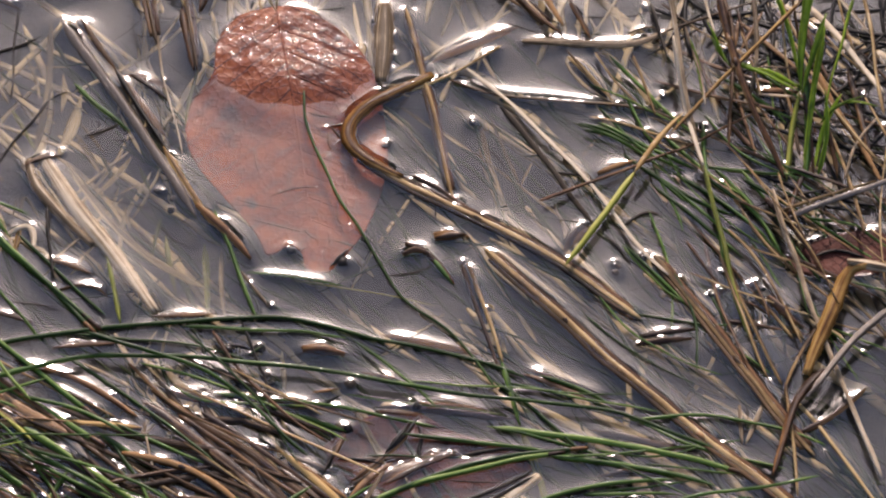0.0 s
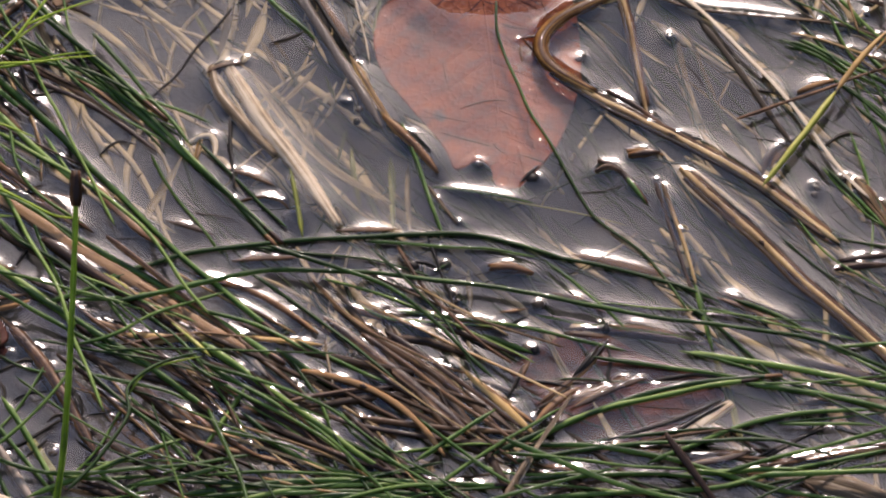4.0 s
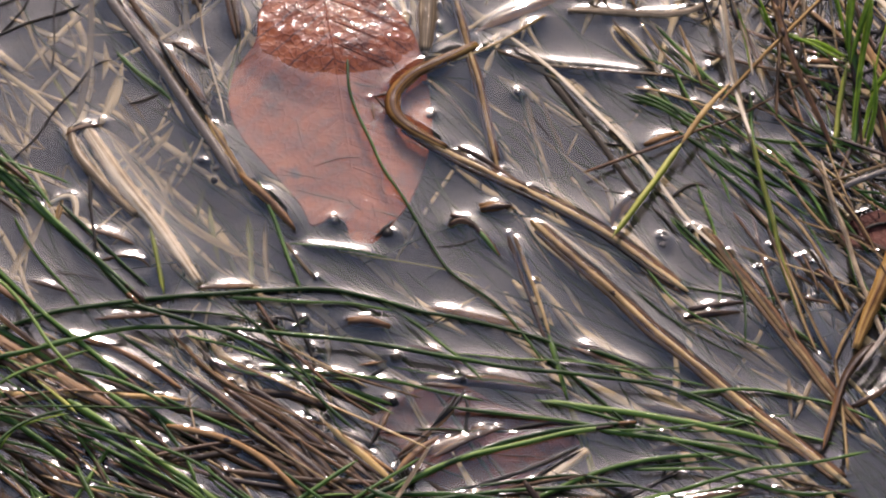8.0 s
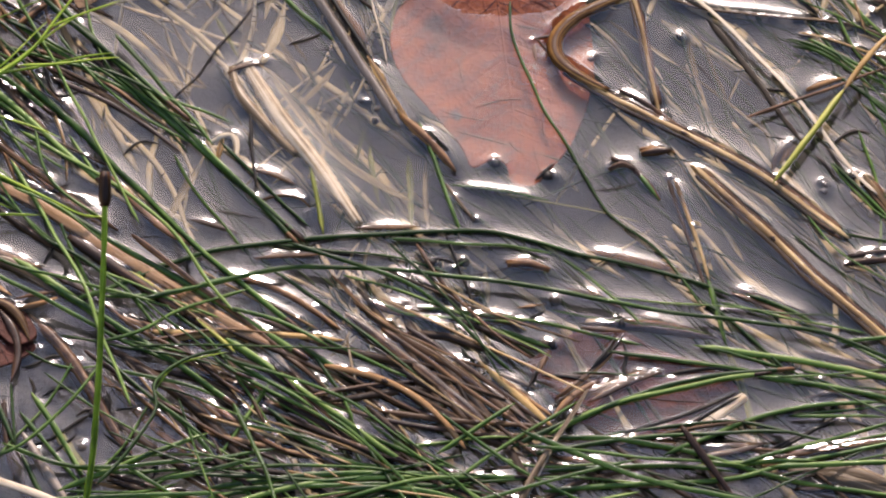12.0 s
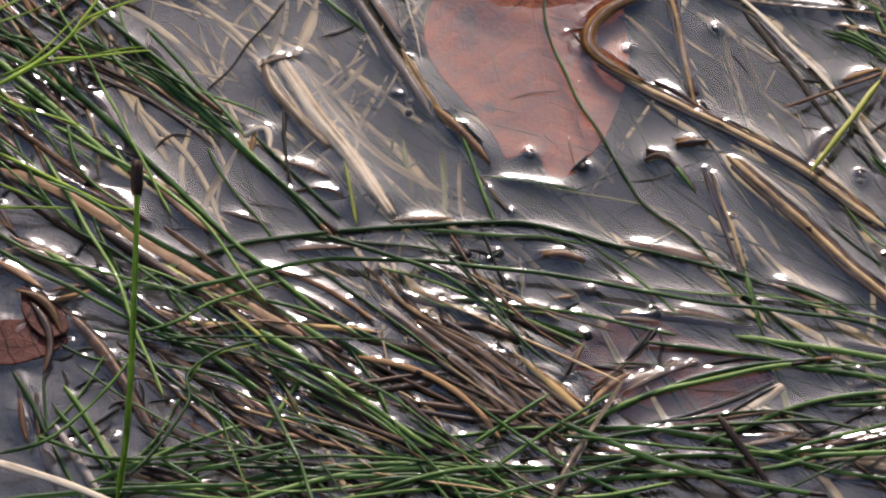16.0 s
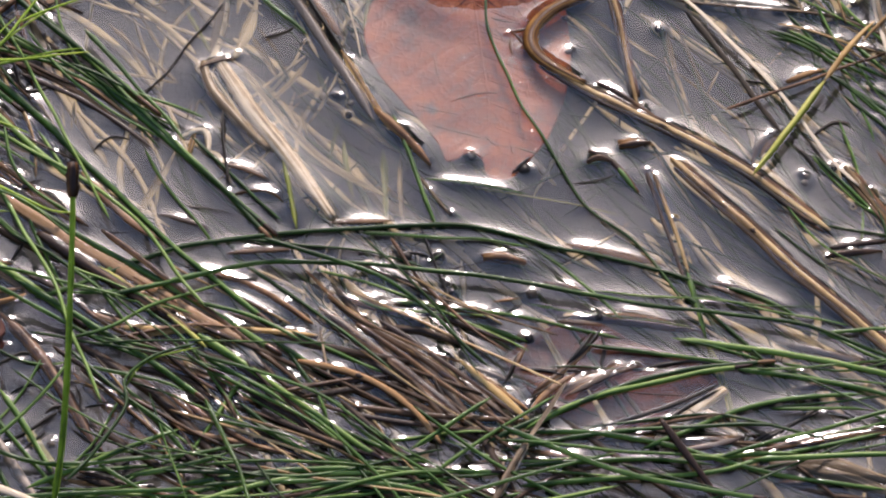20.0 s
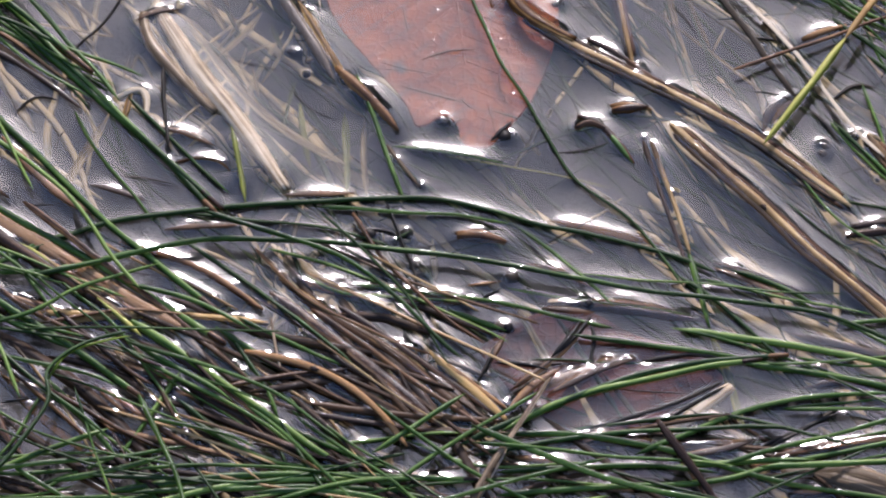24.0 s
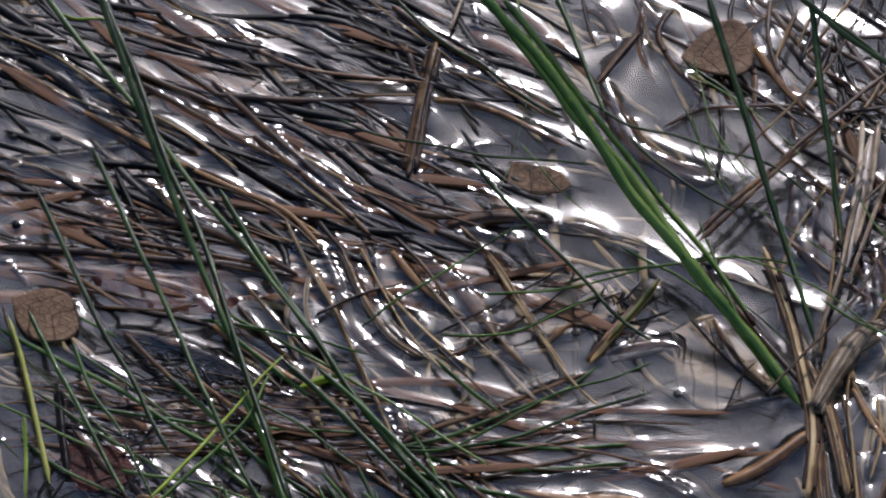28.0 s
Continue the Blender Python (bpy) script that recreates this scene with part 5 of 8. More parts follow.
stem("rush", 0.65, [(-84.9, -7.5, 1), (-79.4, -4.6, 1), (-71.1, -0.3, 1), (-61.4, 4, 1), (-48.8, 6.3, 1), (-33.4, 8.1, 1), (-17.9, 9.1, 1), (-1.1, 9.9, 1), (10.2, 9.2, 1), (21.3, 5.7, 1), (29.6, 2.1, 1), (40.7, -0.9, 1), (50.4, -4, 1), (61.3, -8.3, 1), (68.1, -12.3, 1)])
stem("rush", 0.65, [(-79.2, -12.6, 2.6), (-65.3, -9, 2.6), (-51.5, -4.9, 2.6), (-39, -2.6, 2.6), (-23.6, -3.1, 2.6), (-12.5, -4.1, 2.6), (-1.4, -5.9, 2.6), (9.7, -7.5, 2.6), (18, -9.2, 2.6), (29.1, -12.3, 2.6), (40.1, -15.1, 2.6), (51.1, -18, 2.6), (64.9, -20.2, 2.6), (77.2, -22.4, 2.6), (89.6, -25.1, 2.6), (100.3, -30.8, 2.6), (112.9, -37.4, 2.6)])
stem("rush", 0.4, [(-44.6, 6.3, 0.9), (-33.4, 4.1, 0.9), (-20.8, 2.7, 0.9), (-9.7, -0.2, 0.9), (-1.3, -3.2, 0.9)])
stem("rush", 0.5, [(-17.9, 7.6, 1.2), (-6.7, 6.7, 1.2), (4.4, 5.3, 1.2), (14.2, 4.8, 1.2), (24, 2.1, 1.2)])
stem("rush", 0.6, [(-8.5, 46.4, 0.9), (-7.3, 39.7, 0.9), (-4.9, 32, 0.9), (-2.2, 23.5, 0.9), (0.7, 12.3, 0.9), (1.7, 9.1, 0.9)])
stem("weed", 1, [(-11.5, 37.5, -3), (-10.9, 24.3, -3), (-10.9, 12.3, -3)])
stem("drowned", 0.8, [(-7.1, 35.5, -3), (-7.3, 24.2, -3), (-6.5, 12.7, -3)])
stem("weed", 0.5, [(-21.8, 47.7, -3), (-23.6, 41.6, -3), (-25.4, 31.3, -3)])
stem("weed", 0.9, [(-21.3, 40.9, -3.5), (-20.5, 30.5, -3.5), (-18.7, 20.8, -3.5)])
stem("drowned", 0.5, [(-31.8, 51.9, -4), (-30.4, 43.3, -4)])
stem("glossy", 0.9, [(-49.9, 1.9, 0.5), (-43.2, 2.8, 0.5), (-33.4, 3, 0.5)])
stem("glossy", 0.9, [(-24.9, 11.3, 0.4), (-17.9, 12, 0.4), (-8.8, 11.7, 0.4)])
stem("glossy", 0.9, [(-66.4, 15, 0.5), (-60, 13.2, 0.5), (-54.1, 10.1, 0.5)])
stem("glossy", 0.8, [(-53.4, 31.8, 0.5), (-46, 30.4, 0.5), (-39.4, 25.6, 0.5)])
stem("brown", 0.5, [(-48.5, 21.1, 0.6), (-43.9, 22.8, 0.6), (-37.5, 21.1, 0.6), (-35.9, 18.3, 0.6)])
stem("amber", 2.0, [(48.5, 91.1, 1.1), (40.2, 86.3, 1.1), (31.3, 81.4, 1.1), (26.3, 75.9, 1.1), (24.8, 71.6, 1.1), (26.1, 66.4, 1.1), (30.9, 61.6, 1.1), (39.4, 55.6, 1.1)])
stem("sheath", 3.0, [(37.0, 117.7, 0.3), (36.1, 103.3, 0.3), (35.2, 90.2, 0.3)])
stem("film", 1.5, [(47.9, 96.7, -0.5), (57.7, 101.8, -0.5), (69.8, 107.3, -0.5)])
stem("straw", 1.5, [(26.3, 65.5, 0.7), (34.4, 58.3, 0.7), (44.2, 50.7, 0.7), (53.9, 44.3, 0.7), (62.2, 38.3, 0.7), (70.5, 32.4, 0.7), (80, 24.6, 0.7), (86.7, 17.3, 0.7), (97.5, 6.2, 0.7)])
stem("brown", 0.8, [(42.3, 56.6, 0.6), (47.1, 53, 0.6), (53.4, 47.4, 0.6), (58.8, 41.2, 0.6)])
stem("rotten", 0.7, [(20.8, 74.3, 0.6), (23.7, 75, 0.6), (27.1, 76.1, 0.6)])
stem("rotten", 0.5, [(21, 72.8, 0.5), (20.5, 69, 0.5), (21, 66, 0.5)])
stem("rotten", 0.6, [(21.4, 74.7, 0.6), (23.6, 70.7, 0.6), (25.8, 66.4, 0.6)])
stem("straw", 0.9, [(66.8, 101.4, 0.7), (56.2, 93.3, 0.7), (47.1, 87.6, 0.7), (40.5, 85.5, 0.7)])
stem("straw", 1.2, [(42.1, 116, 0.6), (44.1, 103.8, 0.6), (45.8, 91.7, 0.6), (47.8, 81.8, 0.6), (49.5, 68, 0.6), (50.9, 56.3, 0.6), (52.1, 48.2, 0.6)])
stem("drowned", 1.7, [(32.2, 111.6, -0.9), (33, 101.5, -0.9), (33.6, 93.5, -0.9), (33.7, 87.1, -0.9)])
stem("drowned", 1.3, [(36, 111.5, -0.9), (36.6, 101.4, -0.9), (36.8, 93, -0.9)])
stem("pale", 0.9, [(38.5, 109.2, 0.4), (36.4, 100.2, 0.4), (35.2, 88.3, 0.4)])
stem("wisp", 0.42, [(15.2, 88.3, 1), (15.2, 82.4, 1), (15.4, 77.1, 1), (17.4, 66.7, 1), (20.3, 57.7, 1), (24, 48.2, 1), (27, 41.4, 1), (29.3, 35.6, 1), (31.9, 29, 1), (34.5, 22.3, 1), (37.6, 16.3, 1), (41.2, 11.9, 1), (46.6, 7.1, 1), (50.6, 2.4, 1), (54.5, -4.1, 1), (57.8, -9.6, 1), (61.2, -16.1, 1)])
stem("thread", 0.85, [(65.5, 81, 0.4), (71.1, 71.5, 0.4), (75, 63.5, 0.4), (79, 56.6, 0.4), (82.1, 48.9, 0.4), (86, 42.1, 0.4), (87.7, 38.6, 0.4)])
stem("thread", 0.7, [(79, 56.6, 0.5), (81.9, 57.1, 0.5), (84.7, 55.4, 0.5)])
stem("cane", 0.85, [(79.5, 22.6, 3), (86.1, 33.1, 3), (92.5, 43.4, 3), (99.2, 54.3, 3)])
stem("gold", 0.8, [(98.6, 51.1, 6), (105, 61.9, 6), (112.5, 71.4, 6)])
stem("pale", 0.75, [(57.6, 92.5, 2), (64.5, 84.9, 2), (72.6, 73.9, 2), (79.3, 63.9, 2), (84.7, 56, 2), (89.9, 47.2, 2), (94.9, 36.6, 2), (100, 27, 2), (105.5, 19.7, 2)])
stem("straw", 1.5, [(102.2, 26.9, 1), (107.8, 16.4, 1), (114.1, 5.1, 1), (120.2, -7, 1), (126.2, -19, 1), (132.2, -30.8, 1), (137.7, -39.8, 1)])
stem("brown", 0.5, [(74, 45.6, 2), (82.8, 49.3, 2), (94.7, 54.8, 2), (106.5, 60.2, 2), (114, 63.3, 2), (121.6, 68.5, 2), (132.2, 74.5, 2)])
stem("brown", 0.9, [(89.7, 55.7, 0.5), (94.2, 58.6, 0.5), (99.7, 60, 0.5)])
stem("thread", 0.6, [(95, 37.5, 0.5), (100.8, 42.7, 0.5), (105.6, 41, 0.5)])
stem("thread", 0.5, [(89.9, 35.3, 0.4), (93.5, 31.4, 0.4), (97, 24.3, 0.4)])
stem("rush", 0.55, [(85.7, 73.3, 0.5), (92.8, 70.7, 0.5), (99.8, 66, 0.5)])
stem("rush", 0.5, [(87, 70.9, 0.5), (94.9, 68.3, 0.5), (101.3, 62.7, 0.5)])
stem("rush", 0.55, [(101.4, 58.3, 0.6), (110.1, 48.8, 0.6), (119.3, 37.1, 0.6), (125.9, 30.3, 0.6)])
stem("rush", 0.55, [(103.8, 51.3, 0.6), (112.5, 41.1, 0.6), (117.7, 34.3, 0.6), (124.8, 25.2, 0.6)])
stem("rush", 0.55, [(104.8, 54.7, 0.6), (114.2, 45.8, 0.6), (123.8, 39.8, 0.6)])
stem("rush", 0.5, [(96.7, 62.7, 0.6), (106.1, 52.8, 0.6), (112, 44.9, 0.6)])
stem("pale", 0.8, [(111.7, 98.7, 6), (112.4, 84.8, 6), (112.9, 74.9, 6), (114.5, 63.1, 6), (116.5, 53, 6)])
stem("rush", 0.65, [(117.9, 72.5, 1), (117.5, 55, 1), (119.3, 36.7, 1), (119.8, 22.6, 1)])
stem("straw", 1, [(53.1, 89.4, 0.7), (64.5, 83.6, 0.7), (78.9, 81.6, 0.7), (93.4, 79.4, 0.7), (104.9, 77.2, 0.7), (113.2, 71.9, 0.7), (124.2, 63.8, 0.7), (136.7, 56.6, 0.7), (147.4, 47.6, 0.7)])
stem("brown", 0.5, [(81, 61.3, 0.5), (84.8, 56.8, 0.5), (89.1, 52, 0.5)])
stem("green", 1, [(-1, 25.6, 0.4), (4.9, 24.7, 0.4), (13.3, 23.1, 0.4), (23.9, 20.2, 0.4)])
stem("pale", 0.6, [(-1.8, 25.3, 0.6), (1.2, 20, 0.6), (4.9, 13, 0.6)])
stem("weed", 0.3, [(10.5, 23.8, -1.5), (21.7, 20.7, -1.5), (35.7, 17.5, -1.5), (46.9, 13.4, -1.5)])
stem("straw", 1.1, [(55.2, 26, 0.8), (57.5, 16.2, 0.8), (60.5, 3.2, 0.8), (62.5, -6.9, 0.8)])
stem("rush", 0.8, [(62.1, -5.1, 0.8), (64, -16, 0.8), (65.9, -27.7, 0.8)])
stem("brown", 0.7, [(53.7, 26.1, 0.3), (55.8, 15.8, 0.3), (59, 1.8, 0.3), (61.6, -9.2, 0.3)])
stem("thread", 0.5, [(-9.7, -0.3, 0.5), (-6.8, 1.7, 0.5), (-2.6, 2.1, 0.5), (0.4, -0.2, 0.5)])
stem("thread", 0.4, [(-2.1, 9, 1), (0.2, 1.2, 1), (3, -8.3, 1), (4, -12.5, 1), (3.8, -18.8, 1)])
stem("green", 0.9, [(-19.6, -11.2, 0.3), (-16.2, -14.9, 0.3), (-12.7, -16.9, 0.3), (-1.6, -17.4, 0.3), (12.2, -18.7, 0.3), (18.4, -20, 0.3)])
stem("green", 0.8, [(23.1, -15.2, 0.3), (31.7, -17.5, 0.3), (42.7, -19.6, 0.3), (53.8, -21.2, 0.3), (62, -23.3, 0.3)])
stem("glossy", 0.9, [(30.2, -21.1, 0.4), (35.7, -21.6, 0.4), (41.5, -22.5, 0.4)])
stem("glossy", 0.7, [(14.8, -14.7, 0.4), (17.9, -14.1, 0.4), (22.1, -13.5, 0.4)])
stem("thread", 0.5, [(16.3, -19.8, 0.4), (18.5, -17.3, 0.4), (22.3, -15.1, 0.4)])
stem("rush", 0.8, [(10.8, -21.4, 0.6), (16.2, -24.4, 0.6), (22.8, -27.5, 0.6)])
stem("rotten", 0.9, [(22.6, -28.2, 0.2), (20.4, -32.6, 0.2), (17.7, -38.5, 0.2)])
stem("rotten", 0.7, [(20.3, -35.8, 0.2), (29.6, -36.4, 0.2), (38.2, -36.1, 0.2)])
stem("rotten", 0.9, [(23.6, -43.2, 0.3), (31, -36.9, 0.3), (35, -32.6, 0.3), (38.5, -28.6, 0.3), (40, -24.7, 0.3)])
stem("thread", 0.6, [(40.3, -24.8, 0.4), (41.9, -29.9, 0.4), (39.9, -34.8, 0.4), (42.7, -37.7, 0.4)])
stem("glossy", 1, [(22.6, -49.4, 0.5), (26.6, -44, 0.5), (30.2, -40.2, 0.5), (34, -38, 0.5)])
stem("glossy", 1, [(31.4, -45, 0.5), (39.1, -39.9, 0.5), (44.8, -36.8, 0.5), (50.1, -35.5, 0.5)])
stem("straw", 1, [(-21, -16, 0.7), (-10.1, -25.7, 0.7), (0.8, -35.4, 0.7), (11.5, -45.4, 0.7), (21.5, -54.8, 0.7)])
stem("brown", 0.8, [(-18.3, -21.1, 0.6), (-7.4, -31, 0.6), (3.4, -41.2, 0.6), (15.4, -52.1, 0.6), (19.4, -55.3, 0.6)])
stem("rotten", 0.8, [(-12.8, -19.7, 0.5), (-1.9, -29.3, 0.5), (8.9, -39, 0.5), (20.2, -50.4, 0.5)])
stem("brown", 0.7, [(9, -35.5, 0.5), (15.7, -42.2, 0.5), (23, -49.1, 0.5)])
stem("drowned", 1.4, [(-3.4, -37.5, -0.9), (3.3, -45.3, -0.9), (10.6, -51.4, -0.9)])
stem("rush", 0.75, [(21.5, -55, 1), (30.6, -48.9, 1), (41.7, -44.1, 1), (52.8, -41.3, 1), (64, -38.1, 1), (76.5, -36.2, 1)])
stem("rush", 0.75, [(12.5, -58.7, 1), (25, -51.6, 1), (37.5, -45.9, 1), (47.3, -41.1, 1), (59.9, -37.5, 1), (71, -36, 1), (82.1, -35.1, 1)])
stem("thread", 0.4, [(37.2, -54.8, -0.8), (48.3, -50.8, -0.8), (59.5, -46.2, -0.8), (68, -41, -0.8)])
stem("thread", 0.4, [(44.6, -56.6, -0.8), (52.3, -52.1, -0.8), (66.5, -43.3, -0.8)])
stem("straw", 1.6, [(59.7, 30.8, 0.7), (68.4, 19.3, 0.7), (79, 6.4, 0.7), (88, -6.3, 0.7), (99.7, -19.7, 0.7), (111.2, -33.6, 0.7), (122.7, -45.3, 0.7), (132.8, -57, 0.7)])
stem("rush", 0.7, [(49.1, -61.7, 1.2), (58.9, -56.8, 1.2), (68.7, -51.9, 1.2), (78.5, -48.2, 1.2), (92.4, -46, 1.2), (102.7, -46, 1.2)])
stem("rush", 0.8, [(59, -27.5, 0.8), (72.7, -30.4, 0.8), (86.4, -33.1, 0.8), (99.9, -36.9, 0.8), (112.1, -40.8, 0.8), (120.1, -44.4, 0.8)])
stem("rush", 0.7, [(72.3, -37, 0.8), (92.7, -41.1, 0.8), (103.5, -44.4, 0.8), (112.9, -48.1, 0.8)])
stem("rush", 0.55, [(59.7, -12.4, 1), (66.4, -18.9, 1), (74.2, -28.1, 1), (80.6, -36.3, 1)])
stem("weed", 1.1, [(65.9, -27.1, -1.5), (68.3, -35.2, -1.5), (70.4, -45.8, -1.5), (72.3, -57.2, -1.5)])
stem("glossy", 1, [(57.3, -61.9, 0.4), (65.6, -60.7, 0.4), (74.2, -57.9, 0.4)])
stem("glossy", 1.1, [(77.8, -62, 0.4), (91.6, -58.8, 0.4), (99.9, -57.5, 0.4), (108.8, -56.9, 0.4)])
stem("glossy", 0.8, [(114.9, -58.1, 0.4), (120.4, -57.2, 0.4), (124.6, -56, 0.4)])
stem("glossy", 0.8, [(67.5, -10.5, 0.4), (76.4, -14.8, 0.4), (83.1, -19, 0.4)])
stem("thread", 0.5, [(73.8, -60.2, 0.3), (82.3, -55.1, 0.3), (92.2, -49.8, 0.3)])
stem("pale", 0.7, [(120.4, -22.4, 0.6), (120.3, -34.9, 0.6)])
stem("pale", 0.9, [(126.3, -22.2, 0.6), (123.8, -29.3, 0.6), (121.1, -34.9, 0.6)])
stem("brown", 1.2, [(141.9, -13.9, 3), (137.3, -18.8, 3), (133.7, -24.4, 3), (131.7, -31.5, 3), (128.8, -40.3, 3), (126.9, -47.3, 3)])
stem("brown", 0.8, [(77.3, 26.3, 0.4), (83.9, 18.6, 0.4), (90.5, 10.9, 0.4), (95.9, 6.2, 0.4)])
stem("drowned", 0.7, [(96.1, -0.1, -3), (105, -3.1, -3), (112.8, -10.6, -3), (120.6, -19, -3)])
stem("brown", 1.2, [(96, -2.2, 0.5), (102.4, -0.9, 0.5), (110.1, -0.8, 0.5)])
stem("brown", 1, [(97.2, 0.6, 0.4), (104, 1.9, 0.4), (111.1, 2.6, 0.4)])
stem("drowned", 0.8, [(58.3, 32.2, -4), (65.3, 17, -4), (71.6, 2.1, -4)])
stem("drowned", 0.6, [(72.8, -0.1, -5), (78, -8.5, -5), (83, -17.7, -5)])
stem("drowned", 0.5, [(57.8, 67.6, -4), (70.1, 54.7, -4), (81, 42.9, -4)])
stem("drowned", 0.8, [(60.4, 77.3, -4), (61.4, 67.5, -4), (62.6, 61.6, -4)])
stem("drowned", 0.6, [(62.7, 80.1, -4), (66.4, 66.4, -4), (69.5, 56.6, -4)])
stem("drowned", 0.35, [(69.4, 53.2, -3), (73.5, 62.7, -3)])
stem("drowned", 0.4, [(49.5, 75.6, -4), (57.8, 67.6, -4)])
stem("drowned", 0.6, [(39.6, 83.2, -3), (46.6, 77.1, -3), (57.8, 67, -3)])
stem("drowned", 0.9, [(24.7, -16.4, -4), (29.8, -29.1, -4), (32.6, -36.3, -4)])
stem("drowned", 0.9, [(37, -40.5, -3), (40.7, -49.3, -3), (43.8, -58.1, -3)])
stem("drowned", 0.7, [(42.7, -36.2, -3), (50.9, -51.4, -3), (55.4, -58.5, -3)])
# the near tangle and its wet blades
stem("rush", 0.95, [(-124.9, 78.4, 1.1), (-115.9, 69.4, 1.1), (-108.4, 60.5, 1.1), (-99.5, 50.7, 1.1), (-93.6, 43.9, 1.1), (-86.2, 33.3, 1.1), (-77.5, 22.8, 1.1), (-70.3, 13.4, 1.1), (-63.1, 4, 1.1), (-54.6, -4.4, 1.1), (-46.2, -13.6, 1.1), (-37.9, -21.9, 1.1)])
stem("rush", 0.7, [(-115.1, 84.2, 1), (-106.1, 76.2, 1), (-95.7, 67.2, 1), (-85.5, 59.2, 1), (-76.1, 53.8, 1)])
stem("rush", 0.45, [(-124.7, 81.5, 0.9), (-121.2, 74.6, 0.9), (-118.1, 68.6, 0.9), (-116.9, 64.3, 0.9)])
stem("lush", 0.5, [(-125.6, 52.1, 6), (-115.2, 60, 6), (-105.6, 69.6, 6), (-98.6, 76.3, 6), (-93.7, 80.7, 6)])
stem("lush", 0.45, [(-116.6, 59.1, 6), (-105.3, 61.8, 6), (-95.4, 64.9, 6), (-86.5, 66.3, 6)])
stem("lush", 0.4, [(-124.3, 55.6, 6), (-116.6, 60.1, 6), (-109.8, 68.7, 6), (-103, 77.3, 6)])
stem("glossy", 0.9, [(-116.4, 62.7, 0.6), (-109.6, 54.2, 0.6), (-102.2, 44.1, 0.6)])
stem("glossy", 0.8, [(-125.5, 73.4, 0.6), (-121.7, 69.4, 0.6), (-119.1, 65.4, 0.6)])
stem("rush", 0.9, [(-126, 69, 1.1), (-116.9, 58.7, 1.1), (-109.5, 50.9, 1.1), (-100.6, 40.2, 1.1), (-91.8, 30.6, 1.1), (-86.7, 24.9, 1.1)])
stem("lush", 0.45, [(-124.2, 50.8, 4), (-114.8, 46.8, 4), (-104.7, 42.4, 4), (-98.2, 38.9, 4)])
stem("lush", 0.55, [(-124.2, 34.1, 4), (-114.1, 27.5, 4), (-106.8, 22.7, 4), (-99.7, 17.9, 4), (-92.5, 14, 4), (-86.2, 13.7, 4)])
stem("rotten", 0.7, [(-107.4, 72.4, 0.9), (-98.7, 69.3, 0.9), (-91.3, 63.3, 0.9), (-81.1, 54.4, 0.9), (-71.6, 44.6, 0.9)])
stem("rotten", 0.8, [(-102.8, 63.1, 0.7), (-89.7, 55.7, 0.7), (-78.1, 46.8, 0.7), (-68.6, 36.7, 0.7)])
stem("rotten", 0.7, [(-85.7, 67.2, 0.7), (-75.4, 56.4, 0.7), (-66, 47, 0.7)])
stem("rotten", 0.9, [(-105.8, 67.7, 0.6), (-95.6, 62.3, 0.6), (-83.9, 52.8, 0.6), (-73.7, 42.1, 0.6)])
stem("gold", 0.5, [(-82.6, 59.2, 0.9), (-75.3, 52.3, 0.9), (-67.3, 43.6, 0.9)])
stem("rotten", 0.6, [(-95.9, 74, 1), (-88.5, 65.1, 1), (-82.6, 60.1, 1)])
stem("rush", 0.4, [(-77.4, 52.5, 1.2), (-69.5, 47.2, 1.2), (-62, 43, 1.2)])
stem("rush", 0.4, [(-75.3, 54, 1.2), (-68.1, 46.2, 1.2), (-63, 41.3, 1.2)])
stem("straw", 0.8, [(-110.3, 71.5, 0.8), (-105.5, 58.8, 0.8), (-102.7, 53.3, 0.8)])
stem("straw", 0.8, [(-101.2, 50.8, 0.6), (-97.7, 39.7, 0.6), (-97.2, 27.9, 0.6)])
stem("rush", 0.5, [(-96.7, 42.7, 1), (-92.6, 35.4, 1), (-88.6, 27.4, 1)])
stem("rush", 0.5, [(-117.1, 55.9, 0.4), (-112.1, 43.9, 0.4), (-105.7, 32.8, 0.4)])
stem("thread", 0.4, [(-104.4, 67.8, 0.5), (-102.7, 60.9, 0.5), (-100.7, 56.1, 0.5), (-96.9, 57.4, 0.5), (-93.2, 59.4, 0.5)])
stem("thread", 0.4, [(-83.5, 36.4, 0.5), (-80.8, 40.4, 0.5), (-77.9, 41.7, 0.5), (-74.1, 39.5, 0.5)])
stem("drowned", 0.5, [(-94.7, 57.2, -2.5), (-93.7, 45.7, -2.5)])
stem("drowned", 0.6, [(-88.8, 55.2, -2.5), (-89.2, 45.2, -2.5)])
stem("drowned", 0.3, [(-92, 55.2, -2.5), (-90.7, 46.2, -2.5)])
stem("shine", 1.9, [(-125.7, 31, 0.7), (-114.2, 26.3, 0.7), (-104.2, 20.5, 0.7), (-95.5, 13.2, 0.7), (-86.9, 5.7, 0.7), (-78.4, -0.3, 0.7), (-69.9, -6.9, 0.7), (-61.4, -14.3, 0.7), (-51.7, -21.7, 0.7), (-42.7, -27.7, 0.7)])
stem("rush", 1, [(-118.7, 32.4, 1.1), (-104.2, 22.4, 1.1), (-94.1, 14.7, 1.1), (-85.5, 7.7, 1.1), (-75.6, 0.2, 1.1), (-65.7, -6.4, 1.1), (-55.9, -14.7, 1.1), (-46.1, -22.6, 1.1), (-36.5, -30.9, 1.1)])
stem("lush", 0.5, [(-122.6, 14.6, 4), (-112.1, 14.4, 4), (-102.3, 13.8, 4)])
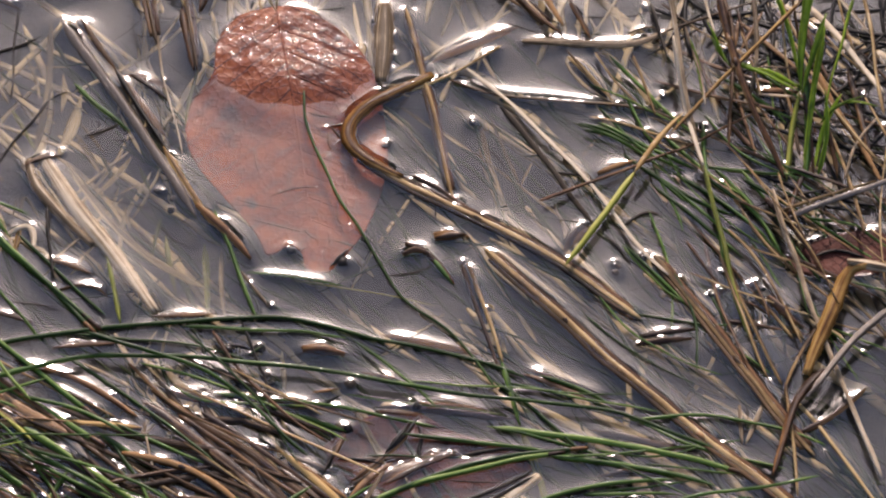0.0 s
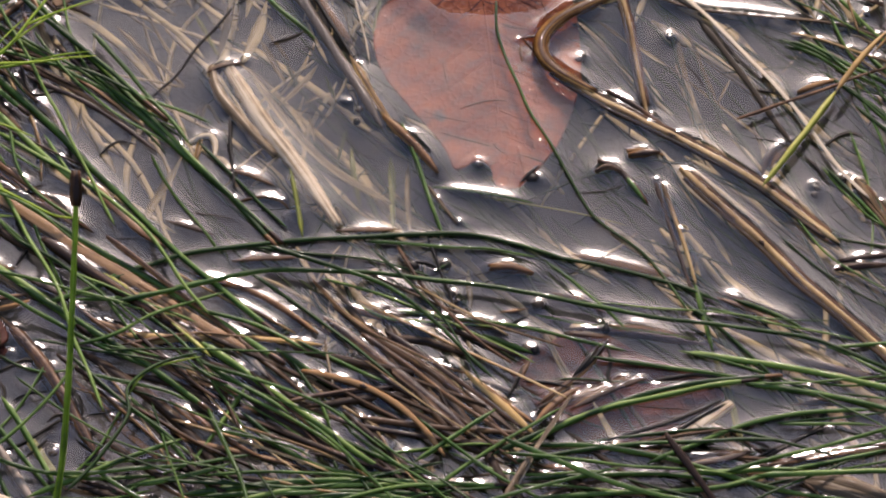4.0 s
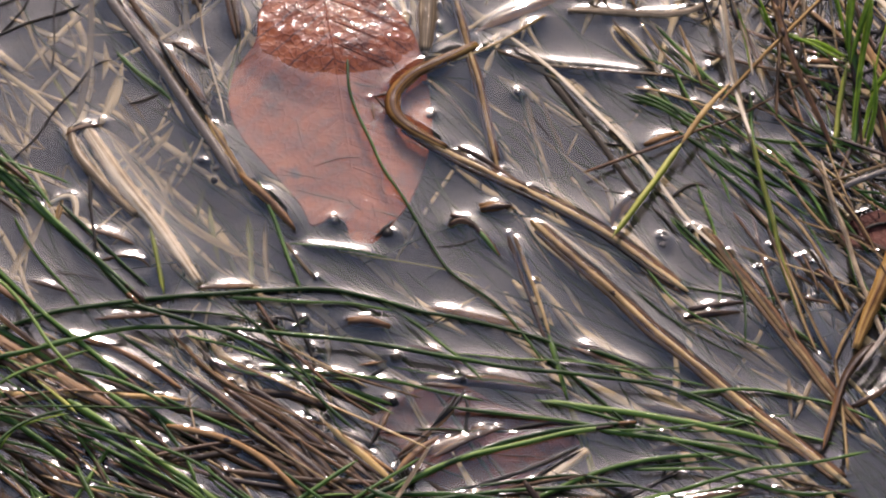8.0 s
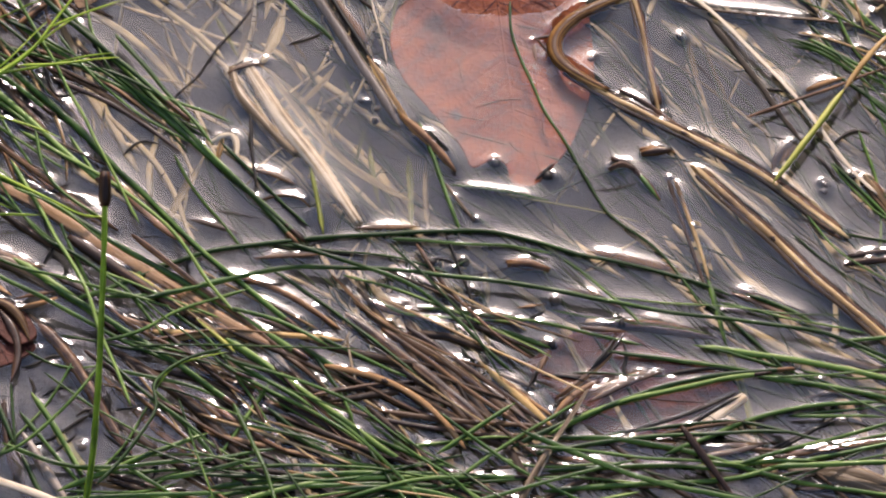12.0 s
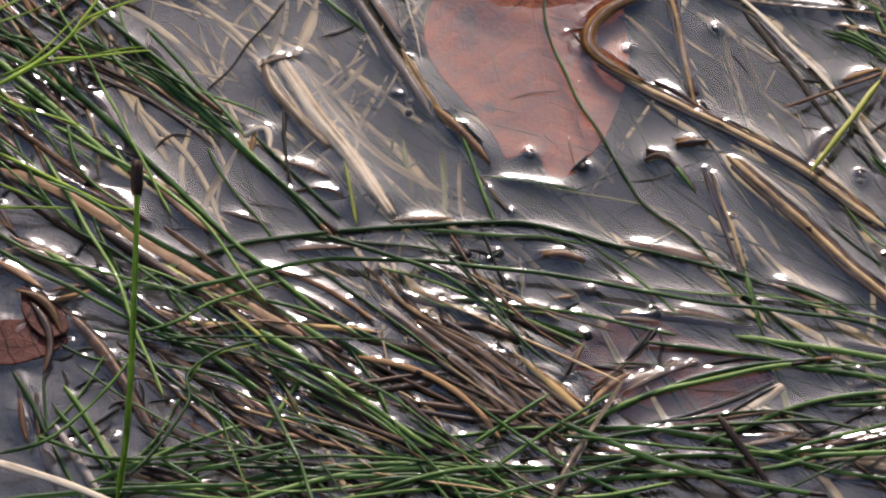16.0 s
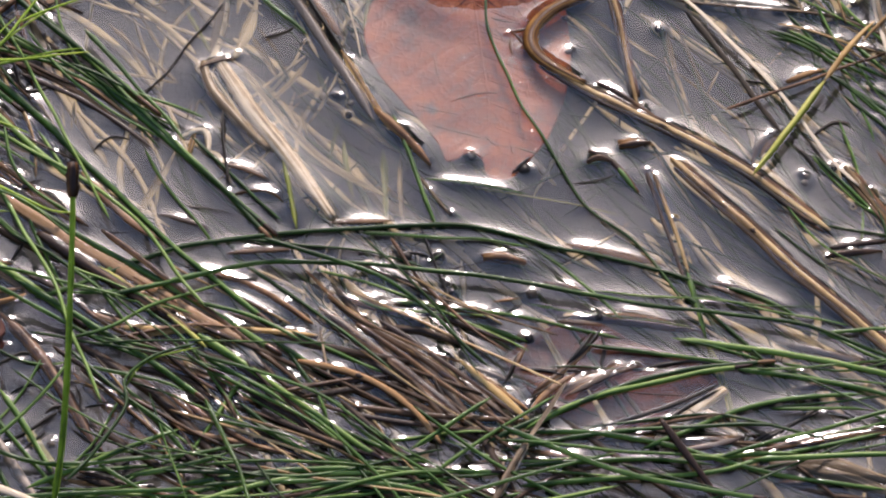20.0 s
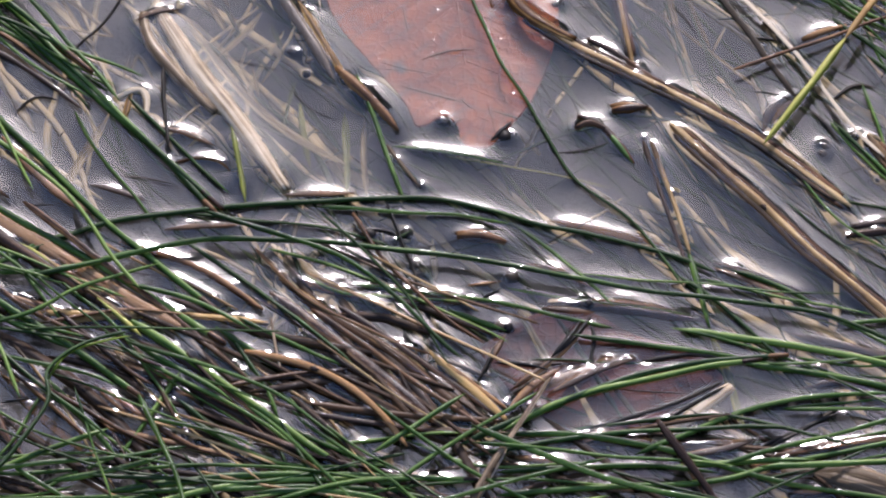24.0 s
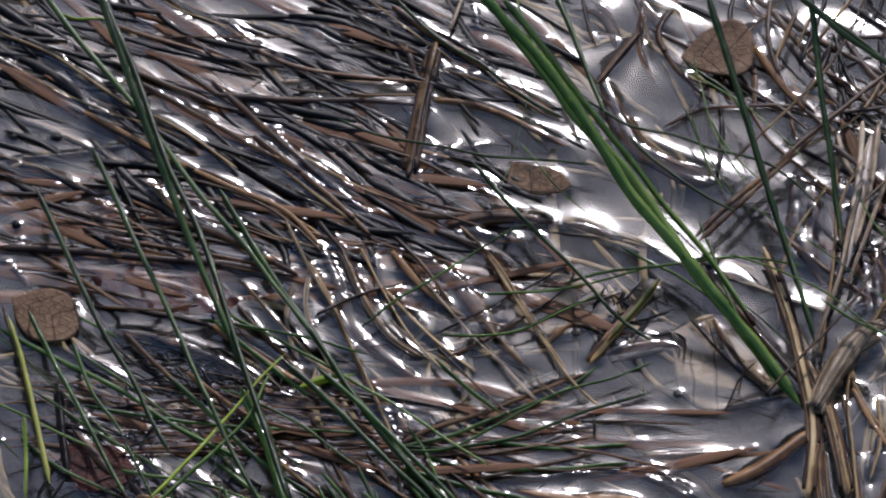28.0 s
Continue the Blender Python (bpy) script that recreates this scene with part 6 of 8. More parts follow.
stem("lush", 0.45, [(-123, 23.4, 4), (-116.6, 20.1, 4), (-109.7, 15.8, 4)])
stem("rush", 0.6, [(-96.8, -11.6, 0.9), (-86.5, -7.7, 0.9), (-74.2, -1.1, 0.9), (-61.7, 4, 0.9)])
stem("rush", 0.55, [(-87.8, -10, 0.9), (-76.8, -9.7, 0.9), (-65.7, -6.8, 0.9), (-56, -3.3, 0.9)])
stem("cane", 0.55, [(-80.8, -2.1, 1.5), (-74, -8, 1.5), (-66.9, -14.5, 1.5), (-61.3, -20.9, 1.5), (-53.6, -29.1, 1.5)])
stem("rush", 0.5, [(-99.1, 16.5, 0.9), (-95.2, 5.7, 0.9), (-90, -7.2, 0.9), (-87.8, -10.9, 0.9)])
stem("rush", 0.5, [(-84.1, -2.8, 0.9), (-78.1, -12.9, 0.9), (-72.3, -22, 0.9), (-67.4, -28.9, 0.9)])
stem("brown", 0.5, [(-75.7, -24.8, 1.5), (-65.4, -22.6, 1.5), (-55.8, -21.4, 1.5), (-43.4, -23.4, 1.5)])
stem("glossy", 1.2, [(-118.4, 7.7, 0.5), (-110.5, 2.6, 0.5), (-102, -0.5, 0.5)])
stem("glossy", 1, [(-100.9, -1.6, 0.5), (-93.5, -6.8, 0.5), (-87.2, -10, 0.5)])
stem("glossy", 1.2, [(-123, 1, 0.5), (-114.4, -5, 0.5), (-109.4, -9.3, 0.5)])
stem("glossy", 1.1, [(-82.4, -16.1, 0.5), (-76.5, -19.8, 0.5), (-66.1, -22.1, 0.5)])
stem("glossy", 1.3, [(-85.9, 29.2, 0.4), (-78.8, 18.8, 0.4), (-71.6, 10.8, 0.4), (-63.9, 5.2, 0.4)])
stem("thread", 0.5, [(-101.7, 23.7, 0.6), (-99.7, 26.3, 0.6), (-96.2, 26.8, 0.6)])
stem("thread", 0.7, [(-102.1, 0.8, 0.7), (-101, 6.3, 0.7), (-98.4, 7.9, 0.7)])
stem("thread", 0.4, [(-121.1, 20.9, 0.6), (-118.7, 24.6, 0.6), (-116.8, 27.2, 0.6)])
stem("sheath", 2.2, [(-120.3, 2.5, 0.4), (-114.8, 4.6, 0.4), (-107.6, -0.1, 0.4), (-98.3, -7.9, 0.4)])
stem("gold", 1.4, [(-116.5, -10.8, 2.5), (-111.2, -11.8, 2.5), (-106.2, -17.3, 2.5), (-104.1, -25.5, 2.5)])
stem("rotten", 1.2, [(-112.5, -14.1, 2), (-107.4, -22.3, 2), (-106.6, -31.2, 2), (-108.6, -38.3, 2)])
stem("rotten", 0.8, [(-108.6, -10.6, 1), (-103.1, -8.9, 1), (-97.9, -8.3, 1)])
stem("rush", 0.35, [(-105.9, -26.3, 0.8), (-98.2, -31.3, 0.8), (-91.3, -32.8, 0.8), (-84.2, -30.6, 0.8)])
stem("rush", 0.35, [(-92.5, -28.4, 0.8), (-95.3, -35.8, 0.8), (-100.5, -44.5, 0.8), (-107, -53.5, 0.8), (-112.3, -62, 0.8)])
stem("rush", 0.4, [(-74.6, -43.3, 0.9), (-79.8, -55.4, 0.9), (-86.3, -64, 0.9), (-92.1, -72.8, 0.9)])
stem("rush", 0.6, [(-45.3, -37.6, 0.9), (-50.7, -48.1, 0.9), (-56, -56.7, 0.9), (-58.7, -61.3, 0.9)])
stem("rush", 0.4, [(-85, -60.9, 0.9), (-72.9, -59.9, 0.9), (-59, -59.4, 0.9)])
stem("rush", 0.45, [(-80.1, -70.6, 0.9), (-68.7, -66, 0.9), (-58.4, -60.3, 0.9)])
stem("rush", 0.45, [(-96.1, -74.4, 0.9), (-78, -71.8, 0.9), (-64.7, -63.8, 0.9), (-58.4, -60, 0.9)])
stem("rush", 0.75, [(-73.6, -39.5, 1), (-66.3, -49.6, 1), (-58.4, -60.7, 1)])
stem("rush", 0.75, [(-58, -60.2, 1), (-51.1, -71.2, 1), (-44.1, -79.8, 1)])
stem("rush", 0.6, [(-106.2, -45.3, 0.9), (-98.7, -56.8, 0.9), (-91.6, -67.3, 0.9), (-87.1, -72.9, 0.9)])
stem("rush", 0.6, [(-105.7, -58.1, 0.9), (-101, -68.9, 0.9), (-96, -77.5, 0.9)])
stem("rush", 0.5, [(-108.3, -37, 0.9), (-107.5, -46.2, 0.9), (-106.6, -56.7, 0.9)])
stem("thread", 0.4, [(-106, -32.1, 0.5), (-102.3, -31.8, 0.5), (-98.4, -27.5, 0.5), (-94.4, -29.5, 0.5)])
stem("thread", 0.4, [(-103.9, -35, 0.5), (-101.7, -38.6, 0.5), (-103.6, -41.4, 0.5)])
stem("thread", 0.4, [(-100.9, -41.1, 0.5), (-98, -38.3, 0.5), (-91.8, -38.4, 0.5)])
stem("thread", 0.5, [(-105.8, -56.7, 0.5), (-98.8, -53.9, 0.5), (-92.2, -48.8, 0.5), (-87.9, -46.2, 0.5)])
stem("thread", 0.5, [(-92.5, -47.2, 0.5), (-90.3, -44.4, 0.5), (-86.6, -45.5, 0.5)])
stem("thread", 0.4, [(-85.1, -38.9, 0.5), (-82.8, -42.8, 0.5), (-84.4, -47, 0.5)])
stem("thread", 0.4, [(-83, -46, 0.5), (-77.1, -44.7, 0.5)])
stem("thread", 0.4, [(-85.6, -52.9, 0.5), (-79.7, -58.6, 0.5), (-75.3, -62.4, 0.5)])
stem("thread", 0.35, [(-74.4, -64.2, 0.5), (-71.2, -62.2, 0.5), (-74.3, -68.7, 0.5)])
stem("glossy", 0.9, [(-87.3, -67.7, 0.4), (-82.2, -68.8, 0.4), (-77.8, -69.9, 0.4)])
stem("glossy", 0.9, [(-75.3, -25.8, 0.6), (-68.1, -29, 0.6), (-58.4, -34.5, 0.6), (-50.8, -38.5, 0.6)])
stem("glossy", 0.8, [(-58.6, -37.9, 0.5), (-52.5, -43.7, 0.5)])
stem("glossy", 0.8, [(-63.8, -41, 0.5), (-56.6, -48.9, 0.5)])
stem("glossy", 0.7, [(-65.3, -46.3, 0.5), (-59.2, -54.1, 0.5)])
stem("glossy", 1.6, [(-58.4, -35.8, 0.5), (-53.6, -37.3, 0.5), (-48.1, -39.4, 0.5)])
stem("rush", 0.95, [(-57.8, -23, 1.1), (-47.4, -31.5, 1.1), (-37.8, -40.6, 1.1), (-29.6, -47.7, 1.1), (-21.5, -55.7, 1.1), (-11.4, -64.2, 1.1)])
stem("rush", 0.85, [(-38.6, -25.9, 1), (-29.6, -33.6, 1), (-23.7, -38.6, 1)])
stem("rush", 0.5, [(-35.4, -27.7, 0.9), (-30.3, -37, 0.9), (-26.9, -45.9, 0.9), (-25.3, -51.9, 0.9)])
stem("pale", 0.4, [(-26.5, -23.7, 1.5), (-25.2, -32.3, 1.5), (-24.3, -38.1, 1.5)])
stem("rotten", 0.65, [(-37.1, -42.8, 1.5), (-26.9, -40.2, 1.5), (-17.6, -38.4, 1.5)])
stem("gold", 0.7, [(-45.4, -26, 0.8), (-36.5, -34.2, 0.8), (-30, -41.7, 0.8)])
stem("rotten", 0.75, [(-24.9, -47.3, 0.9), (-16, -50.4, 0.9), (-5.2, -52.4, 0.9), (5.6, -54.5, 0.9), (16.5, -55.7, 0.9)])
stem("glossy", 0.9, [(-6.7, -36.7, 0.5), (-1, -44.3, 0.5), (7.3, -52.6, 0.5)])
stem("rotten", 0.75, [(-60.1, -53.1, 1), (-48.6, -56.9, 1), (-37.7, -59.7, 1), (-32.3, -61.9, 1)])
stem("rush", 0.85, [(-60.6, -70.3, 1), (-43.1, -67.4, 1), (-30.9, -66, 1), (-16.1, -66.1, 1), (-2.6, -66.9, 1), (17.5, -67.9, 1)])
stem("rush", 0.6, [(-60.5, -73.3, 0.9), (-51.1, -71.4, 0.9), (-41.7, -69.5, 0.9)])
stem("rush", 0.6, [(-33, -74.7, 0.9), (-25.6, -72.2, 0.9), (-18.8, -71.1, 0.9)])
stem("rush", 0.6, [(-25.5, -52.9, 0.9), (-13.4, -59.2, 0.9), (-1.9, -64.9, 0.9)])
stem("rush", 0.6, [(-46, -45.2, 0.9), (-37.7, -54.4, 0.9), (-29.6, -61.5, 0.9), (-20.8, -65.4, 0.9)])
stem("rush", 0.6, [(-2.7, -72.3, 0.9), (5.3, -76.7, 0.9), (10.6, -80.7, 0.9)])
stem("rush", 0.5, [(-25.5, -58.1, 0.9), (-23.5, -63.3, 0.9), (-22.6, -65.1, 0.9)])
stem("rush", 0.6, [(-43.2, -51.4, 1.2), (-32.3, -59.6, 1.2), (-21.5, -63.6, 1.2), (-2.6, -64.3, 1.2)])
stem("rush", 0.5, [(-24.2, -77.1, 1), (-21.5, -73.7, 1), (-21.3, -72, 1)])
# the grassy bank
stem("pale", 1.5, [(72.6, 102.8, 1.2), (79.3, 103, 1.2), (84.8, 101.2, 1.2), (91.1, 101.6, 1.2), (98.4, 99.3, 1.2), (104.4, 101.3, 1.2), (111.3, 105.6, 1.2)])
stem("straw", 0.8, [(110.3, 102.3, 4), (119.4, 106.1, 4), (134, 112, 4)])
stem("pale", 0.85, [(110.9, 116.3, 14), (111.4, 105.9, 12), (112.5, 93.5, 10), (113.1, 79.3, 8), (114.5, 67.2, 6), (116.2, 54.3, 4), (117.5, 51.2, 2)])
stem("cane", 0.7, [(116.6, 54.3, 5), (117.8, 44.4, 4.1), (119, 36.5, 3.2), (120.5, 25.7, 2.4), (121.7, 13.2, 1.5), (124.7, -1.1, 0.6)])
stem("pale", 0.5, [(114.7, 99.8, 8), (117.7, 83.2, 8), (118.3, 72.2, 8)])
stem("pale", 0.5, [(120.1, 107.6, 12), (122.4, 92.9, 12)])
stem("brown", 1.1, [(123.8, 106.6, 14), (125.5, 91.6, 11.6), (128.3, 77.7, 9.2), (130.7, 69.9, 6.8), (134.5, 60.1, 4.4), (137.2, 51.4, 2)])
stem("gold", 0.65, [(145.4, 102.8, 14), (135.9, 92.8, 12), (128, 84.9, 10), (120.2, 77.1, 8), (108.5, 63.5, 6)])
stem("pale", 0.8, [(133, 108.2, 12), (132.9, 91.1, 9.7), (131.7, 81.3, 7.3), (130.4, 77.9, 5)])
stem("pale", 0.5, [(132.5, 87.1, 6), (144.2, 86.7, 6)])
stem("pale", 0.9, [(132.5, 78.8, 4), (142.2, 78, 4)])
stem("lush", 1.4, [(147.7, 105.3, 24), (146.1, 96.8, 20.2), (144.1, 88.3, 16.5), (142.9, 79.8, 12.8), (143.1, 74.4, 9)])
stem("lush", 1, [(150.3, 91.8, 20), (147.4, 84.4, 16.3), (145.1, 79.8, 12.7), (143.3, 73.8, 9)])
stem("lush", 0.6, [(126.3, 84.9, 9), (133.7, 81.7, 9), (143.2, 75.4, 9)])
stem("lush", 0.5, [(137.6, 82.3, 9), (143.5, 76.1, 9)])
stem("lush", 0.9, [(121.1, 94.6, 10), (123.1, 88.1, 10), (125.3, 83.4, 10)])
stem("cane", 0.8, [(143, 76.3, 8), (140.3, 66, 4.2), (138, 52.2, 0.5)])
stem("brown", 0.7, [(144.1, 75.9, 8), (145, 63.9, 4.2), (145.1, 51.9, 0.5)])
stem("lush", 0.5, [(159.4, 104.4, 14), (154.7, 88.8, 11.3), (150.9, 77.4, 8.7), (148.5, 67, 6)])
stem("lush", 0.45, [(148, 65.1, 6), (151.3, 71.2, 6.7), (156.5, 72.9, 7.3), (162.8, 70, 8)])
stem("pale", 1.2, [(146.7, 106.5, 9), (153.9, 95.1, 9), (158.9, 84.8, 9), (164.5, 73.6, 9)])
stem("straw", 1.1, [(162, 110.1, 9), (163.4, 94.7, 9), (163.1, 80.7, 9), (163.6, 65.7, 9)])
stem("pale", 0.8, [(155.2, 110.3, 8), (163.5, 94.7, 8)])
stem("brown", 0.9, [(148.1, 85, 6), (152.1, 71.1, 4.7), (157.3, 62.3, 3.3), (162, 48.6, 2)])
stem("gold", 0.8, [(148.5, 67.6, 6), (150.5, 59.9, 4), (150.8, 50.4, 2)])
stem("pale", 0.5, [(152.2, 47.3, 5), (157, 60.8, 5), (162.9, 69.2, 5)])
stem("silver", 0.9, [(136.1, 34.7, 5), (143.6, 38.7, 5), (152.6, 42.4, 5), (167.6, 48.7, 5)])
stem("pale", 0.9, [(133.7, 45, 5), (135.2, 32.9, 4.5), (138, 21.8, 4), (139.8, 9, 3.5), (142.5, -1.9, 3), (147.2, -21.8, 2.5), (153.4, -47.2, 2)])
stem("amber", 2, [(155, 15.4, 8), (151.5, 18.5, 6.8), (148.9, 13.4, 5.6), (144.9, 2.4, 4.4), (141.3, -4.8, 3.2), (137.3, -14.7, 2)])
stem("sheath", 1.6, [(150.2, 17.5, 8), (155.9, 16.5, 8), (162.7, 14, 8)])
stem("thread", 0.5, [(142.1, 24.8, 1), (148.7, 27.8, 1), (156.3, 24.5, 1)])
stem("silver", 1, [(162.2, 5.9, 5), (152.9, -2.5, 5), (146.6, -10.2, 5), (137.1, -23.6, 5)])
stem("rotten", 0.8, [(121.8, 3.3, 0.6), (127.6, 5.3, 0.6)])
stem("gold", 0.6, [(126.1, 116.1, 3), (128.1, 101.7, 3), (126, 81.5, 3), (123.7, 61.8, 3)])
stem("rotten", 0.8, [(156.6, 88.5, 3), (159.1, 66.5, 3), (160.1, 52.7, 3)])
stem("rotten", 0.7, [(136, 108.6, 4), (129, 94.6, 4)])
stem("thread", 0.6, [(106.8, 115.6, 2), (108.3, 105.3, 2), (109.9, 95.1, 2)])
stem("brown", 0.8, [(85.7, 117.5, 0.8), (88.5, 109.2, 0.8), (90.4, 103, 0.8)])
stem("straw", 0.7, [(101.1, 95.4, 2), (103.4, 85.2, 2), (105.6, 74.2, 2)])
stem("straw", 0.6, [(90.8, 97.2, 1.5), (96.1, 86, 1.5), (101.5, 77.8, 1.5)])
stem("pale", 0.6, [(100.1, 104.5, 1), (104.8, 107.4, 1), (107.7, 106.7, 1)])
# the mat at the back
stem("sedge", 1, [(-238.4, 310.1, 10), (-231.8, 291.7, 10), (-223.9, 272.4, 10), (-215.6, 248.7, 10), (-209.8, 232.5, 10), (-201.5, 214.3, 10), (-193.9, 194.2, 10), (-188.2, 176.6, 10), (-183.9, 163.5, 10), (-178.3, 146.5, 10), (-171, 125.5, 10), (-164.3, 105.4, 10)])
stem("sedge", 0.85, [(-254.1, 306.4, 9), (-243.9, 289.9, 9), (-232.1, 273.2, 9), (-220.6, 256.8, 9), (-210.8, 240.6, 9), (-205, 231, 9), (-196.5, 217.9, 9), (-186.5, 204.6, 9), (-175.5, 187.1, 9), (-164.3, 169.8, 9)])
stem("sedge", 0.9, [(-171.7, 162.3, 6), (-161.5, 151.3, 6), (-148, 134.8, 6), (-138, 122.6, 6), (-127.4, 111, 6)])
stem("sedge", 0.85, [(-233.2, 243.6, 8), (-225.9, 227, 8), (-216.2, 204.4, 8), (-208, 186.7, 8), (-199.7, 167.1, 8), (-194.4, 154.2, 8), (-188.5, 141.6, 8), (-181.5, 124.9, 8), (-172.3, 107, 8)])
stem("sedge", 0.85, [(-246.5, 226, 7), (-236.7, 204.6, 7), (-228, 184.6, 7), (-219.7, 167.2, 7), (-210.1, 150.2, 7), (-204.8, 137.6, 7), (-197.7, 124.1, 7)])
stem("reed", 1.6, [(-126.5, 280.1, 40), (-120.6, 273.2, 36.2), (-112, 261.1, 32.4), (-103.6, 251.5, 28.6), (-96.9, 241.9, 24.8), (-87, 232.6, 21), (-78.8, 223.3, 17.2), (-68.8, 207.3, 13.4), (-59, 193.8, 9.6), (-49.3, 180.5, 5.8), (-35.7, 160, 2)])
stem("rush", 1, [(-120.9, 287.7, 30), (-109.7, 273.2, 26.1), (-99.4, 258.8, 22.3), (-87.6, 242.5, 18.4), (-79.3, 233, 14.6), (-71, 221.5, 10.7), (-59.6, 207.9, 6.9), (-45.6, 184.7, 3)])
stem("sedge", 0.9, [(-107.4, 310.6, 12), (-101.6, 294.7, 12), (-95.7, 275.5, 12), (-89.7, 257.8, 12)])
stem("sedge", 1.1, [(-63, 291.3, 30), (-58.5, 277.3, 26.5), (-53.9, 262.3, 23), (-49.5, 247.5, 19.5), (-45.9, 235.2, 16), (-41.5, 220.8, 12.5), (-38.1, 211.1, 9), (-31.2, 186, 5.5), (-29.1, 178.8, 2)])
stem("sedge", 1, [(-33.9, 294.8, 28), (-31.6, 277.4, 23.2), (-29.4, 259.1, 18.4), (-26.6, 243.4, 13.6), (-24.7, 230.2, 8.8), (-22.3, 213.8, 4)])
stem("sedge", 0.75, [(-38.5, 300.4, 22), (-23, 285.2, 22), (-10.1, 270.5, 22)])
stem("sedge", 0.6, [(-153.9, 310.9, 8), (-142.2, 296.4, 8), (-126.7, 282.4, 8), (-114.7, 270.8, 8), (-100.5, 260.1, 8)])
stem("rush", 0.7, [(-126.3, 242.9, 7), (-114.9, 225.9, 7), (-104.7, 212.6, 7), (-93, 197.3, 7), (-83, 182.2, 7), (-72.6, 172.7, 7)])
stem("wisp", 0.45, [(-102.1, 274.3, 6), (-92.2, 268, 6), (-82.3, 260.1, 6), (-69.4, 257, 6), (-59.7, 251.6, 6), (-45.4, 247.5, 6), (-37.3, 239.6, 6), (-29, 230.3, 6)])
stem("wisp", 0.45, [(-166, 261.7, 5), (-151.9, 254.7, 5), (-135.6, 250.6, 5), (-116.3, 246.7, 5), (-91.8, 244.9, 5)])
stem("wisp", 0.45, [(-98.4, 196.3, 5), (-85.5, 202, 5), (-67.2, 206.2, 5), (-51.9, 209.1, 5), (-32.5, 206.6, 5)])
stem("wisp", 0.4, [(-151.7, 177.8, 4), (-143.4, 189.3, 4), (-128.9, 202.3, 4), (-114.5, 217.7, 4), (-107.6, 220.8, 4)])
stem("wisp", 0.4, [(-131, 177.1, 3), (-111.9, 178.4, 3), (-97.1, 187.9, 3), (-87.5, 195.5, 3)])
stem("thread", 0.35, [(-132.3, 179.1, 1), (-118.9, 190.2, 1), (-105.7, 200.9, 1), (-96.5, 208.5, 1)])
stem("wisp", 0.4, [(-120.9, 193.6, 3), (-105.3, 195.4, 3), (-90.1, 199.4, 3), (-74.2, 207.3, 3)])
stem("cane", 0.8, [(-85, 176.3, 3), (-77.3, 191, 3), (-72.1, 202, 3)])
stem("gold", 0.9, [(-63.3, 216.1, 5), (-54.2, 230.7, 5), (-43.7, 244, 5), (-34.7, 257.3, 5), (-27, 267.1, 5), (-17.8, 279.5, 5), (-10.8, 288.2, 5)])
stem("film", 2, [(-185.8, 264.2, -0.6), (-179.3, 255, -0.6), (-170.2, 243.5, -0.6), (-161.5, 234.5, -0.6), (-151.5, 225.2, -0.6)])
stem("film", 1.6, [(-203.4, 310.1, -0.6), (-196.7, 300.4, -0.6), (-189.5, 294.5, -0.6), (-181.2, 292.4, -0.6), (-177.6, 285.7, -0.6)])
stem("film", 1.2, [(-235.9, 310.3, -0.6), (-226.9, 306.6, -0.6), (-218.1, 302, -0.6), (-209.3, 299.4, -0.6)])
stem("film", 1.1, [(-228.5, 289.7, -0.6), (-221, 283.4, -0.6), (-215.3, 276.3, -0.6), (-206.2, 270.1, -0.6)])
stem("film", 2.4, [(-152.2, 214.1, -0.6), (-140.8, 212.3, -0.6), (-130.9, 206, -0.6), (-122.3, 195.1, -0.6), (-114.9, 181.6, -0.6)])
stem("film", 2.2, [(-159.4, 189.4, -0.6), (-151.9, 178.2, -0.6), (-141.8, 167.6, -0.6), (-133.4, 161, -0.6)])
stem("film", 1.7, [(-141, 153.5, -0.6), (-137.7, 144, -0.6), (-134.7, 138.8, -0.6)])
stem("film", 2, [(-199, 192.3, -0.6), (-189.5, 183.1, -0.6), (-180.9, 174.6, -0.6), (-172.6, 168.4, -0.6), (-165.4, 160.4, -0.6)])
stem("film", 2.2, [(-84.2, 323.8, -0.6), (-76.7, 310.3, -0.6), (-69.6, 305.2, -0.6)])
stem("film", 1.7, [(-97.6, 321.5, -0.6), (-91.6, 315.2, -0.6), (-88.2, 306.4, -0.6)])
stem("film", 1.7, [(-65.1, 291.1, -0.6), (-59.4, 284.1, -0.6), (-54.7, 278.9, -0.6)])
stem("film", 2.2, [(-53.5, 325.8, -0.6), (-48.8, 313, -0.6)])
stem("film", 4.6, [(-92.5, 286.7, -0.9), (-87.8, 273.5, -0.9), (-80.6, 257.1, -0.9), (-69.1, 250.1, -0.9), (-58.8, 248.2, -0.9)])
stem("film", 3.8, [(-36.2, 246.1, -0.9), (-35.4, 228.7, -0.9), (-33.5, 217.4, -0.9), (-28.3, 208.1, -0.9)])
stem("film", 3, [(-16.3, 212.4, -0.9), (-14.4, 192.4, -0.9)])
stem("film", 2.2, [(-100.2, 226, -0.6), (-89.9, 223.7, -0.6), (-85.8, 219.8, -0.6)])
stem("film", 1.2, [(-234.6, 228.3, -0.6), (-217.4, 223.7, -0.6)])
stem("film", 1.6, [(-235.6, 213.9, -0.6), (-230.1, 200.4, -0.6)])
stem("film", 1.2, [(-255.7, 206.8, -0.6), (-249.3, 200.7, -0.6), (-243.9, 192.4, -0.6)])
stem("film", 1.5, [(-234.2, 177.8, -0.6), (-228.1, 168.1, -0.6), (-219.7, 163, -0.6), (-209.9, 155.4, -0.6)])
stem("film", 1.3, [(-196.8, 157.5, -0.6), (-187.1, 147.5, -0.6)])
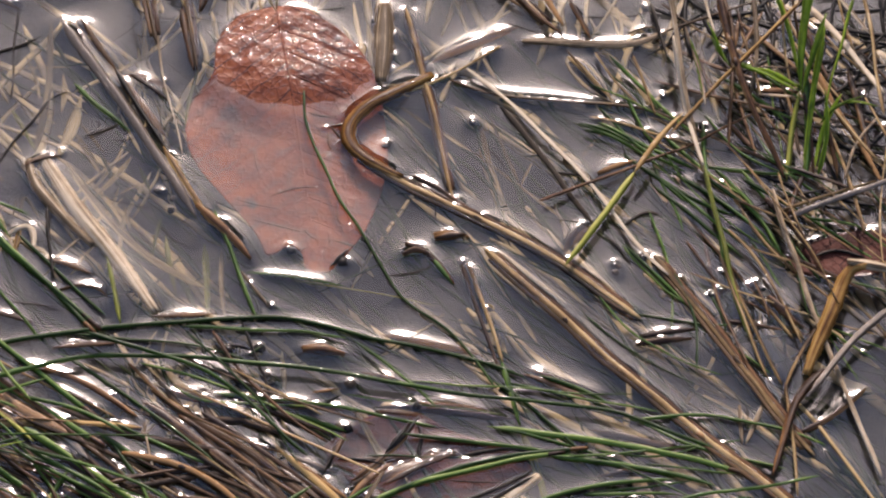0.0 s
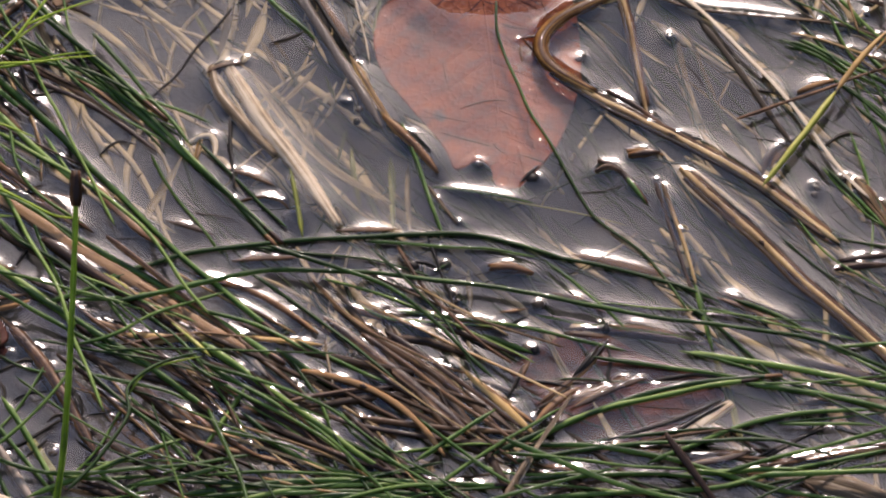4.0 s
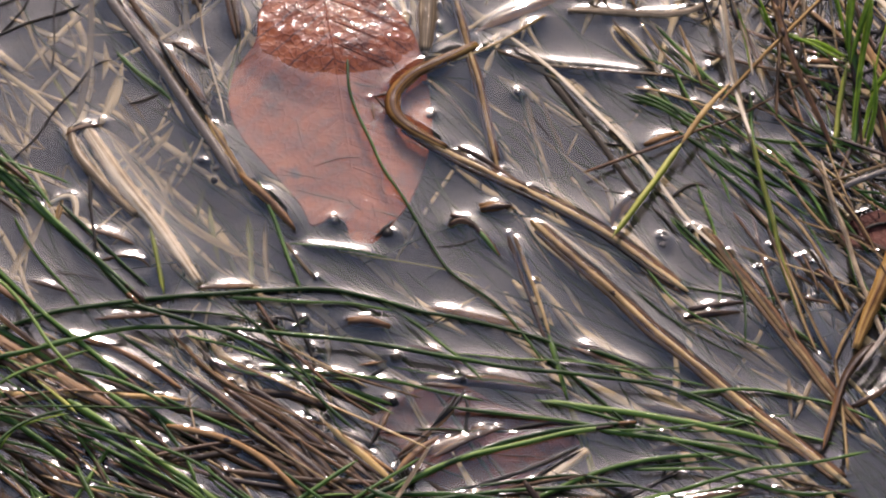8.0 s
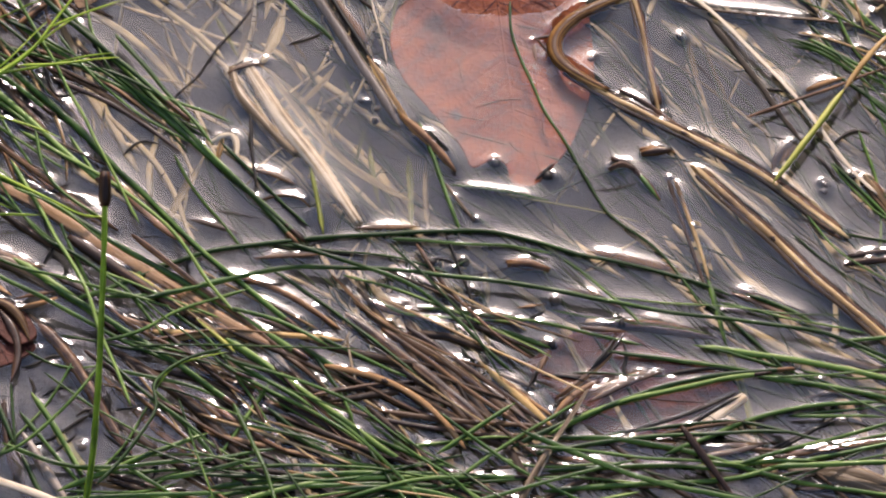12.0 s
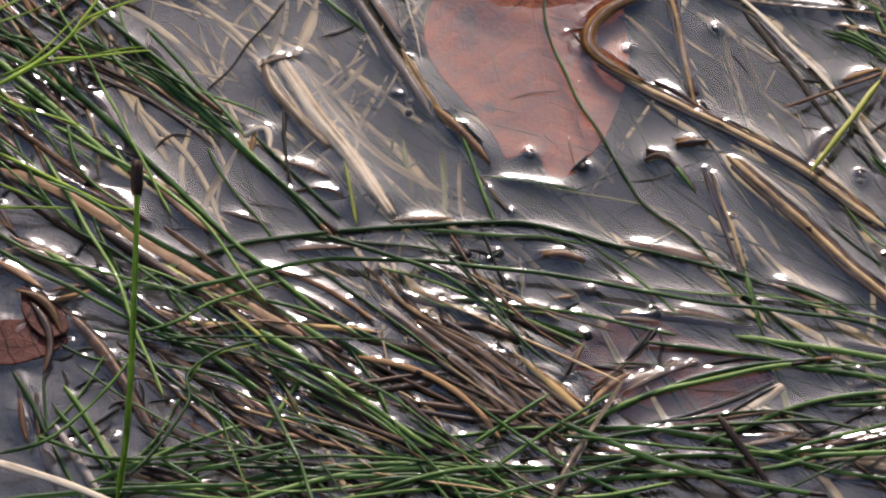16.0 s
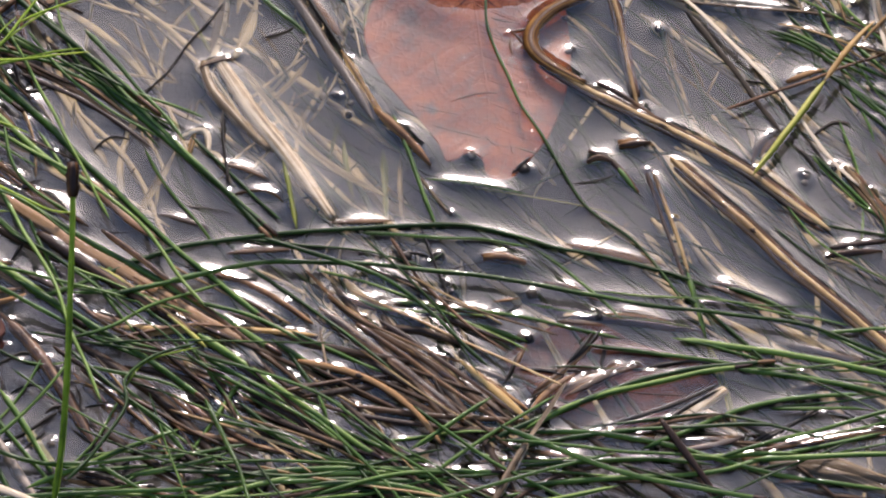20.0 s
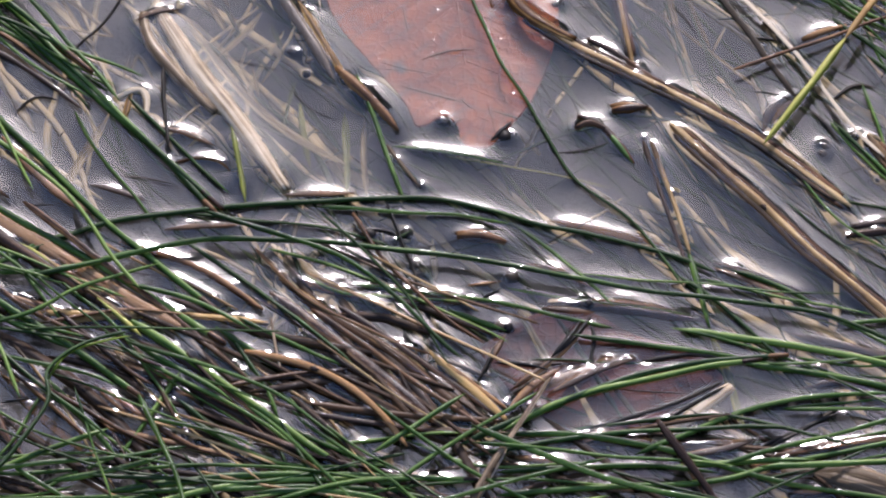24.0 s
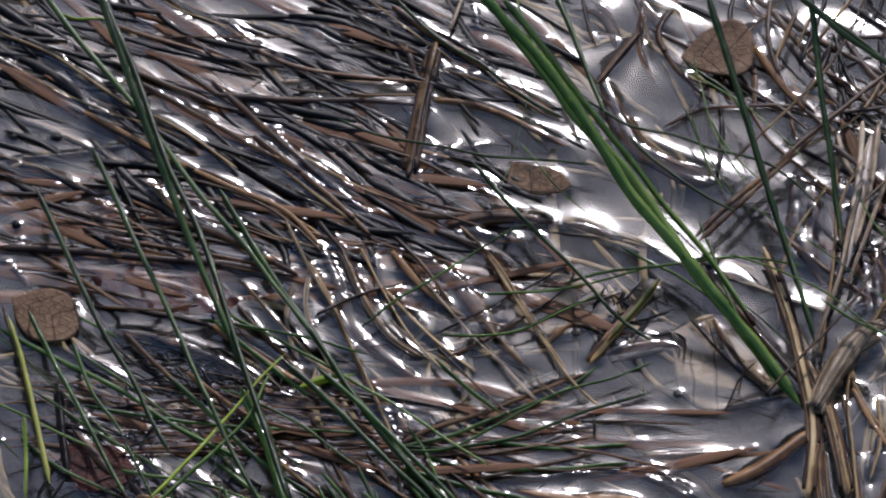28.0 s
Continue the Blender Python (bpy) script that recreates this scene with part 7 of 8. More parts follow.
stem("film", 1.1, [(-207.2, 131.2, -0.6), (-190.8, 115.2, -0.6)])
stem("film", 0.9, [(-193.1, 127, -0.6), (-182.3, 116.2, -0.6)])
stem("film", 1.5, [(-189.2, 236.1, -0.6), (-180.3, 232.5, -0.6), (-175.1, 228.1, -0.6), (-166.1, 215.8, -0.6), (-161.8, 202.3, -0.6), (-157.7, 194.8, -0.6)])
stem("film", 1.2, [(-203.3, 232.7, -0.6), (-199.8, 224.7, -0.6), (-201.3, 220.7, -0.6)])
stem("film", 1.2, [(-196.3, 221.9, -0.6), (-189.3, 214.3, -0.6)])
stem("film", 1.3, [(-121.3, 136.7, -0.6), (-110.9, 140.1, -0.6)])
stem("film", 1.4, [(-139.7, 131.6, -0.6), (-128.3, 130.6, -0.6), (-120, 129.8, -0.6)])
stem("film", 1.6, [(-105.2, 144.6, -0.6), (-85, 146.8, -0.6)])
stem("film", 1.6, [(-109, 122.1, -0.6), (-86.6, 121.9, -0.6)])
stem("film", 1.4, [(-130.2, 283.5, -0.6), (-122.2, 285.1, -0.6), (-105.7, 279.2, -0.6)])
stem("film", 3, [(-138.6, 288.4, -0.9), (-130.3, 285.1, -0.9), (-122.3, 286.6, -0.9)])
stem("film", 2.2, [(-141.9, 247.1, -0.6), (-137.6, 253.2, -0.6), (-133, 256.5, -0.6)])
stem("film", 2.2, [(-131.8, 318.1, -0.6), (-128.5, 305.7, -0.6), (-128.4, 299.5, -0.6)])
stem("brown", 0.9, [(-223.9, 278.4, 0.9), (-207.7, 266.4, 0.9), (-192, 255.1, 0.9), (-172.3, 241.3, 0.9)])
stem("rotten", 1, [(-220, 290.4, 0.8), (-205.8, 278.8, 0.8), (-189.8, 264.9, 0.8), (-176.4, 250.7, 0.8)])
stem("rotten", 0.8, [(-218.2, 300.3, 0.9), (-200.5, 291.1, 0.9), (-188.1, 283.8, 0.9)])
stem("rotten", 0.8, [(-235, 303.7, 0.8), (-217.5, 296.7, 0.8), (-196.2, 288.4, 0.8)])
stem("brown", 1, [(-202.9, 279.4, 0.8), (-186.1, 260.3, 0.8), (-169.2, 241.5, 0.8)])
stem("gold", 0.7, [(-180.1, 244.2, 1), (-165.8, 230.3, 1), (-153, 218.8, 1)])
stem("brown", 0.9, [(-177.9, 237.4, 0.8), (-168.3, 223.4, 0.8), (-157.2, 207.4, 0.8)])
stem("straw", 0.9, [(-177.3, 223.5, 1.2), (-168, 202.4, 1.2), (-158.6, 184.9, 1.2), (-155, 175.3, 1.2)])
stem("straw", 0.9, [(-158.9, 184.5, 1.5), (-153.6, 171.5, 1.5), (-147, 156.5, 1.5), (-138.8, 135, 1.5)])
stem("rotten", 0.8, [(-258.8, 231.1, 0.8), (-248.3, 230.4, 0.8), (-241.9, 232.3, 0.8)])
stem("rotten", 0.8, [(-248.5, 229.2, 0.8), (-233.1, 222.9, 0.8), (-216.8, 219, 0.8), (-200.6, 215.1, 0.8), (-183.6, 210.8, 0.8)])
stem("rotten", 0.7, [(-232.4, 215.1, 0.8), (-216, 212.1, 0.8), (-191.9, 207.5, 0.8), (-171.9, 202.2, 0.8)])
stem("rotten", 0.7, [(-229.4, 186.6, 0.8), (-213, 185.5, 0.8), (-205.2, 185.4, 0.8), (-197.1, 189.6, 0.8)])
stem("rotten", 0.7, [(-241.1, 220.7, 0.8), (-216.7, 217.8, 0.8), (-203.4, 219.6, 0.8)])
stem("gold", 1, [(-216.9, 236.7, 1.2), (-208.1, 225.9, 1.2), (-203.5, 220.3, 1.2)])
stem("pale", 0.9, [(-183.6, 281.1, 0.6), (-167.2, 281.8, 0.6), (-147, 281.4, 0.6)])
stem("straw", 0.7, [(-180.5, 277.2, 1), (-160.2, 275.6, 1), (-140.9, 276.4, 1), (-125.3, 271.7, 1)])
stem("straw", 2, [(-140.6, 298.7, 1.2), (-142.4, 278.5, 1.2), (-143.2, 264, 1.2), (-144.3, 241.5, 1.2)])
stem("rotten", 1, [(-149.8, 299.3, 1), (-144.7, 283.5, 1), (-142.3, 278.3, 1)])
stem("pale", 0.8, [(-137.1, 303.6, 2), (-134.6, 318.7, 2)])
stem("brown", 1.2, [(-154.4, 313.7, 1.5), (-142.9, 302.7, 1.5), (-129, 290.9, 1.5), (-123, 285.8, 1.5)])
stem("pale", 1, [(-17.8, 243.8, 3), (-21.2, 220.6, 3), (-22.5, 206.9, 3), (-26.6, 188.9, 3), (-29.6, 174.4, 3)])
stem("pale", 1.4, [(-13.6, 268.7, 3), (-15.4, 241.5, 3), (-19.3, 217.2, 3)])
stem("pale", 1.1, [(-18, 268.5, 3), (-18.4, 248.4, 3), (-20.2, 232.1, 3)])
stem("pale", 0.9, [(-9.3, 252.3, 3), (-15.1, 225.4, 3), (-20.8, 201.4, 3)])
stem("pale", 1.2, [(-43.4, 210.4, 2), (-37.5, 193.9, 2), (-30.1, 174.3, 2)])
stem("pale", 0.8, [(-57.2, 207.4, 1.5), (-43.8, 200.8, 1.5), (-25.9, 192.2, 1.5)])
stem("rotten", 0.8, [(-73.8, 265.4, 1.5), (-63.8, 274.3, 1.5), (-54.2, 274.7, 1.5), (-38.4, 276.5, 1.5), (-31.9, 273.2, 1.5), (-27.7, 265, 1.5)])
stem("rotten", 1, [(-27.9, 272.3, 2), (-9.7, 276.5, 2)])
stem("brown", 1.4, [(-49.5, 300.4, 1.5), (-41.8, 284.8, 1.5), (-34.3, 274.3, 1.5)])
stem("gold", 0.8, [(-37.4, 314.2, 5), (-43.6, 290.5, 5)])
stem("rush", 0.75, [(-250.8, 173.4, 4), (-244.9, 169.2, 4), (-228.2, 159, 4), (-211.6, 148.9, 4), (-199.8, 138.7, 4), (-186.9, 130.8, 4), (-178.1, 125.5, 4)])
stem("rush", 0.75, [(-243, 179.4, 5), (-232.5, 157.8, 5), (-222.6, 138.8, 5), (-212.5, 118.1, 5), (-207.2, 108.3, 5)])
stem("rush", 0.75, [(-202.4, 155.9, 5), (-187.8, 140.4, 5), (-175.8, 126.1, 5), (-157.2, 111.2, 5)])
stem("lush", 0.6, [(-201.4, 107.2, 7), (-193.2, 121.2, 7), (-184.5, 138.5, 7), (-175.6, 156.1, 7), (-171.1, 163.9, 7)])
stem("cane", 0.8, [(-247.9, 175.9, 6), (-241.8, 158.5, 6), (-236.2, 139.3, 6), (-228.6, 113, 6)])
stem("rush", 0.75, [(-192.7, 179.3, 4), (-183.3, 169.8, 4), (-174.8, 161.4, 4), (-160.6, 148.2, 4)])
stem("rush", 0.6, [(-229.5, 167.8, 5), (-222.3, 149.5, 5), (-215, 139.1, 5), (-211.5, 132.5, 5)])
stem("lush", 0.7, [(-238.4, 136.1, 8), (-235.7, 120.3, 8), (-233.8, 104.1, 8)])
stem("thread", 1.3, [(-232.4, 156.4, 1), (-228.9, 138.2, 1), (-224.8, 119.8, 1)])
stem("rotten", 1.6, [(-225.9, 138.8, 0.6), (-219.6, 130.5, 0.6), (-212.3, 120.3, 0.6)])
stem("straw", 0.7, [(-250.5, 182.3, 4), (-243.7, 160.5, 4), (-237.7, 143.4, 4)])
stem("rush", 0.7, [(-131, 167.7, 3), (-121, 156.2, 3), (-111.3, 146.9, 3)])
stem("pale", 0.5, [(-144.6, 183.5, 2), (-132.7, 169.7, 2), (-114.5, 148.9, 2)])
stem("pale", 0.5, [(-120.4, 179.1, 2), (-111, 164.2, 2), (-101.9, 153.3, 2)])
stem("brown", 0.8, [(-138.5, 136.2, 0.8), (-130.7, 142.9, 0.8), (-117.5, 148.9, 0.8), (-101.5, 159.3, 0.8), (-89.8, 166.3, 0.8)])
stem("rush", 0.6, [(-140.6, 134.6, 1.2), (-124.5, 140.7, 1.2), (-110, 149.9, 1.2), (-95.5, 159.2, 1.2), (-86.8, 168.2, 1.2)])
stem("rotten", 0.8, [(-139.1, 134.2, 0.6), (-124, 133.9, 0.6), (-109.1, 136, 0.6), (-85.5, 143.1, 0.6)])
stem("rotten", 0.8, [(-135.4, 124.9, 0.6), (-115.9, 125.8, 0.6), (-101.3, 130.7, 0.6), (-85.1, 136.7, 0.6)])
stem("thread", 0.6, [(-87.4, 151.1, 1), (-86.3, 141.6, 1)])
stem("film", 3.4, [(-129.9, 223.5, -0.9), (-122.5, 219.2, -0.9), (-109.9, 218.6, -0.9)])
stem("brown", 2.2, [(-130.5, 222.7, 0.8), (-121.4, 226.6, 0.8), (-111.3, 228.7, 0.8)])
stem("rotten", 1.6, [(-145.2, 229.3, 0.6), (-135.5, 226.2, 0.6), (-123.1, 229.1, 0.6)])
# wet blades and films in the front mat
stem("film", 1.7, [(35.7, -54.7, -0.5), (47.9, -57.2, -0.5), (58.8, -58.8, -0.5), (74.6, -57.2, -0.5)])
stem("film", 2.0, [(72.8, -64.1, -0.5), (86.0, -61.3, -0.5), (99.9, -57.2, -0.5), (112.9, -56.8, -0.5)])
stem("film", 1.6, [(28.5, -44.0, -0.5), (37.6, -38.4, -0.5), (49.5, -33.7, -0.5)])
stem("film", 1.5, [(29.9, -19.3, -0.5), (45.2, -20.7, -0.5), (54.8, -22.7, -0.5), (65.1, -24.7, -0.5)])
stem("film", 1.5, [(67.3, -8.1, -0.5), (77.6, -12.9, -0.5), (89.7, -19.4, -0.5)])
stem("film", 1.3, [(82.3, -28.3, -0.5), (95.9, -32.5, -0.5), (109.4, -36.9, -0.5)])
stem("film", 1.2, [(91.1, -43.6, -0.5), (98.1, -41.9, -0.5), (103.5, -43.8, -0.5)])
stem("thread", 0.6, [(38.4, -54.7, 0.1), (49.5, -50.6, 0.1), (60.0, -46.0, 0.1), (68.5, -41.3, 0.1)])
stem("thread", 0.5, [(50.4, -56.0, 0.1), (57.8, -50.4, 0.1), (69.1, -42.7, 0.1)])
stem("thread", 0.5, [(76.5, -59.6, 0.2), (85.0, -53.7, 0.2), (93.6, -47.2, 0.2)])
stem("rotten", 0.8, [(53.8, -52.9, 0.5), (59.9, -64.7, 0.5), (65.4, -76.8, 0.5)])
stem("gold", 1.2, [(6.6, -33.0, 0.6), (12.8, -40.2, 0.6), (18.1, -46.5, 0.6), (23.7, -53.1, 0.6)])
stem("shine", 1.3, [(6.5, -38.6, 0.5), (12.7, -45.7, 0.5), (19.3, -54.3, 0.5)])
stem("gold", 0.7, [(6.2, -53.7, 0.8), (15.2, -54.8, 0.8), (24.7, -55.5, 0.8)])
stem("sheath", 2.2, [(51.9, -59.3, -0.6), (60.5, -49.9, -0.6), (69.8, -42.2, -0.6)])
stem("sheath", 2.4, [(81.7, -64.4, 0.2), (92.3, -68.5, 0.2), (102.9, -73.4, 0.2), (110.8, -76.7, 0.2)])
stem("pale", 0.6, [(22.6, -58.9, 0.8), (19.0, -66.6, 0.8), (14.7, -76.8, 0.8)])
stem("silver", 1.2, [(8.8, -34.5, 0.3), (14.2, -37.8, 0.3), (19.7, -40.1, 0.3)])
stem("film", 1.2, [(21.9, -60.6, -0.4), (35.4, -62.9, -0.4), (46.2, -67.6, -0.4)])
stem("film", 1.2, [(32.5, -69.4, -0.4), (43.4, -69.3, -0.4), (51.5, -70.9, -0.4)])
stem("film", 1.4, [(79.9, -71.3, -0.4), (88.1, -70.9, -0.4), (97.4, -73.9, -0.4)])
stem("gold", 1.4, [(-25.2, -12.4, 0.7), (-13.6, -23.5, 0.7), (1.4, -35.5, 0.7), (16.0, -52.6, 0.7)])
stem("shine", 1.5, [(-27.3, -15.8, 0.6), (-17.7, -25.1, 0.6), (-1.5, -41.5, 0.6), (9.2, -54.1, 0.6)])
stem("film", 1.6, [(-18.2, -8.0, -0.5), (-10.7, -14.5, -0.5), (4.6, -16.3, -0.5), (23.9, -20.1, -0.5)])
stem("amber", 1.8, [(-74.6, -3.4, 0.4), (-64.8, -10.9, 0.4), (-55.0, -20.2, 0.4)])
stem("gold", 0.9, [(-72.9, -23.9, 0.8), (-59.2, -22.2, 0.8), (-42.6, -22.7, 0.8), (-27.4, -24.6, 0.8)])
stem("rotten", 0.8, [(-35.7, -40.8, 1), (-22.0, -39.4, 1), (-9.7, -37.4, 1)])
stem("gold", 0.9, [(-19.4, -46.7, 0.8), (-1.7, -50.1, 0.8), (22.9, -52.2, 0.8)])
stem("film", 1.5, [(-67.4, -29.0, -0.4), (-56.4, -35.5, -0.4), (-46.8, -39.3, -0.4)])
stem("film", 1.4, [(-50.9, -39.2, -0.4), (-44.0, -44.7, -0.4), (-38.6, -50.1, -0.4)])
stem("film", 1.3, [(-21.9, -28.6, -0.4), (-13.8, -34.2, -0.4), (-8.4, -40.5, -0.4)])
stem("film", 1.4, [(-7.0, -38.8, -0.4), (1.1, -46.0, -0.4), (9.3, -49.8, -0.4)])
stem("silver", 1.2, [(-57.8, -14.7, 0.3), (-46.7, -25.7, 0.3), (-39.9, -34.8, 0.3)])
stem("film", 1.4, [(-70.3, -19.1, -0.4), (-63.3, -26.4, -0.4)])
stem("shine", 1.5, [(-104.8, -15.2, 0.5), (-93.9, -29.7, 0.5), (-80.0, -58.0, 0.5)])
stem("film", 2.0, [(-114.4, -34.0, -0.5), (-109.6, -49.9, -0.5), (-103.1, -74.1, -0.5)])
stem("silver", 1.3, [(-105.4, -51.4, 0.3), (-99.5, -62.8, 0.3), (-92.3, -75.7, 0.3)])
stem("film", 1.5, [(-97.5, -25.3, -0.5), (-87.3, -44.9, -0.5), (-77.3, -60.7, -0.5)])
stem("film", 1.7, [(-121.2, -19.6, -0.5), (-112.7, -25.1, -0.5), (-101.7, -24.3, -0.5)])
stem("film", 1.3, [(-86.2, -34.4, -0.4), (-74.9, -48.6, -0.4), (-62.4, -60.9, -0.4)])
stem("gold", 0.9, [(-78.3, -21.1, 0.7), (-65.9, -21.6, 0.7), (-43.9, -22.6, 0.7)])
stem("film", 1.3, [(-61.6, -34.7, -0.4), (-49.1, -41.9, -0.4), (-39.6, -43.7, -0.4)])
# wet blades and films in the mat behind
stem("film", 1.8, [(-183.2, 260.2, -0.5), (-167.2, 241.6, -0.5), (-151.5, 223.4, -0.5)])
stem("film", 1.8, [(-191.3, 186.0, -0.5), (-179.3, 174.1, -0.5), (-165.7, 160.3, -0.5)])
stem("film", 1.5, [(-207.1, 131.1, -0.5), (-199.3, 121.8, -0.5), (-191.1, 111.2, -0.5)])
stem("film", 1.5, [(-194.1, 127.2, -0.5), (-185.4, 118.0, -0.5), (-175.7, 106.8, -0.5)])
stem("film", 2.2, [(-166.9, 215.1, -0.6), (-159.7, 198.2, -0.6), (-156.0, 184.9, -0.6), (-147.6, 172.5, -0.6), (-136.2, 164.0, -0.6)])
stem("film", 2.4, [(-149.9, 212.8, -0.6), (-138.0, 210.8, -0.6), (-126.2, 197.6, -0.6), (-114.1, 178.3, -0.6), (-106.7, 169.3, -0.6)])
stem("film", 1.8, [(-141.1, 242.3, -0.5), (-134.0, 254.3, -0.5), (-121.5, 258.2, -0.5)])
stem("film", 1.8, [(-129.5, 247.4, -0.5), (-121.3, 242.9, -0.5), (-116.1, 236.0, -0.5)])
stem("film", 2.6, [(-82.5, 261.9, -0.7), (-73.3, 250.3, -0.7), (-61.1, 241.7, -0.7), (-56.5, 246.0, -0.7)])
stem("film", 1.8, [(-34.5, 218.6, -0.5), (-29.6, 210.8, -0.5), (-27.5, 204.1, -0.5)])
stem("film", 1.5, [(-154.8, 112.2, -0.5), (-147.3, 111.2, -0.5), (-139.5, 107.9, -0.5)])
stem("film", 1.6, [(-146.0, 105.0, -0.5), (-135.9, 99.2, -0.5), (-125.6, 90.5, -0.5)])
stem("film", 1.6, [(-126.1, 118.7, -0.5), (-117.3, 109.2, -0.5), (-110.2, 103.2, -0.5)])
stem("film", 1.3, [(-136.9, 132.0, -0.4), (-126.1, 129.8, -0.4), (-111.0, 129.0, -0.4), (-93.1, 131.6, -0.4)])
stem("film", 1.3, [(-134.3, 138.0, -0.4), (-117.6, 137.2, -0.4), (-102.7, 140.9, -0.4), (-90.4, 147.9, -0.4)])
stem("film", 1.4, [(-108.4, 121.9, -0.4), (-98.5, 119.5, -0.4), (-89.6, 120.4, -0.4)])
stem("film", 1.3, [(-102.8, 116.2, -0.4), (-95.2, 114.8, -0.4), (-87.7, 112.9, -0.4)])
stem("film", 1.5, [(-88.8, 120.9, -0.5), (-79.1, 120.1, -0.5), (-69.3, 118.1, -0.5)])
stem("film", 1.6, [(-75.3, 136.0, -0.5), (-57.3, 137.4, -0.5), (-44.6, 139.1, -0.5)])
stem("film", 1.4, [(-78.1, 131.7, -0.5), (-65.9, 125.3, -0.5), (-58.4, 119.3, -0.5)])
stem("film", 1.6, [(-83.8, 171.4, -0.5), (-75.5, 175.3, -0.5), (-66.8, 178.2, -0.5)])
stem("film", 1.3, [(-21.3, 139.7, -0.5), (-13.8, 139.5, -0.5), (-7.8, 141.2, -0.5)])
stem("film", 1.3, [(-32.2, 95.4, -0.5), (-24.1, 94.4, -0.5), (-19.1, 87.7, -0.5)])
stem("film", 1.5, [(-43.8, 111.8, -0.5), (-33.7, 95.3, -0.5), (-20.8, 73.0, -0.5)])
stem("film", 2.6, [(-204.1, 96.5, -0.7), (-192.4, 98.3, -0.7), (-178.3, 91.1, -0.7), (-170.5, 79.6, -0.7)])
stem("film", 1.5, [(-210.3, 234.6, -0.5), (-201.2, 223.2, -0.5), (-190.2, 215.5, -0.5)])
stem("film", 1.3, [(-188.2, 235.7, -0.5), (-180.6, 231.2, -0.5)])
stem("film", 1.5, [(-147.2, 148.9, -0.5), (-140.7, 142.6, -0.5), (-134.5, 140.7, -0.5)])
stem("film", 1.8, [(-18.2, 221.4, -0.5), (-11.6, 196.7, -0.5), (-6.1, 187.9, -0.5)])
stem("film", 1.8, [(17.7, 213.3, -0.5), (23.9, 204.4, -0.5), (29.2, 195.6, -0.5)])
stem("gold", 0.9, [(-62.3, 213.2, 6), (-51.2, 229.6, 6), (-40.7, 245.0, 6), (-30.8, 259.4, 6)])
stem("gold", 1.0, [(-89.7, 168.6, 2), (-80.5, 185.0, 2), (-71.7, 201.8, 2)])
stem("pale", 0.9, [(3.2, 157.6, 8), (9.8, 188.4, 8), (17.4, 222.4, 8), (24.5, 253.9, 8)])
stem("pale", 0.8, [(8.1, 156.7, 9), (9.8, 187.3, 9), (14.0, 230.4, 9), (16.1, 257.3, 9)])
stem("silver", 1.8, [(-15.4, 265.1, 1.2), (-18.2, 238.0, 1.2), (-21.4, 209.2, 1.2)])
stem("brown", 2.4, [(-131.7, 222.6, 0.8), (-118.6, 226.4, 0.8), (-102.8, 225.0, 0.8)])
stem("brown", 1.2, [(-205.9, 114.0, 0.8), (-182.8, 108.1, 0.8), (-154.9, 96.5, 0.8), (-128.5, 79.1, 0.8)])
stem("shine", 1.2, [(-205.4, 109.6, 0.7), (-177.6, 100.0, 0.7), (-152.7, 86.9, 0.7)])
stem("brown", 1.1, [(-217.5, 221.4, 0.8), (-198.2, 217.8, 0.8), (-171.5, 200.9, 0.8)])
stem("gold", 0.8, [(-202.0, 240.3, 0.9), (-181.9, 229.2, 0.9), (-165.0, 215.8, 0.9)])
stem("brown", 1.1, [(-189.3, 257.2, 0.9), (-166.6, 234.3, 0.9), (-152.6, 217.3, 0.9)])
stem("gold", 0.8, [(-168.9, 206.5, 1), (-159.4, 186.4, 1), (-149.6, 160.3, 1)])
stem("rotten", 0.9, [(-213.6, 185.2, 0.7), (-192.9, 180.2, 0.7), (-171.4, 164.3, 0.7)])
stem("gold", 0.7, [(-186.3, 144.1, 1), (-166.4, 125.5, 1), (-146.7, 105.2, 1), (-133.5, 87.2, 1)])
stem("shine", 1.0, [(-134.4, 99.8, 0.6), (-124.7, 87.8, 0.6), (-119.4, 75.9, 0.6)])
stem("brown", 1.2, [(-115.7, 108.6, 0.6), (-106.6, 105.8, 0.6), (-102.3, 109.0, 0.6)])
# -- end of placed stems --

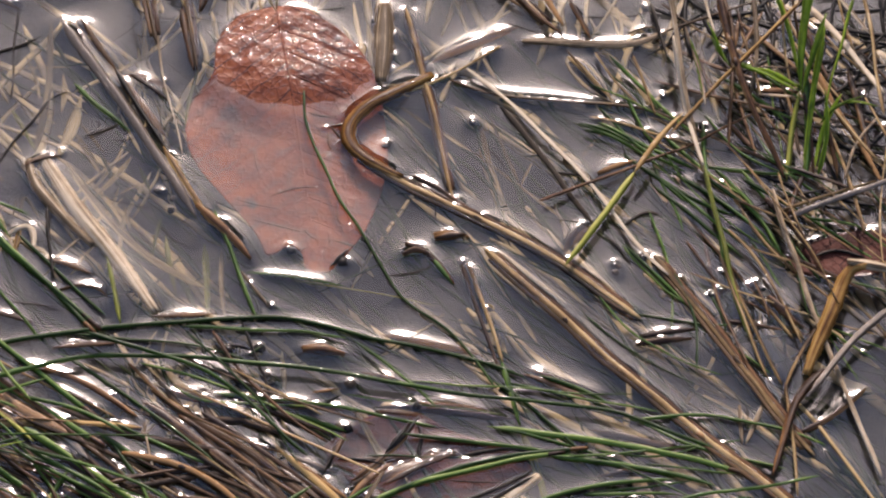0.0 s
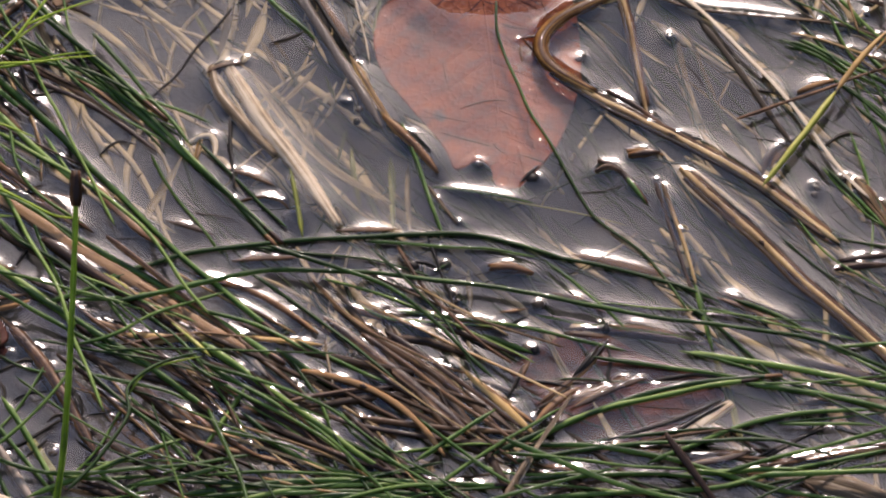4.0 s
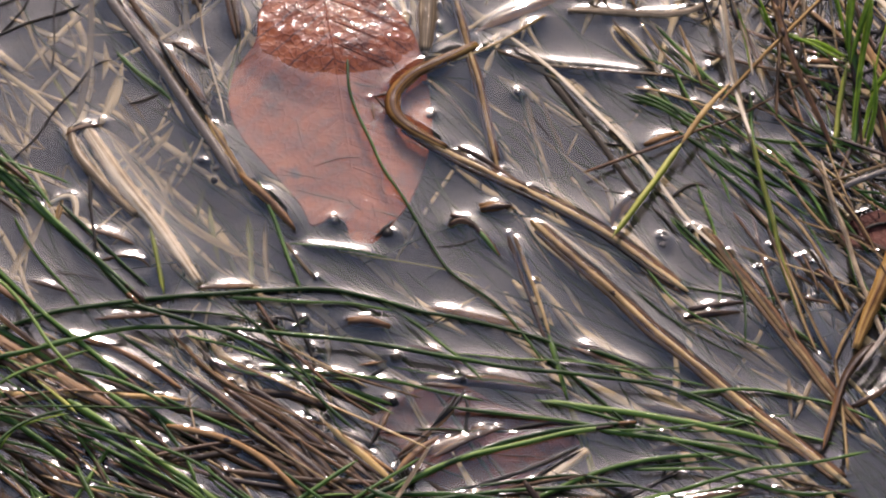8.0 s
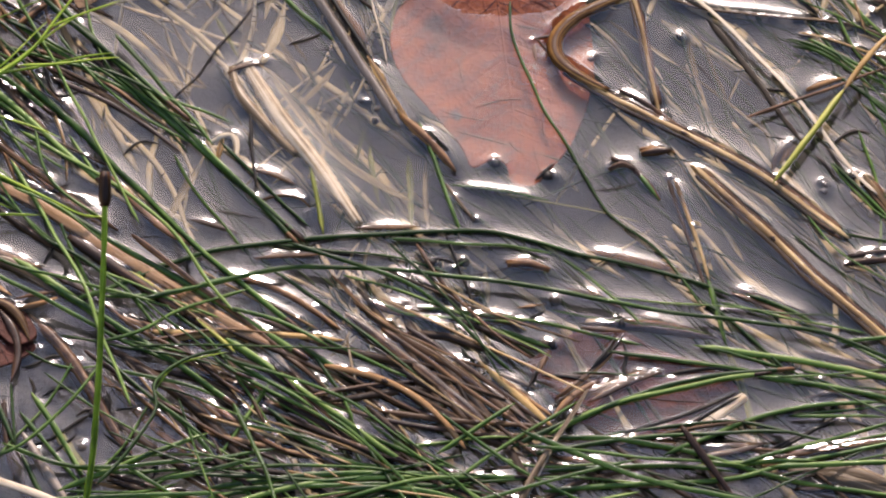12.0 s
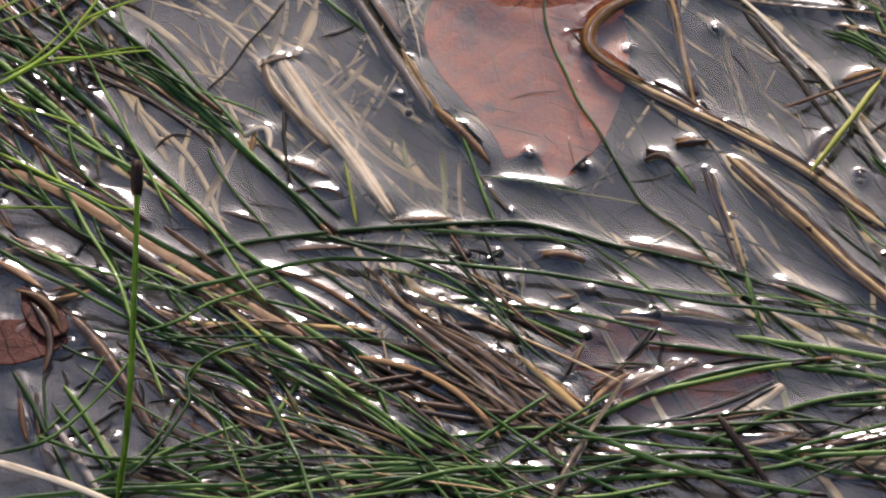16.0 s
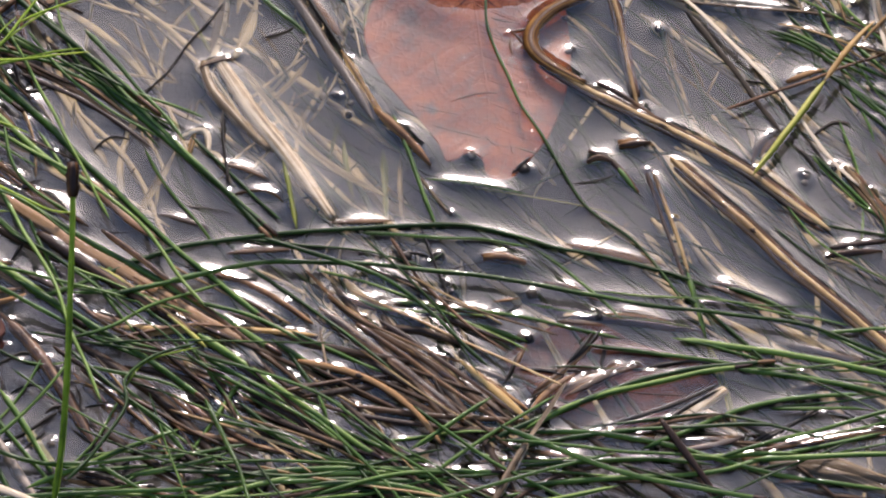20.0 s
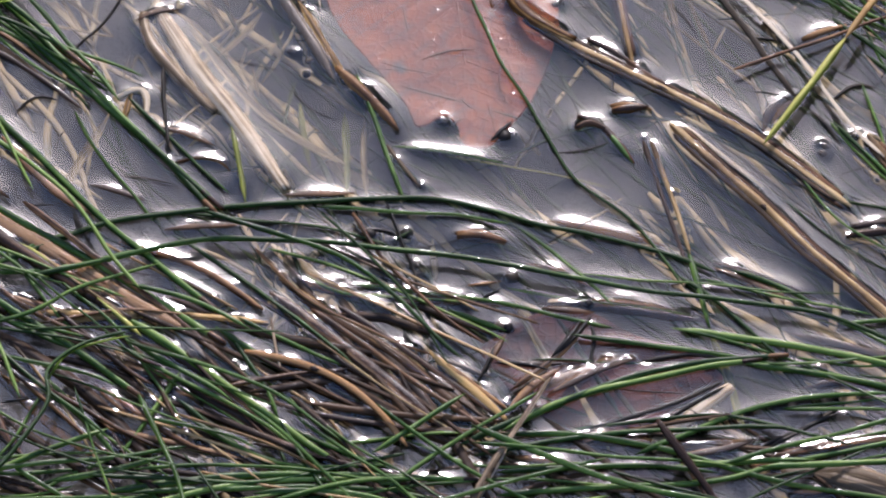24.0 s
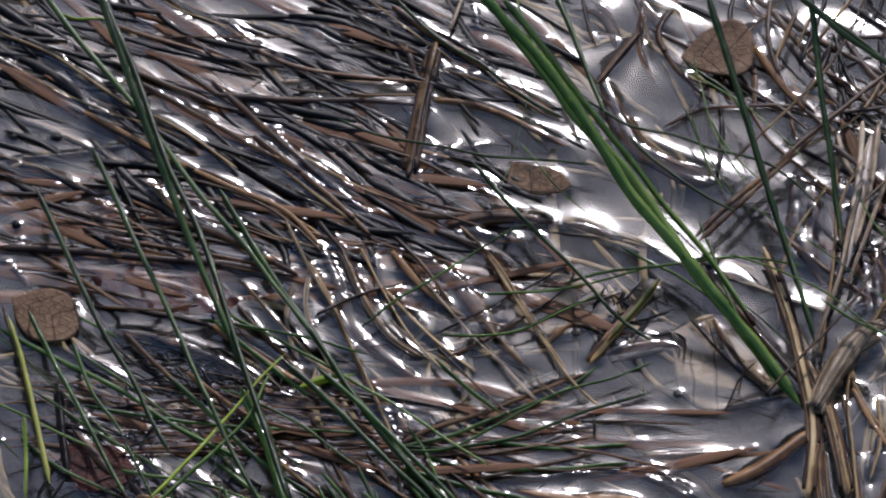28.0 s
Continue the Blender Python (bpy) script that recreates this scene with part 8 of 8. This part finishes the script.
# ---- litter that nobody could count ----
def litter(name, label, mat, zones, flat, ridge, sides=5, rise=0.0, seed=1, kind="", point=0.3, film=False):
    """Many short straws in one mesh. A zone: centre x, y, half sizes, heading in degrees, its spread, length, radius, low and high z, count."""
    rng = random.Random(seed)
    verts, faces, uvs = [], [], []
    for cx, cy, hx, hy, turn, spread, length, radius, z0, z1, count in zones:
        for _ in range(count):
            x, y = cx + rng.uniform(-hx, hx), cy + rng.uniform(-hy, hy)
            a = radians(turn + rng.gauss(0, spread))
            half, z = length * rng.uniform(0.3, 1.0) / 2, rng.uniform(z0, z1)
            bend, tilt = rng.gauss(0, 0.12) * half, rng.gauss(0, 0.04) * half
            d, s = Vector((math.cos(a), math.sin(a), 0)), Vector((-math.sin(a), math.cos(a), 0))
            c = Vector((x, y, z))
            line = smooth([c - d * half - Vector((0, 0, tilt)), c + s * bend, c + d * half + Vector((0, 0, tilt))], 5.0)
            if kind:
                stem(kind, radius * rng.uniform(0.5, 1.3), line[::3] + [line[-1]] if len(line) % 3 != 1 else line[::3])
                continue
            tube(line, radius * rng.uniform(0.5, 1.3), sides, flat, (1.0, 0.9), ridge, rng, verts, faces, uvs, 0.0, point)
            if film:
                MENISCUS.append((line, radius * 0.5, [rise * rng.uniform(0.6, 1.1)] * len(line), True))
            elif rise and abs(z) < 1.2:
                MENISCUS.append((line, radius * 0.7, [max(0.1, min(rise * rng.uniform(0.5, 1.0), q.z + 0.5 * radius * flat)) for q in line]))
    if verts:
        tagged(new(name, mesh_of(name, verts, faces, M[mat], uvs)), label, "plant litter", kind="stuff")


litter("sunken_litter", "pale sodden straw litter lying under the water", "sub", [
    (70, 30, 110, 100, -50, 6, 110, 1.6, -34, -16, 60),
    (70, 30, 110, 100, 70, 20, 50, 0.7, -30, -14, 22),
    (-60, 75, 45, 40, -50, 14, 60, 1.0, -24, -10, 26),
    (-60, 80, 45, 40, 75, 22, 55, 1.0, -24, -10, 18),
    (-170, 220, 110, 110, -35, 30, 50, 1.2, -16, -3, 220),
    (60, 150, 90, 60, 80, 25, 45, 0.9, -14, -2, 160)], 0.3, 0.1, seed=3)
litter("sunken_weed", "dull green water weed lying under the water", "algae", [
    (60, 15, 120, 90, -54, 10, 60, 0.6, -20, -3, 380),
    (60, 15, 120, 90, 5, 25, 40, 0.4, -20, -3, 90)], 0.6, 0.0, seed=4)
litter("drowned_mat", "mat of broad flat dead blades lying flush with the water", "sodden", [
    (-195, 268, 75, 60, -31, 11, 110, 2.6, -1.1, -0.4, 46),
    (-195, 215, 75, 22, -8, 9, 100, 2.2, -1.1, -0.4, 36),
    (-150, 142, 75, 14, -4, 6, 95, 1.8, -1.0, -0.4, 26),
    (35, 235, 70, 35, -65, 15, 80, 2.6, -1.0, -0.4, 14)], 0.1, 0.0, sides=8, rise=0.48, seed=15, point=0.1, film=True)
litter("", "", "", [
    (-195, 268, 75, 60, -32, 9, 95, 0.75, -1.0, 1.4, 16),
    (-195, 210, 75, 20, -8, 7, 90, 0.6, -0.8, 1.4, 18),
    (-150, 142, 75, 14, -4, 6, 95, 0.5, -0.8, 1.4, 50),
    (80, 180, 70, 36, 80, 20, 80, 0.9, -1.0, 2.0, 30),
    (-65, 305, 35, 30, -50, 25, 60, 1.0, -1.0, 1.5, 14),
    (-25, 300, 35, 36, -58, 22, 70, 0.9, -0.6, 1.8, 18),
    (-193, 90, 18, 24, -40, 18, 50, 0.9, -0.4, 1.6, 26),
    (62, 161, 22, 26, -55, 12, 70, 1.0, -0.4, 1.8, 24),
    (35, 235, 70, 35, -60, 20, 85, 1.0, -1.0, 1.2, 22),
    (145, 50, 30, 50, -50, 25, 45, 0.6, -1.0, 2.0, 30)], 0.4, 0.1, rise=0.5, seed=5, kind="rotten")
litter("", "", "", [
    (-195, 268, 75, 60, -34, 10, 90, 0.7, -0.5, 2.0, 10),
    (75, 180, 75, 36, 92, 12, 100, 0.8, -0.5, 5.0, 30),
    (-15, 300, 30, 36, 62, 12, 110, 0.9, 0.5, 6.0, 9),
    (35, 235, 70, 35, 80, 14, 115, 0.8, -0.5, 6.0, 14)], 0.7, 0.12, rise=0.6, seed=6, kind="straw")
litter("", "", "straw", [
    (145, 55, 28, 50, -52, 14, 60, 0.6, 0.3, 3.0, 16),
    (152, 75, 22, 45, 100, 10, 60, 0.7, 1.0, 8.0, 12),
    (-35, -45, 45, 32, -38, 10, 65, 0.6, 0.0, 2.5, 18)], 0.7, 0.12, seed=16, kind="straw")
litter("", "", "brown", [
    (-35, -45, 40, 34, -38, 10, 65, 0.75, 0.3, 2.2, 16),
    (-135, 75, 35, 50, -50, 14, 60, 0.8, -0.8, 1.6, 45)], 0.7, 0.1, seed=21, kind="brown")
# near-black shreds added to put the shade of the gaps into colour
litter("black_litter", "black plant shreds standing in for shade between the straws", "thread", [
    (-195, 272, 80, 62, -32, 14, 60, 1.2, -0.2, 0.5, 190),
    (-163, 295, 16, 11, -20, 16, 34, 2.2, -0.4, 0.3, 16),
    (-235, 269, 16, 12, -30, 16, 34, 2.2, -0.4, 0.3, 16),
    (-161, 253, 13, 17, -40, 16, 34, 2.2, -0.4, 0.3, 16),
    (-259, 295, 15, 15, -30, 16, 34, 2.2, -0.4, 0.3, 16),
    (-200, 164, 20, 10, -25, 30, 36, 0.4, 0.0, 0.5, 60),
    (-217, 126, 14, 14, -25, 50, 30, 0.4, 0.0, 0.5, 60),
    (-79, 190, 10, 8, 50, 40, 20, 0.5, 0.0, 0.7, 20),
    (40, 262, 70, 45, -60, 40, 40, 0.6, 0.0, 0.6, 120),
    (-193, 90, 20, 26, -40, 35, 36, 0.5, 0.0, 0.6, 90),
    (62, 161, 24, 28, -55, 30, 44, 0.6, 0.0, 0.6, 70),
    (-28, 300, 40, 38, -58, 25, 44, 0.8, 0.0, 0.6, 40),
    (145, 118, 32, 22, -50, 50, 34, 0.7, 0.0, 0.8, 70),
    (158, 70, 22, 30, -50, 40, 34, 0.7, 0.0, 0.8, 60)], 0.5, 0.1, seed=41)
# dark stems added low down, their colour standing in for the tangle's shade
litter("rush_litter", "dark brown stems added to shade the gaps under the rushes", "murk", [
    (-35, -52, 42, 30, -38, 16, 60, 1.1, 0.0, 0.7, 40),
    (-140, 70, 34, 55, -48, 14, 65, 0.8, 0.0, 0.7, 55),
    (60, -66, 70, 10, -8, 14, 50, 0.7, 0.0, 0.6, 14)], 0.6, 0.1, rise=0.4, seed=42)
litter("fine_fibres", "fine dark hairs and root threads floating on the water", "thread", [
    (20, 30, 150, 100, -30, 60, 16, 0.16, -0.4, 0.6, 260),
    (-120, 190, 120, 90, -20, 50, 18, 0.18, -0.3, 1.5, 220)], 1.0, 0.0, sides=4, seed=31)
litter("", "", "", [
    (-200, 150, 60, 32, -40, 12, 100, 0.5, 1.0, 6.0, 12),
    (-110, 30, 40, 45, -45, 12, 95, 0.5, 0.5, 4.0, 26),
    (-150, 95, 28, 40, -48, 14, 80, 0.6, 0.5, 4.0, 24),
    (-193, 90, 20, 26, -50, 20, 70, 0.55, 0.5, 5.0, 8),
    (-60, 240, 60, 60, -52, 14, 90, 0.4, 1.0, 10.0, 16)], 1.0, 0.0, rise=0.4, seed=8, kind="rush")
litter("", "", "rush", [
    (-38, -48, 40, 32, -40, 14, 80, 0.5, 0.5, 5.0, 34),
    (10, -68, 110, 12, 2, 14, 80, 0.6, 0.3, 4.0, 34),
    (70, -35, 60, 25, -12, 12, 65, 0.45, 0.2, 2.0, 18),
    (130, 40, 35, 45, -50, 18, 45, 0.45, 0.2, 2.0, 40)], 1.0, 0.0, seed=9, kind="rush")

# ---- the bed and the water ----
def bed():
    verts, faces = [], []
    xs = list(range(-9000, -1600, 370)) + list(range(-1600, -600, 100)) + list(range(-600, 601, 15)) + list(range(700, 1801, 100)) + list(range(2170, 9400, 370))
    for y in xs:
        for x in xs:
            rim = max(0.0, max(abs(x), abs(y - 100)) - 900) / 500
            z = -34 + 60 * rim * rim + 9 * noise.noise(Vector((x, y, 0)) * 0.012)
            away = math.hypot(x, y - 100)
            if away > 1300:  # an unseen overgrown bank, added to darken what the water mirrors
                z = min(z, 60) + 2300 * max(0.0, min(1.0, (away - 1600) / 3200)) ** 1.3 * (1 + 0.2 * noise.noise(Vector((x, y, 4)) * 0.0011)) + 110 * noise.noise(Vector((x, y, 2)) * 0.0009)
            z += 4 * noise.noise(Vector((x, y, 9)) * 0.05)
            verts.append((x * 0.001, y * 0.001, z * 0.001))
    n = len(xs)
    for j in range(n - 1):
        for i in range(n - 1):
            a = j * n + i
            faces.append((a, a + 1, a + n + 1, a + n))
    tagged(new("ground", mesh_of("ground", verts, faces, M["mud"])), "dark brown mud under the shallow pond, with an unseen bank added round it", "pond bed", kind="structure")


CLIMB = 1.0


def water():
    """The water's skin: flat, and drawn up along all that floats on it or pierces it."""
    step, x0, x1, y0, y1 = 0.5, -290.0, 190.0, -115.0, 345.0
    nx, ny = int((x1 - x0) / step) + 1, int((y1 - y0) / step) + 1
    h = np.zeros((ny, nx), dtype=np.float32)
    held = np.zeros((ny, nx), dtype=np.float32)  # the height at which each stem holds the skin
    reach, capillary = 10.0, 2.7  # millimetres; water climbs a wet stem over its capillary length
    w = int(reach / step)
    gy, gx = np.mgrid[-w:w + 1, -w:w + 1].astype(np.float32)
    for line, half, rises, *film in MENISCUS:
        last, ends = None, len(line) - 1
        core = max(0.36, half * (0.55 if film else 1.0))
        for n, (q, rise) in enumerate(zip(line, rises)):
            rise *= CLIMB * min(1.0, 0.3 + 0.2 * min(n, ends - n))
            if last is not None and 0.8 < (q - last).length < 8:
                steps = int((q - last).length / 0.8) + 1
                spots = [last.lerp(q, (k + 1) / steps) for k in range(steps)]
            else:
                spots = [q]
            last = q
            for s in spots:
                i, j = (s.x - x0) / step, (s.y - y0) / step
                ii, jj = int(round(i)), int(round(j))
                if ii < w or jj < w or ii >= nx - w or jj >= ny - w:
                    continue
                d = np.hypot(gx + ii - i, gy + jj - j) * step - core
                here = (slice(jj - w, jj + w + 1), slice(ii - w, ii + w + 1))
                np.maximum(h[here], rise * np.exp(-np.maximum(d, 0) / capillary) * (d < reach - 1), out=h[here])
                np.maximum(held[here], rise * (d <= 0), out=held[here])
    grip = held > 0
    damp = 0.25 / (1 + step * step / (4 * capillary * capillary))
    for _ in range(100):  # the skin settles between the stems
        h[1:-1, 1:-1] = 0.25 * h[1:-1, 1:-1] + 0.75 * damp * (h[:-2, 1:-1] + h[2:, 1:-1] + h[1:-1, :-2] + h[1:-1, 2:])
        h[grip] = held[grip]
    beads = random.Random(5)  # small bubbles and beads of water along the stems
    for line, half, rises, *_ in beads.sample(MENISCUS, min(400, len(MENISCUS))):
        q = beads.choice(line)
        a = beads.uniform(0, 6.28)
        i, j = (q.x + math.cos(a) * (half + 0.7) - x0) / step, (q.y + math.sin(a) * (half + 0.7) - y0) / step
        ii, jj = int(round(i)), int(round(j))
        if w < ii < nx - w and w < jj < ny - w:
            d = np.hypot(gx + ii - i, gy + jj - j) * step
            h[jj - w:jj + w + 1, ii - w:ii + w + 1] += beads.uniform(0.25, 0.6) * np.exp(-(d / beads.uniform(0.6, 1.0)) ** 2)
    for _ in range(2):
        h[1:-1, 1:-1] = 0.5 * h[1:-1, 1:-1] + 0.125 * (h[:-2, 1:-1] + h[2:, 1:-1] + h[1:-1, :-2] + h[1:-1, 2:])
    xs, ys = x0 + step * np.arange(nx), y0 + step * np.arange(ny)
    # the film sags and swells over the sunken mat at the back, hardly at all in the open pool
    rng = np.random.default_rng(11)
    gx2, gy2 = np.meshgrid(xs, ys)
    mat = (0.34 + 0.66 / (1 + np.exp(-(gx2 + 130) / 15))) / (1 + np.exp(-(gy2 - 168) / 9))
    swell = np.zeros_like(gx2)
    for _ in range(26):
        turn = math.radians(rng.normal(57, 22))
        k = 2 * math.pi / rng.uniform(13, 46)
        swell += np.sin(k * (gx2 * math.cos(turn) + gy2 * math.sin(turn)) + rng.uniform(0, 6.3)) / k * 0.018
    h += (swell * (0.02 + 0.75 * mat)).astype(np.float32)
    for _ in range(14):
        turn, k = rng.uniform(0, 3.14), 2 * math.pi / rng.uniform(4, 11)
        h += (np.sin(k * (gx2 * math.cos(turn) + gy2 * math.sin(turn)) + rng.uniform(0, 6.3)) / k * 0.0015).astype(np.float32)
    h[0], h[-1], h[:, 0], h[:, -1] = 0, 0, 0, 0
    co = np.empty((ny * nx + 4, 3), dtype=np.float32)
    co[:-4, 0], co[:-4, 1], co[:-4, 2] = np.tile(xs, ny), np.repeat(ys, nx), h.ravel()
    co[-4:] = [(-1500, -1500, 0), (1500, -1500, 0), (1500, 1700, 0), (-1500, 1700, 0)]
    a = (np.arange(ny - 1)[:, None] * nx + np.arange(nx - 1)[None]).ravel()
    quads = np.stack([a, a + 1, a + nx + 1, a + nx], 1)
    k, c = nx * ny, (0, nx - 1, nx * ny - 1, nx * (ny - 1))
    rim = np.array([(k, k + 1, c[1], c[0]), (k + 1, k + 2, c[2], c[1]), (k + 2, k + 3, c[3], c[2]), (k + 3, k, c[0], c[3])])
    quads = np.concatenate([quads, rim])
    me = bpy.data.meshes.new("water")
    me.vertices.add(len(co))
    me.vertices.foreach_set("co", (co * 0.001).ravel())
    me.loops.add(quads.size)
    me.loops.foreach_set("vertex_index", quads.ravel().astype(np.int32))
    me.polygons.add(len(quads))
    me.polygons.foreach_set("loop_start", np.arange(0, quads.size, 4, dtype=np.int32))
    me.polygons.foreach_set("use_smooth", np.ones(len(quads), dtype=bool))
    me.materials.append(M["water"])
    me.update(calc_edges=True)
    me.validate()
    ob = tagged(new("water", me), "still clear pond water drawn up round the stems", "water", kind="structure")
    ob.visible_shadow = False


bed()
water()
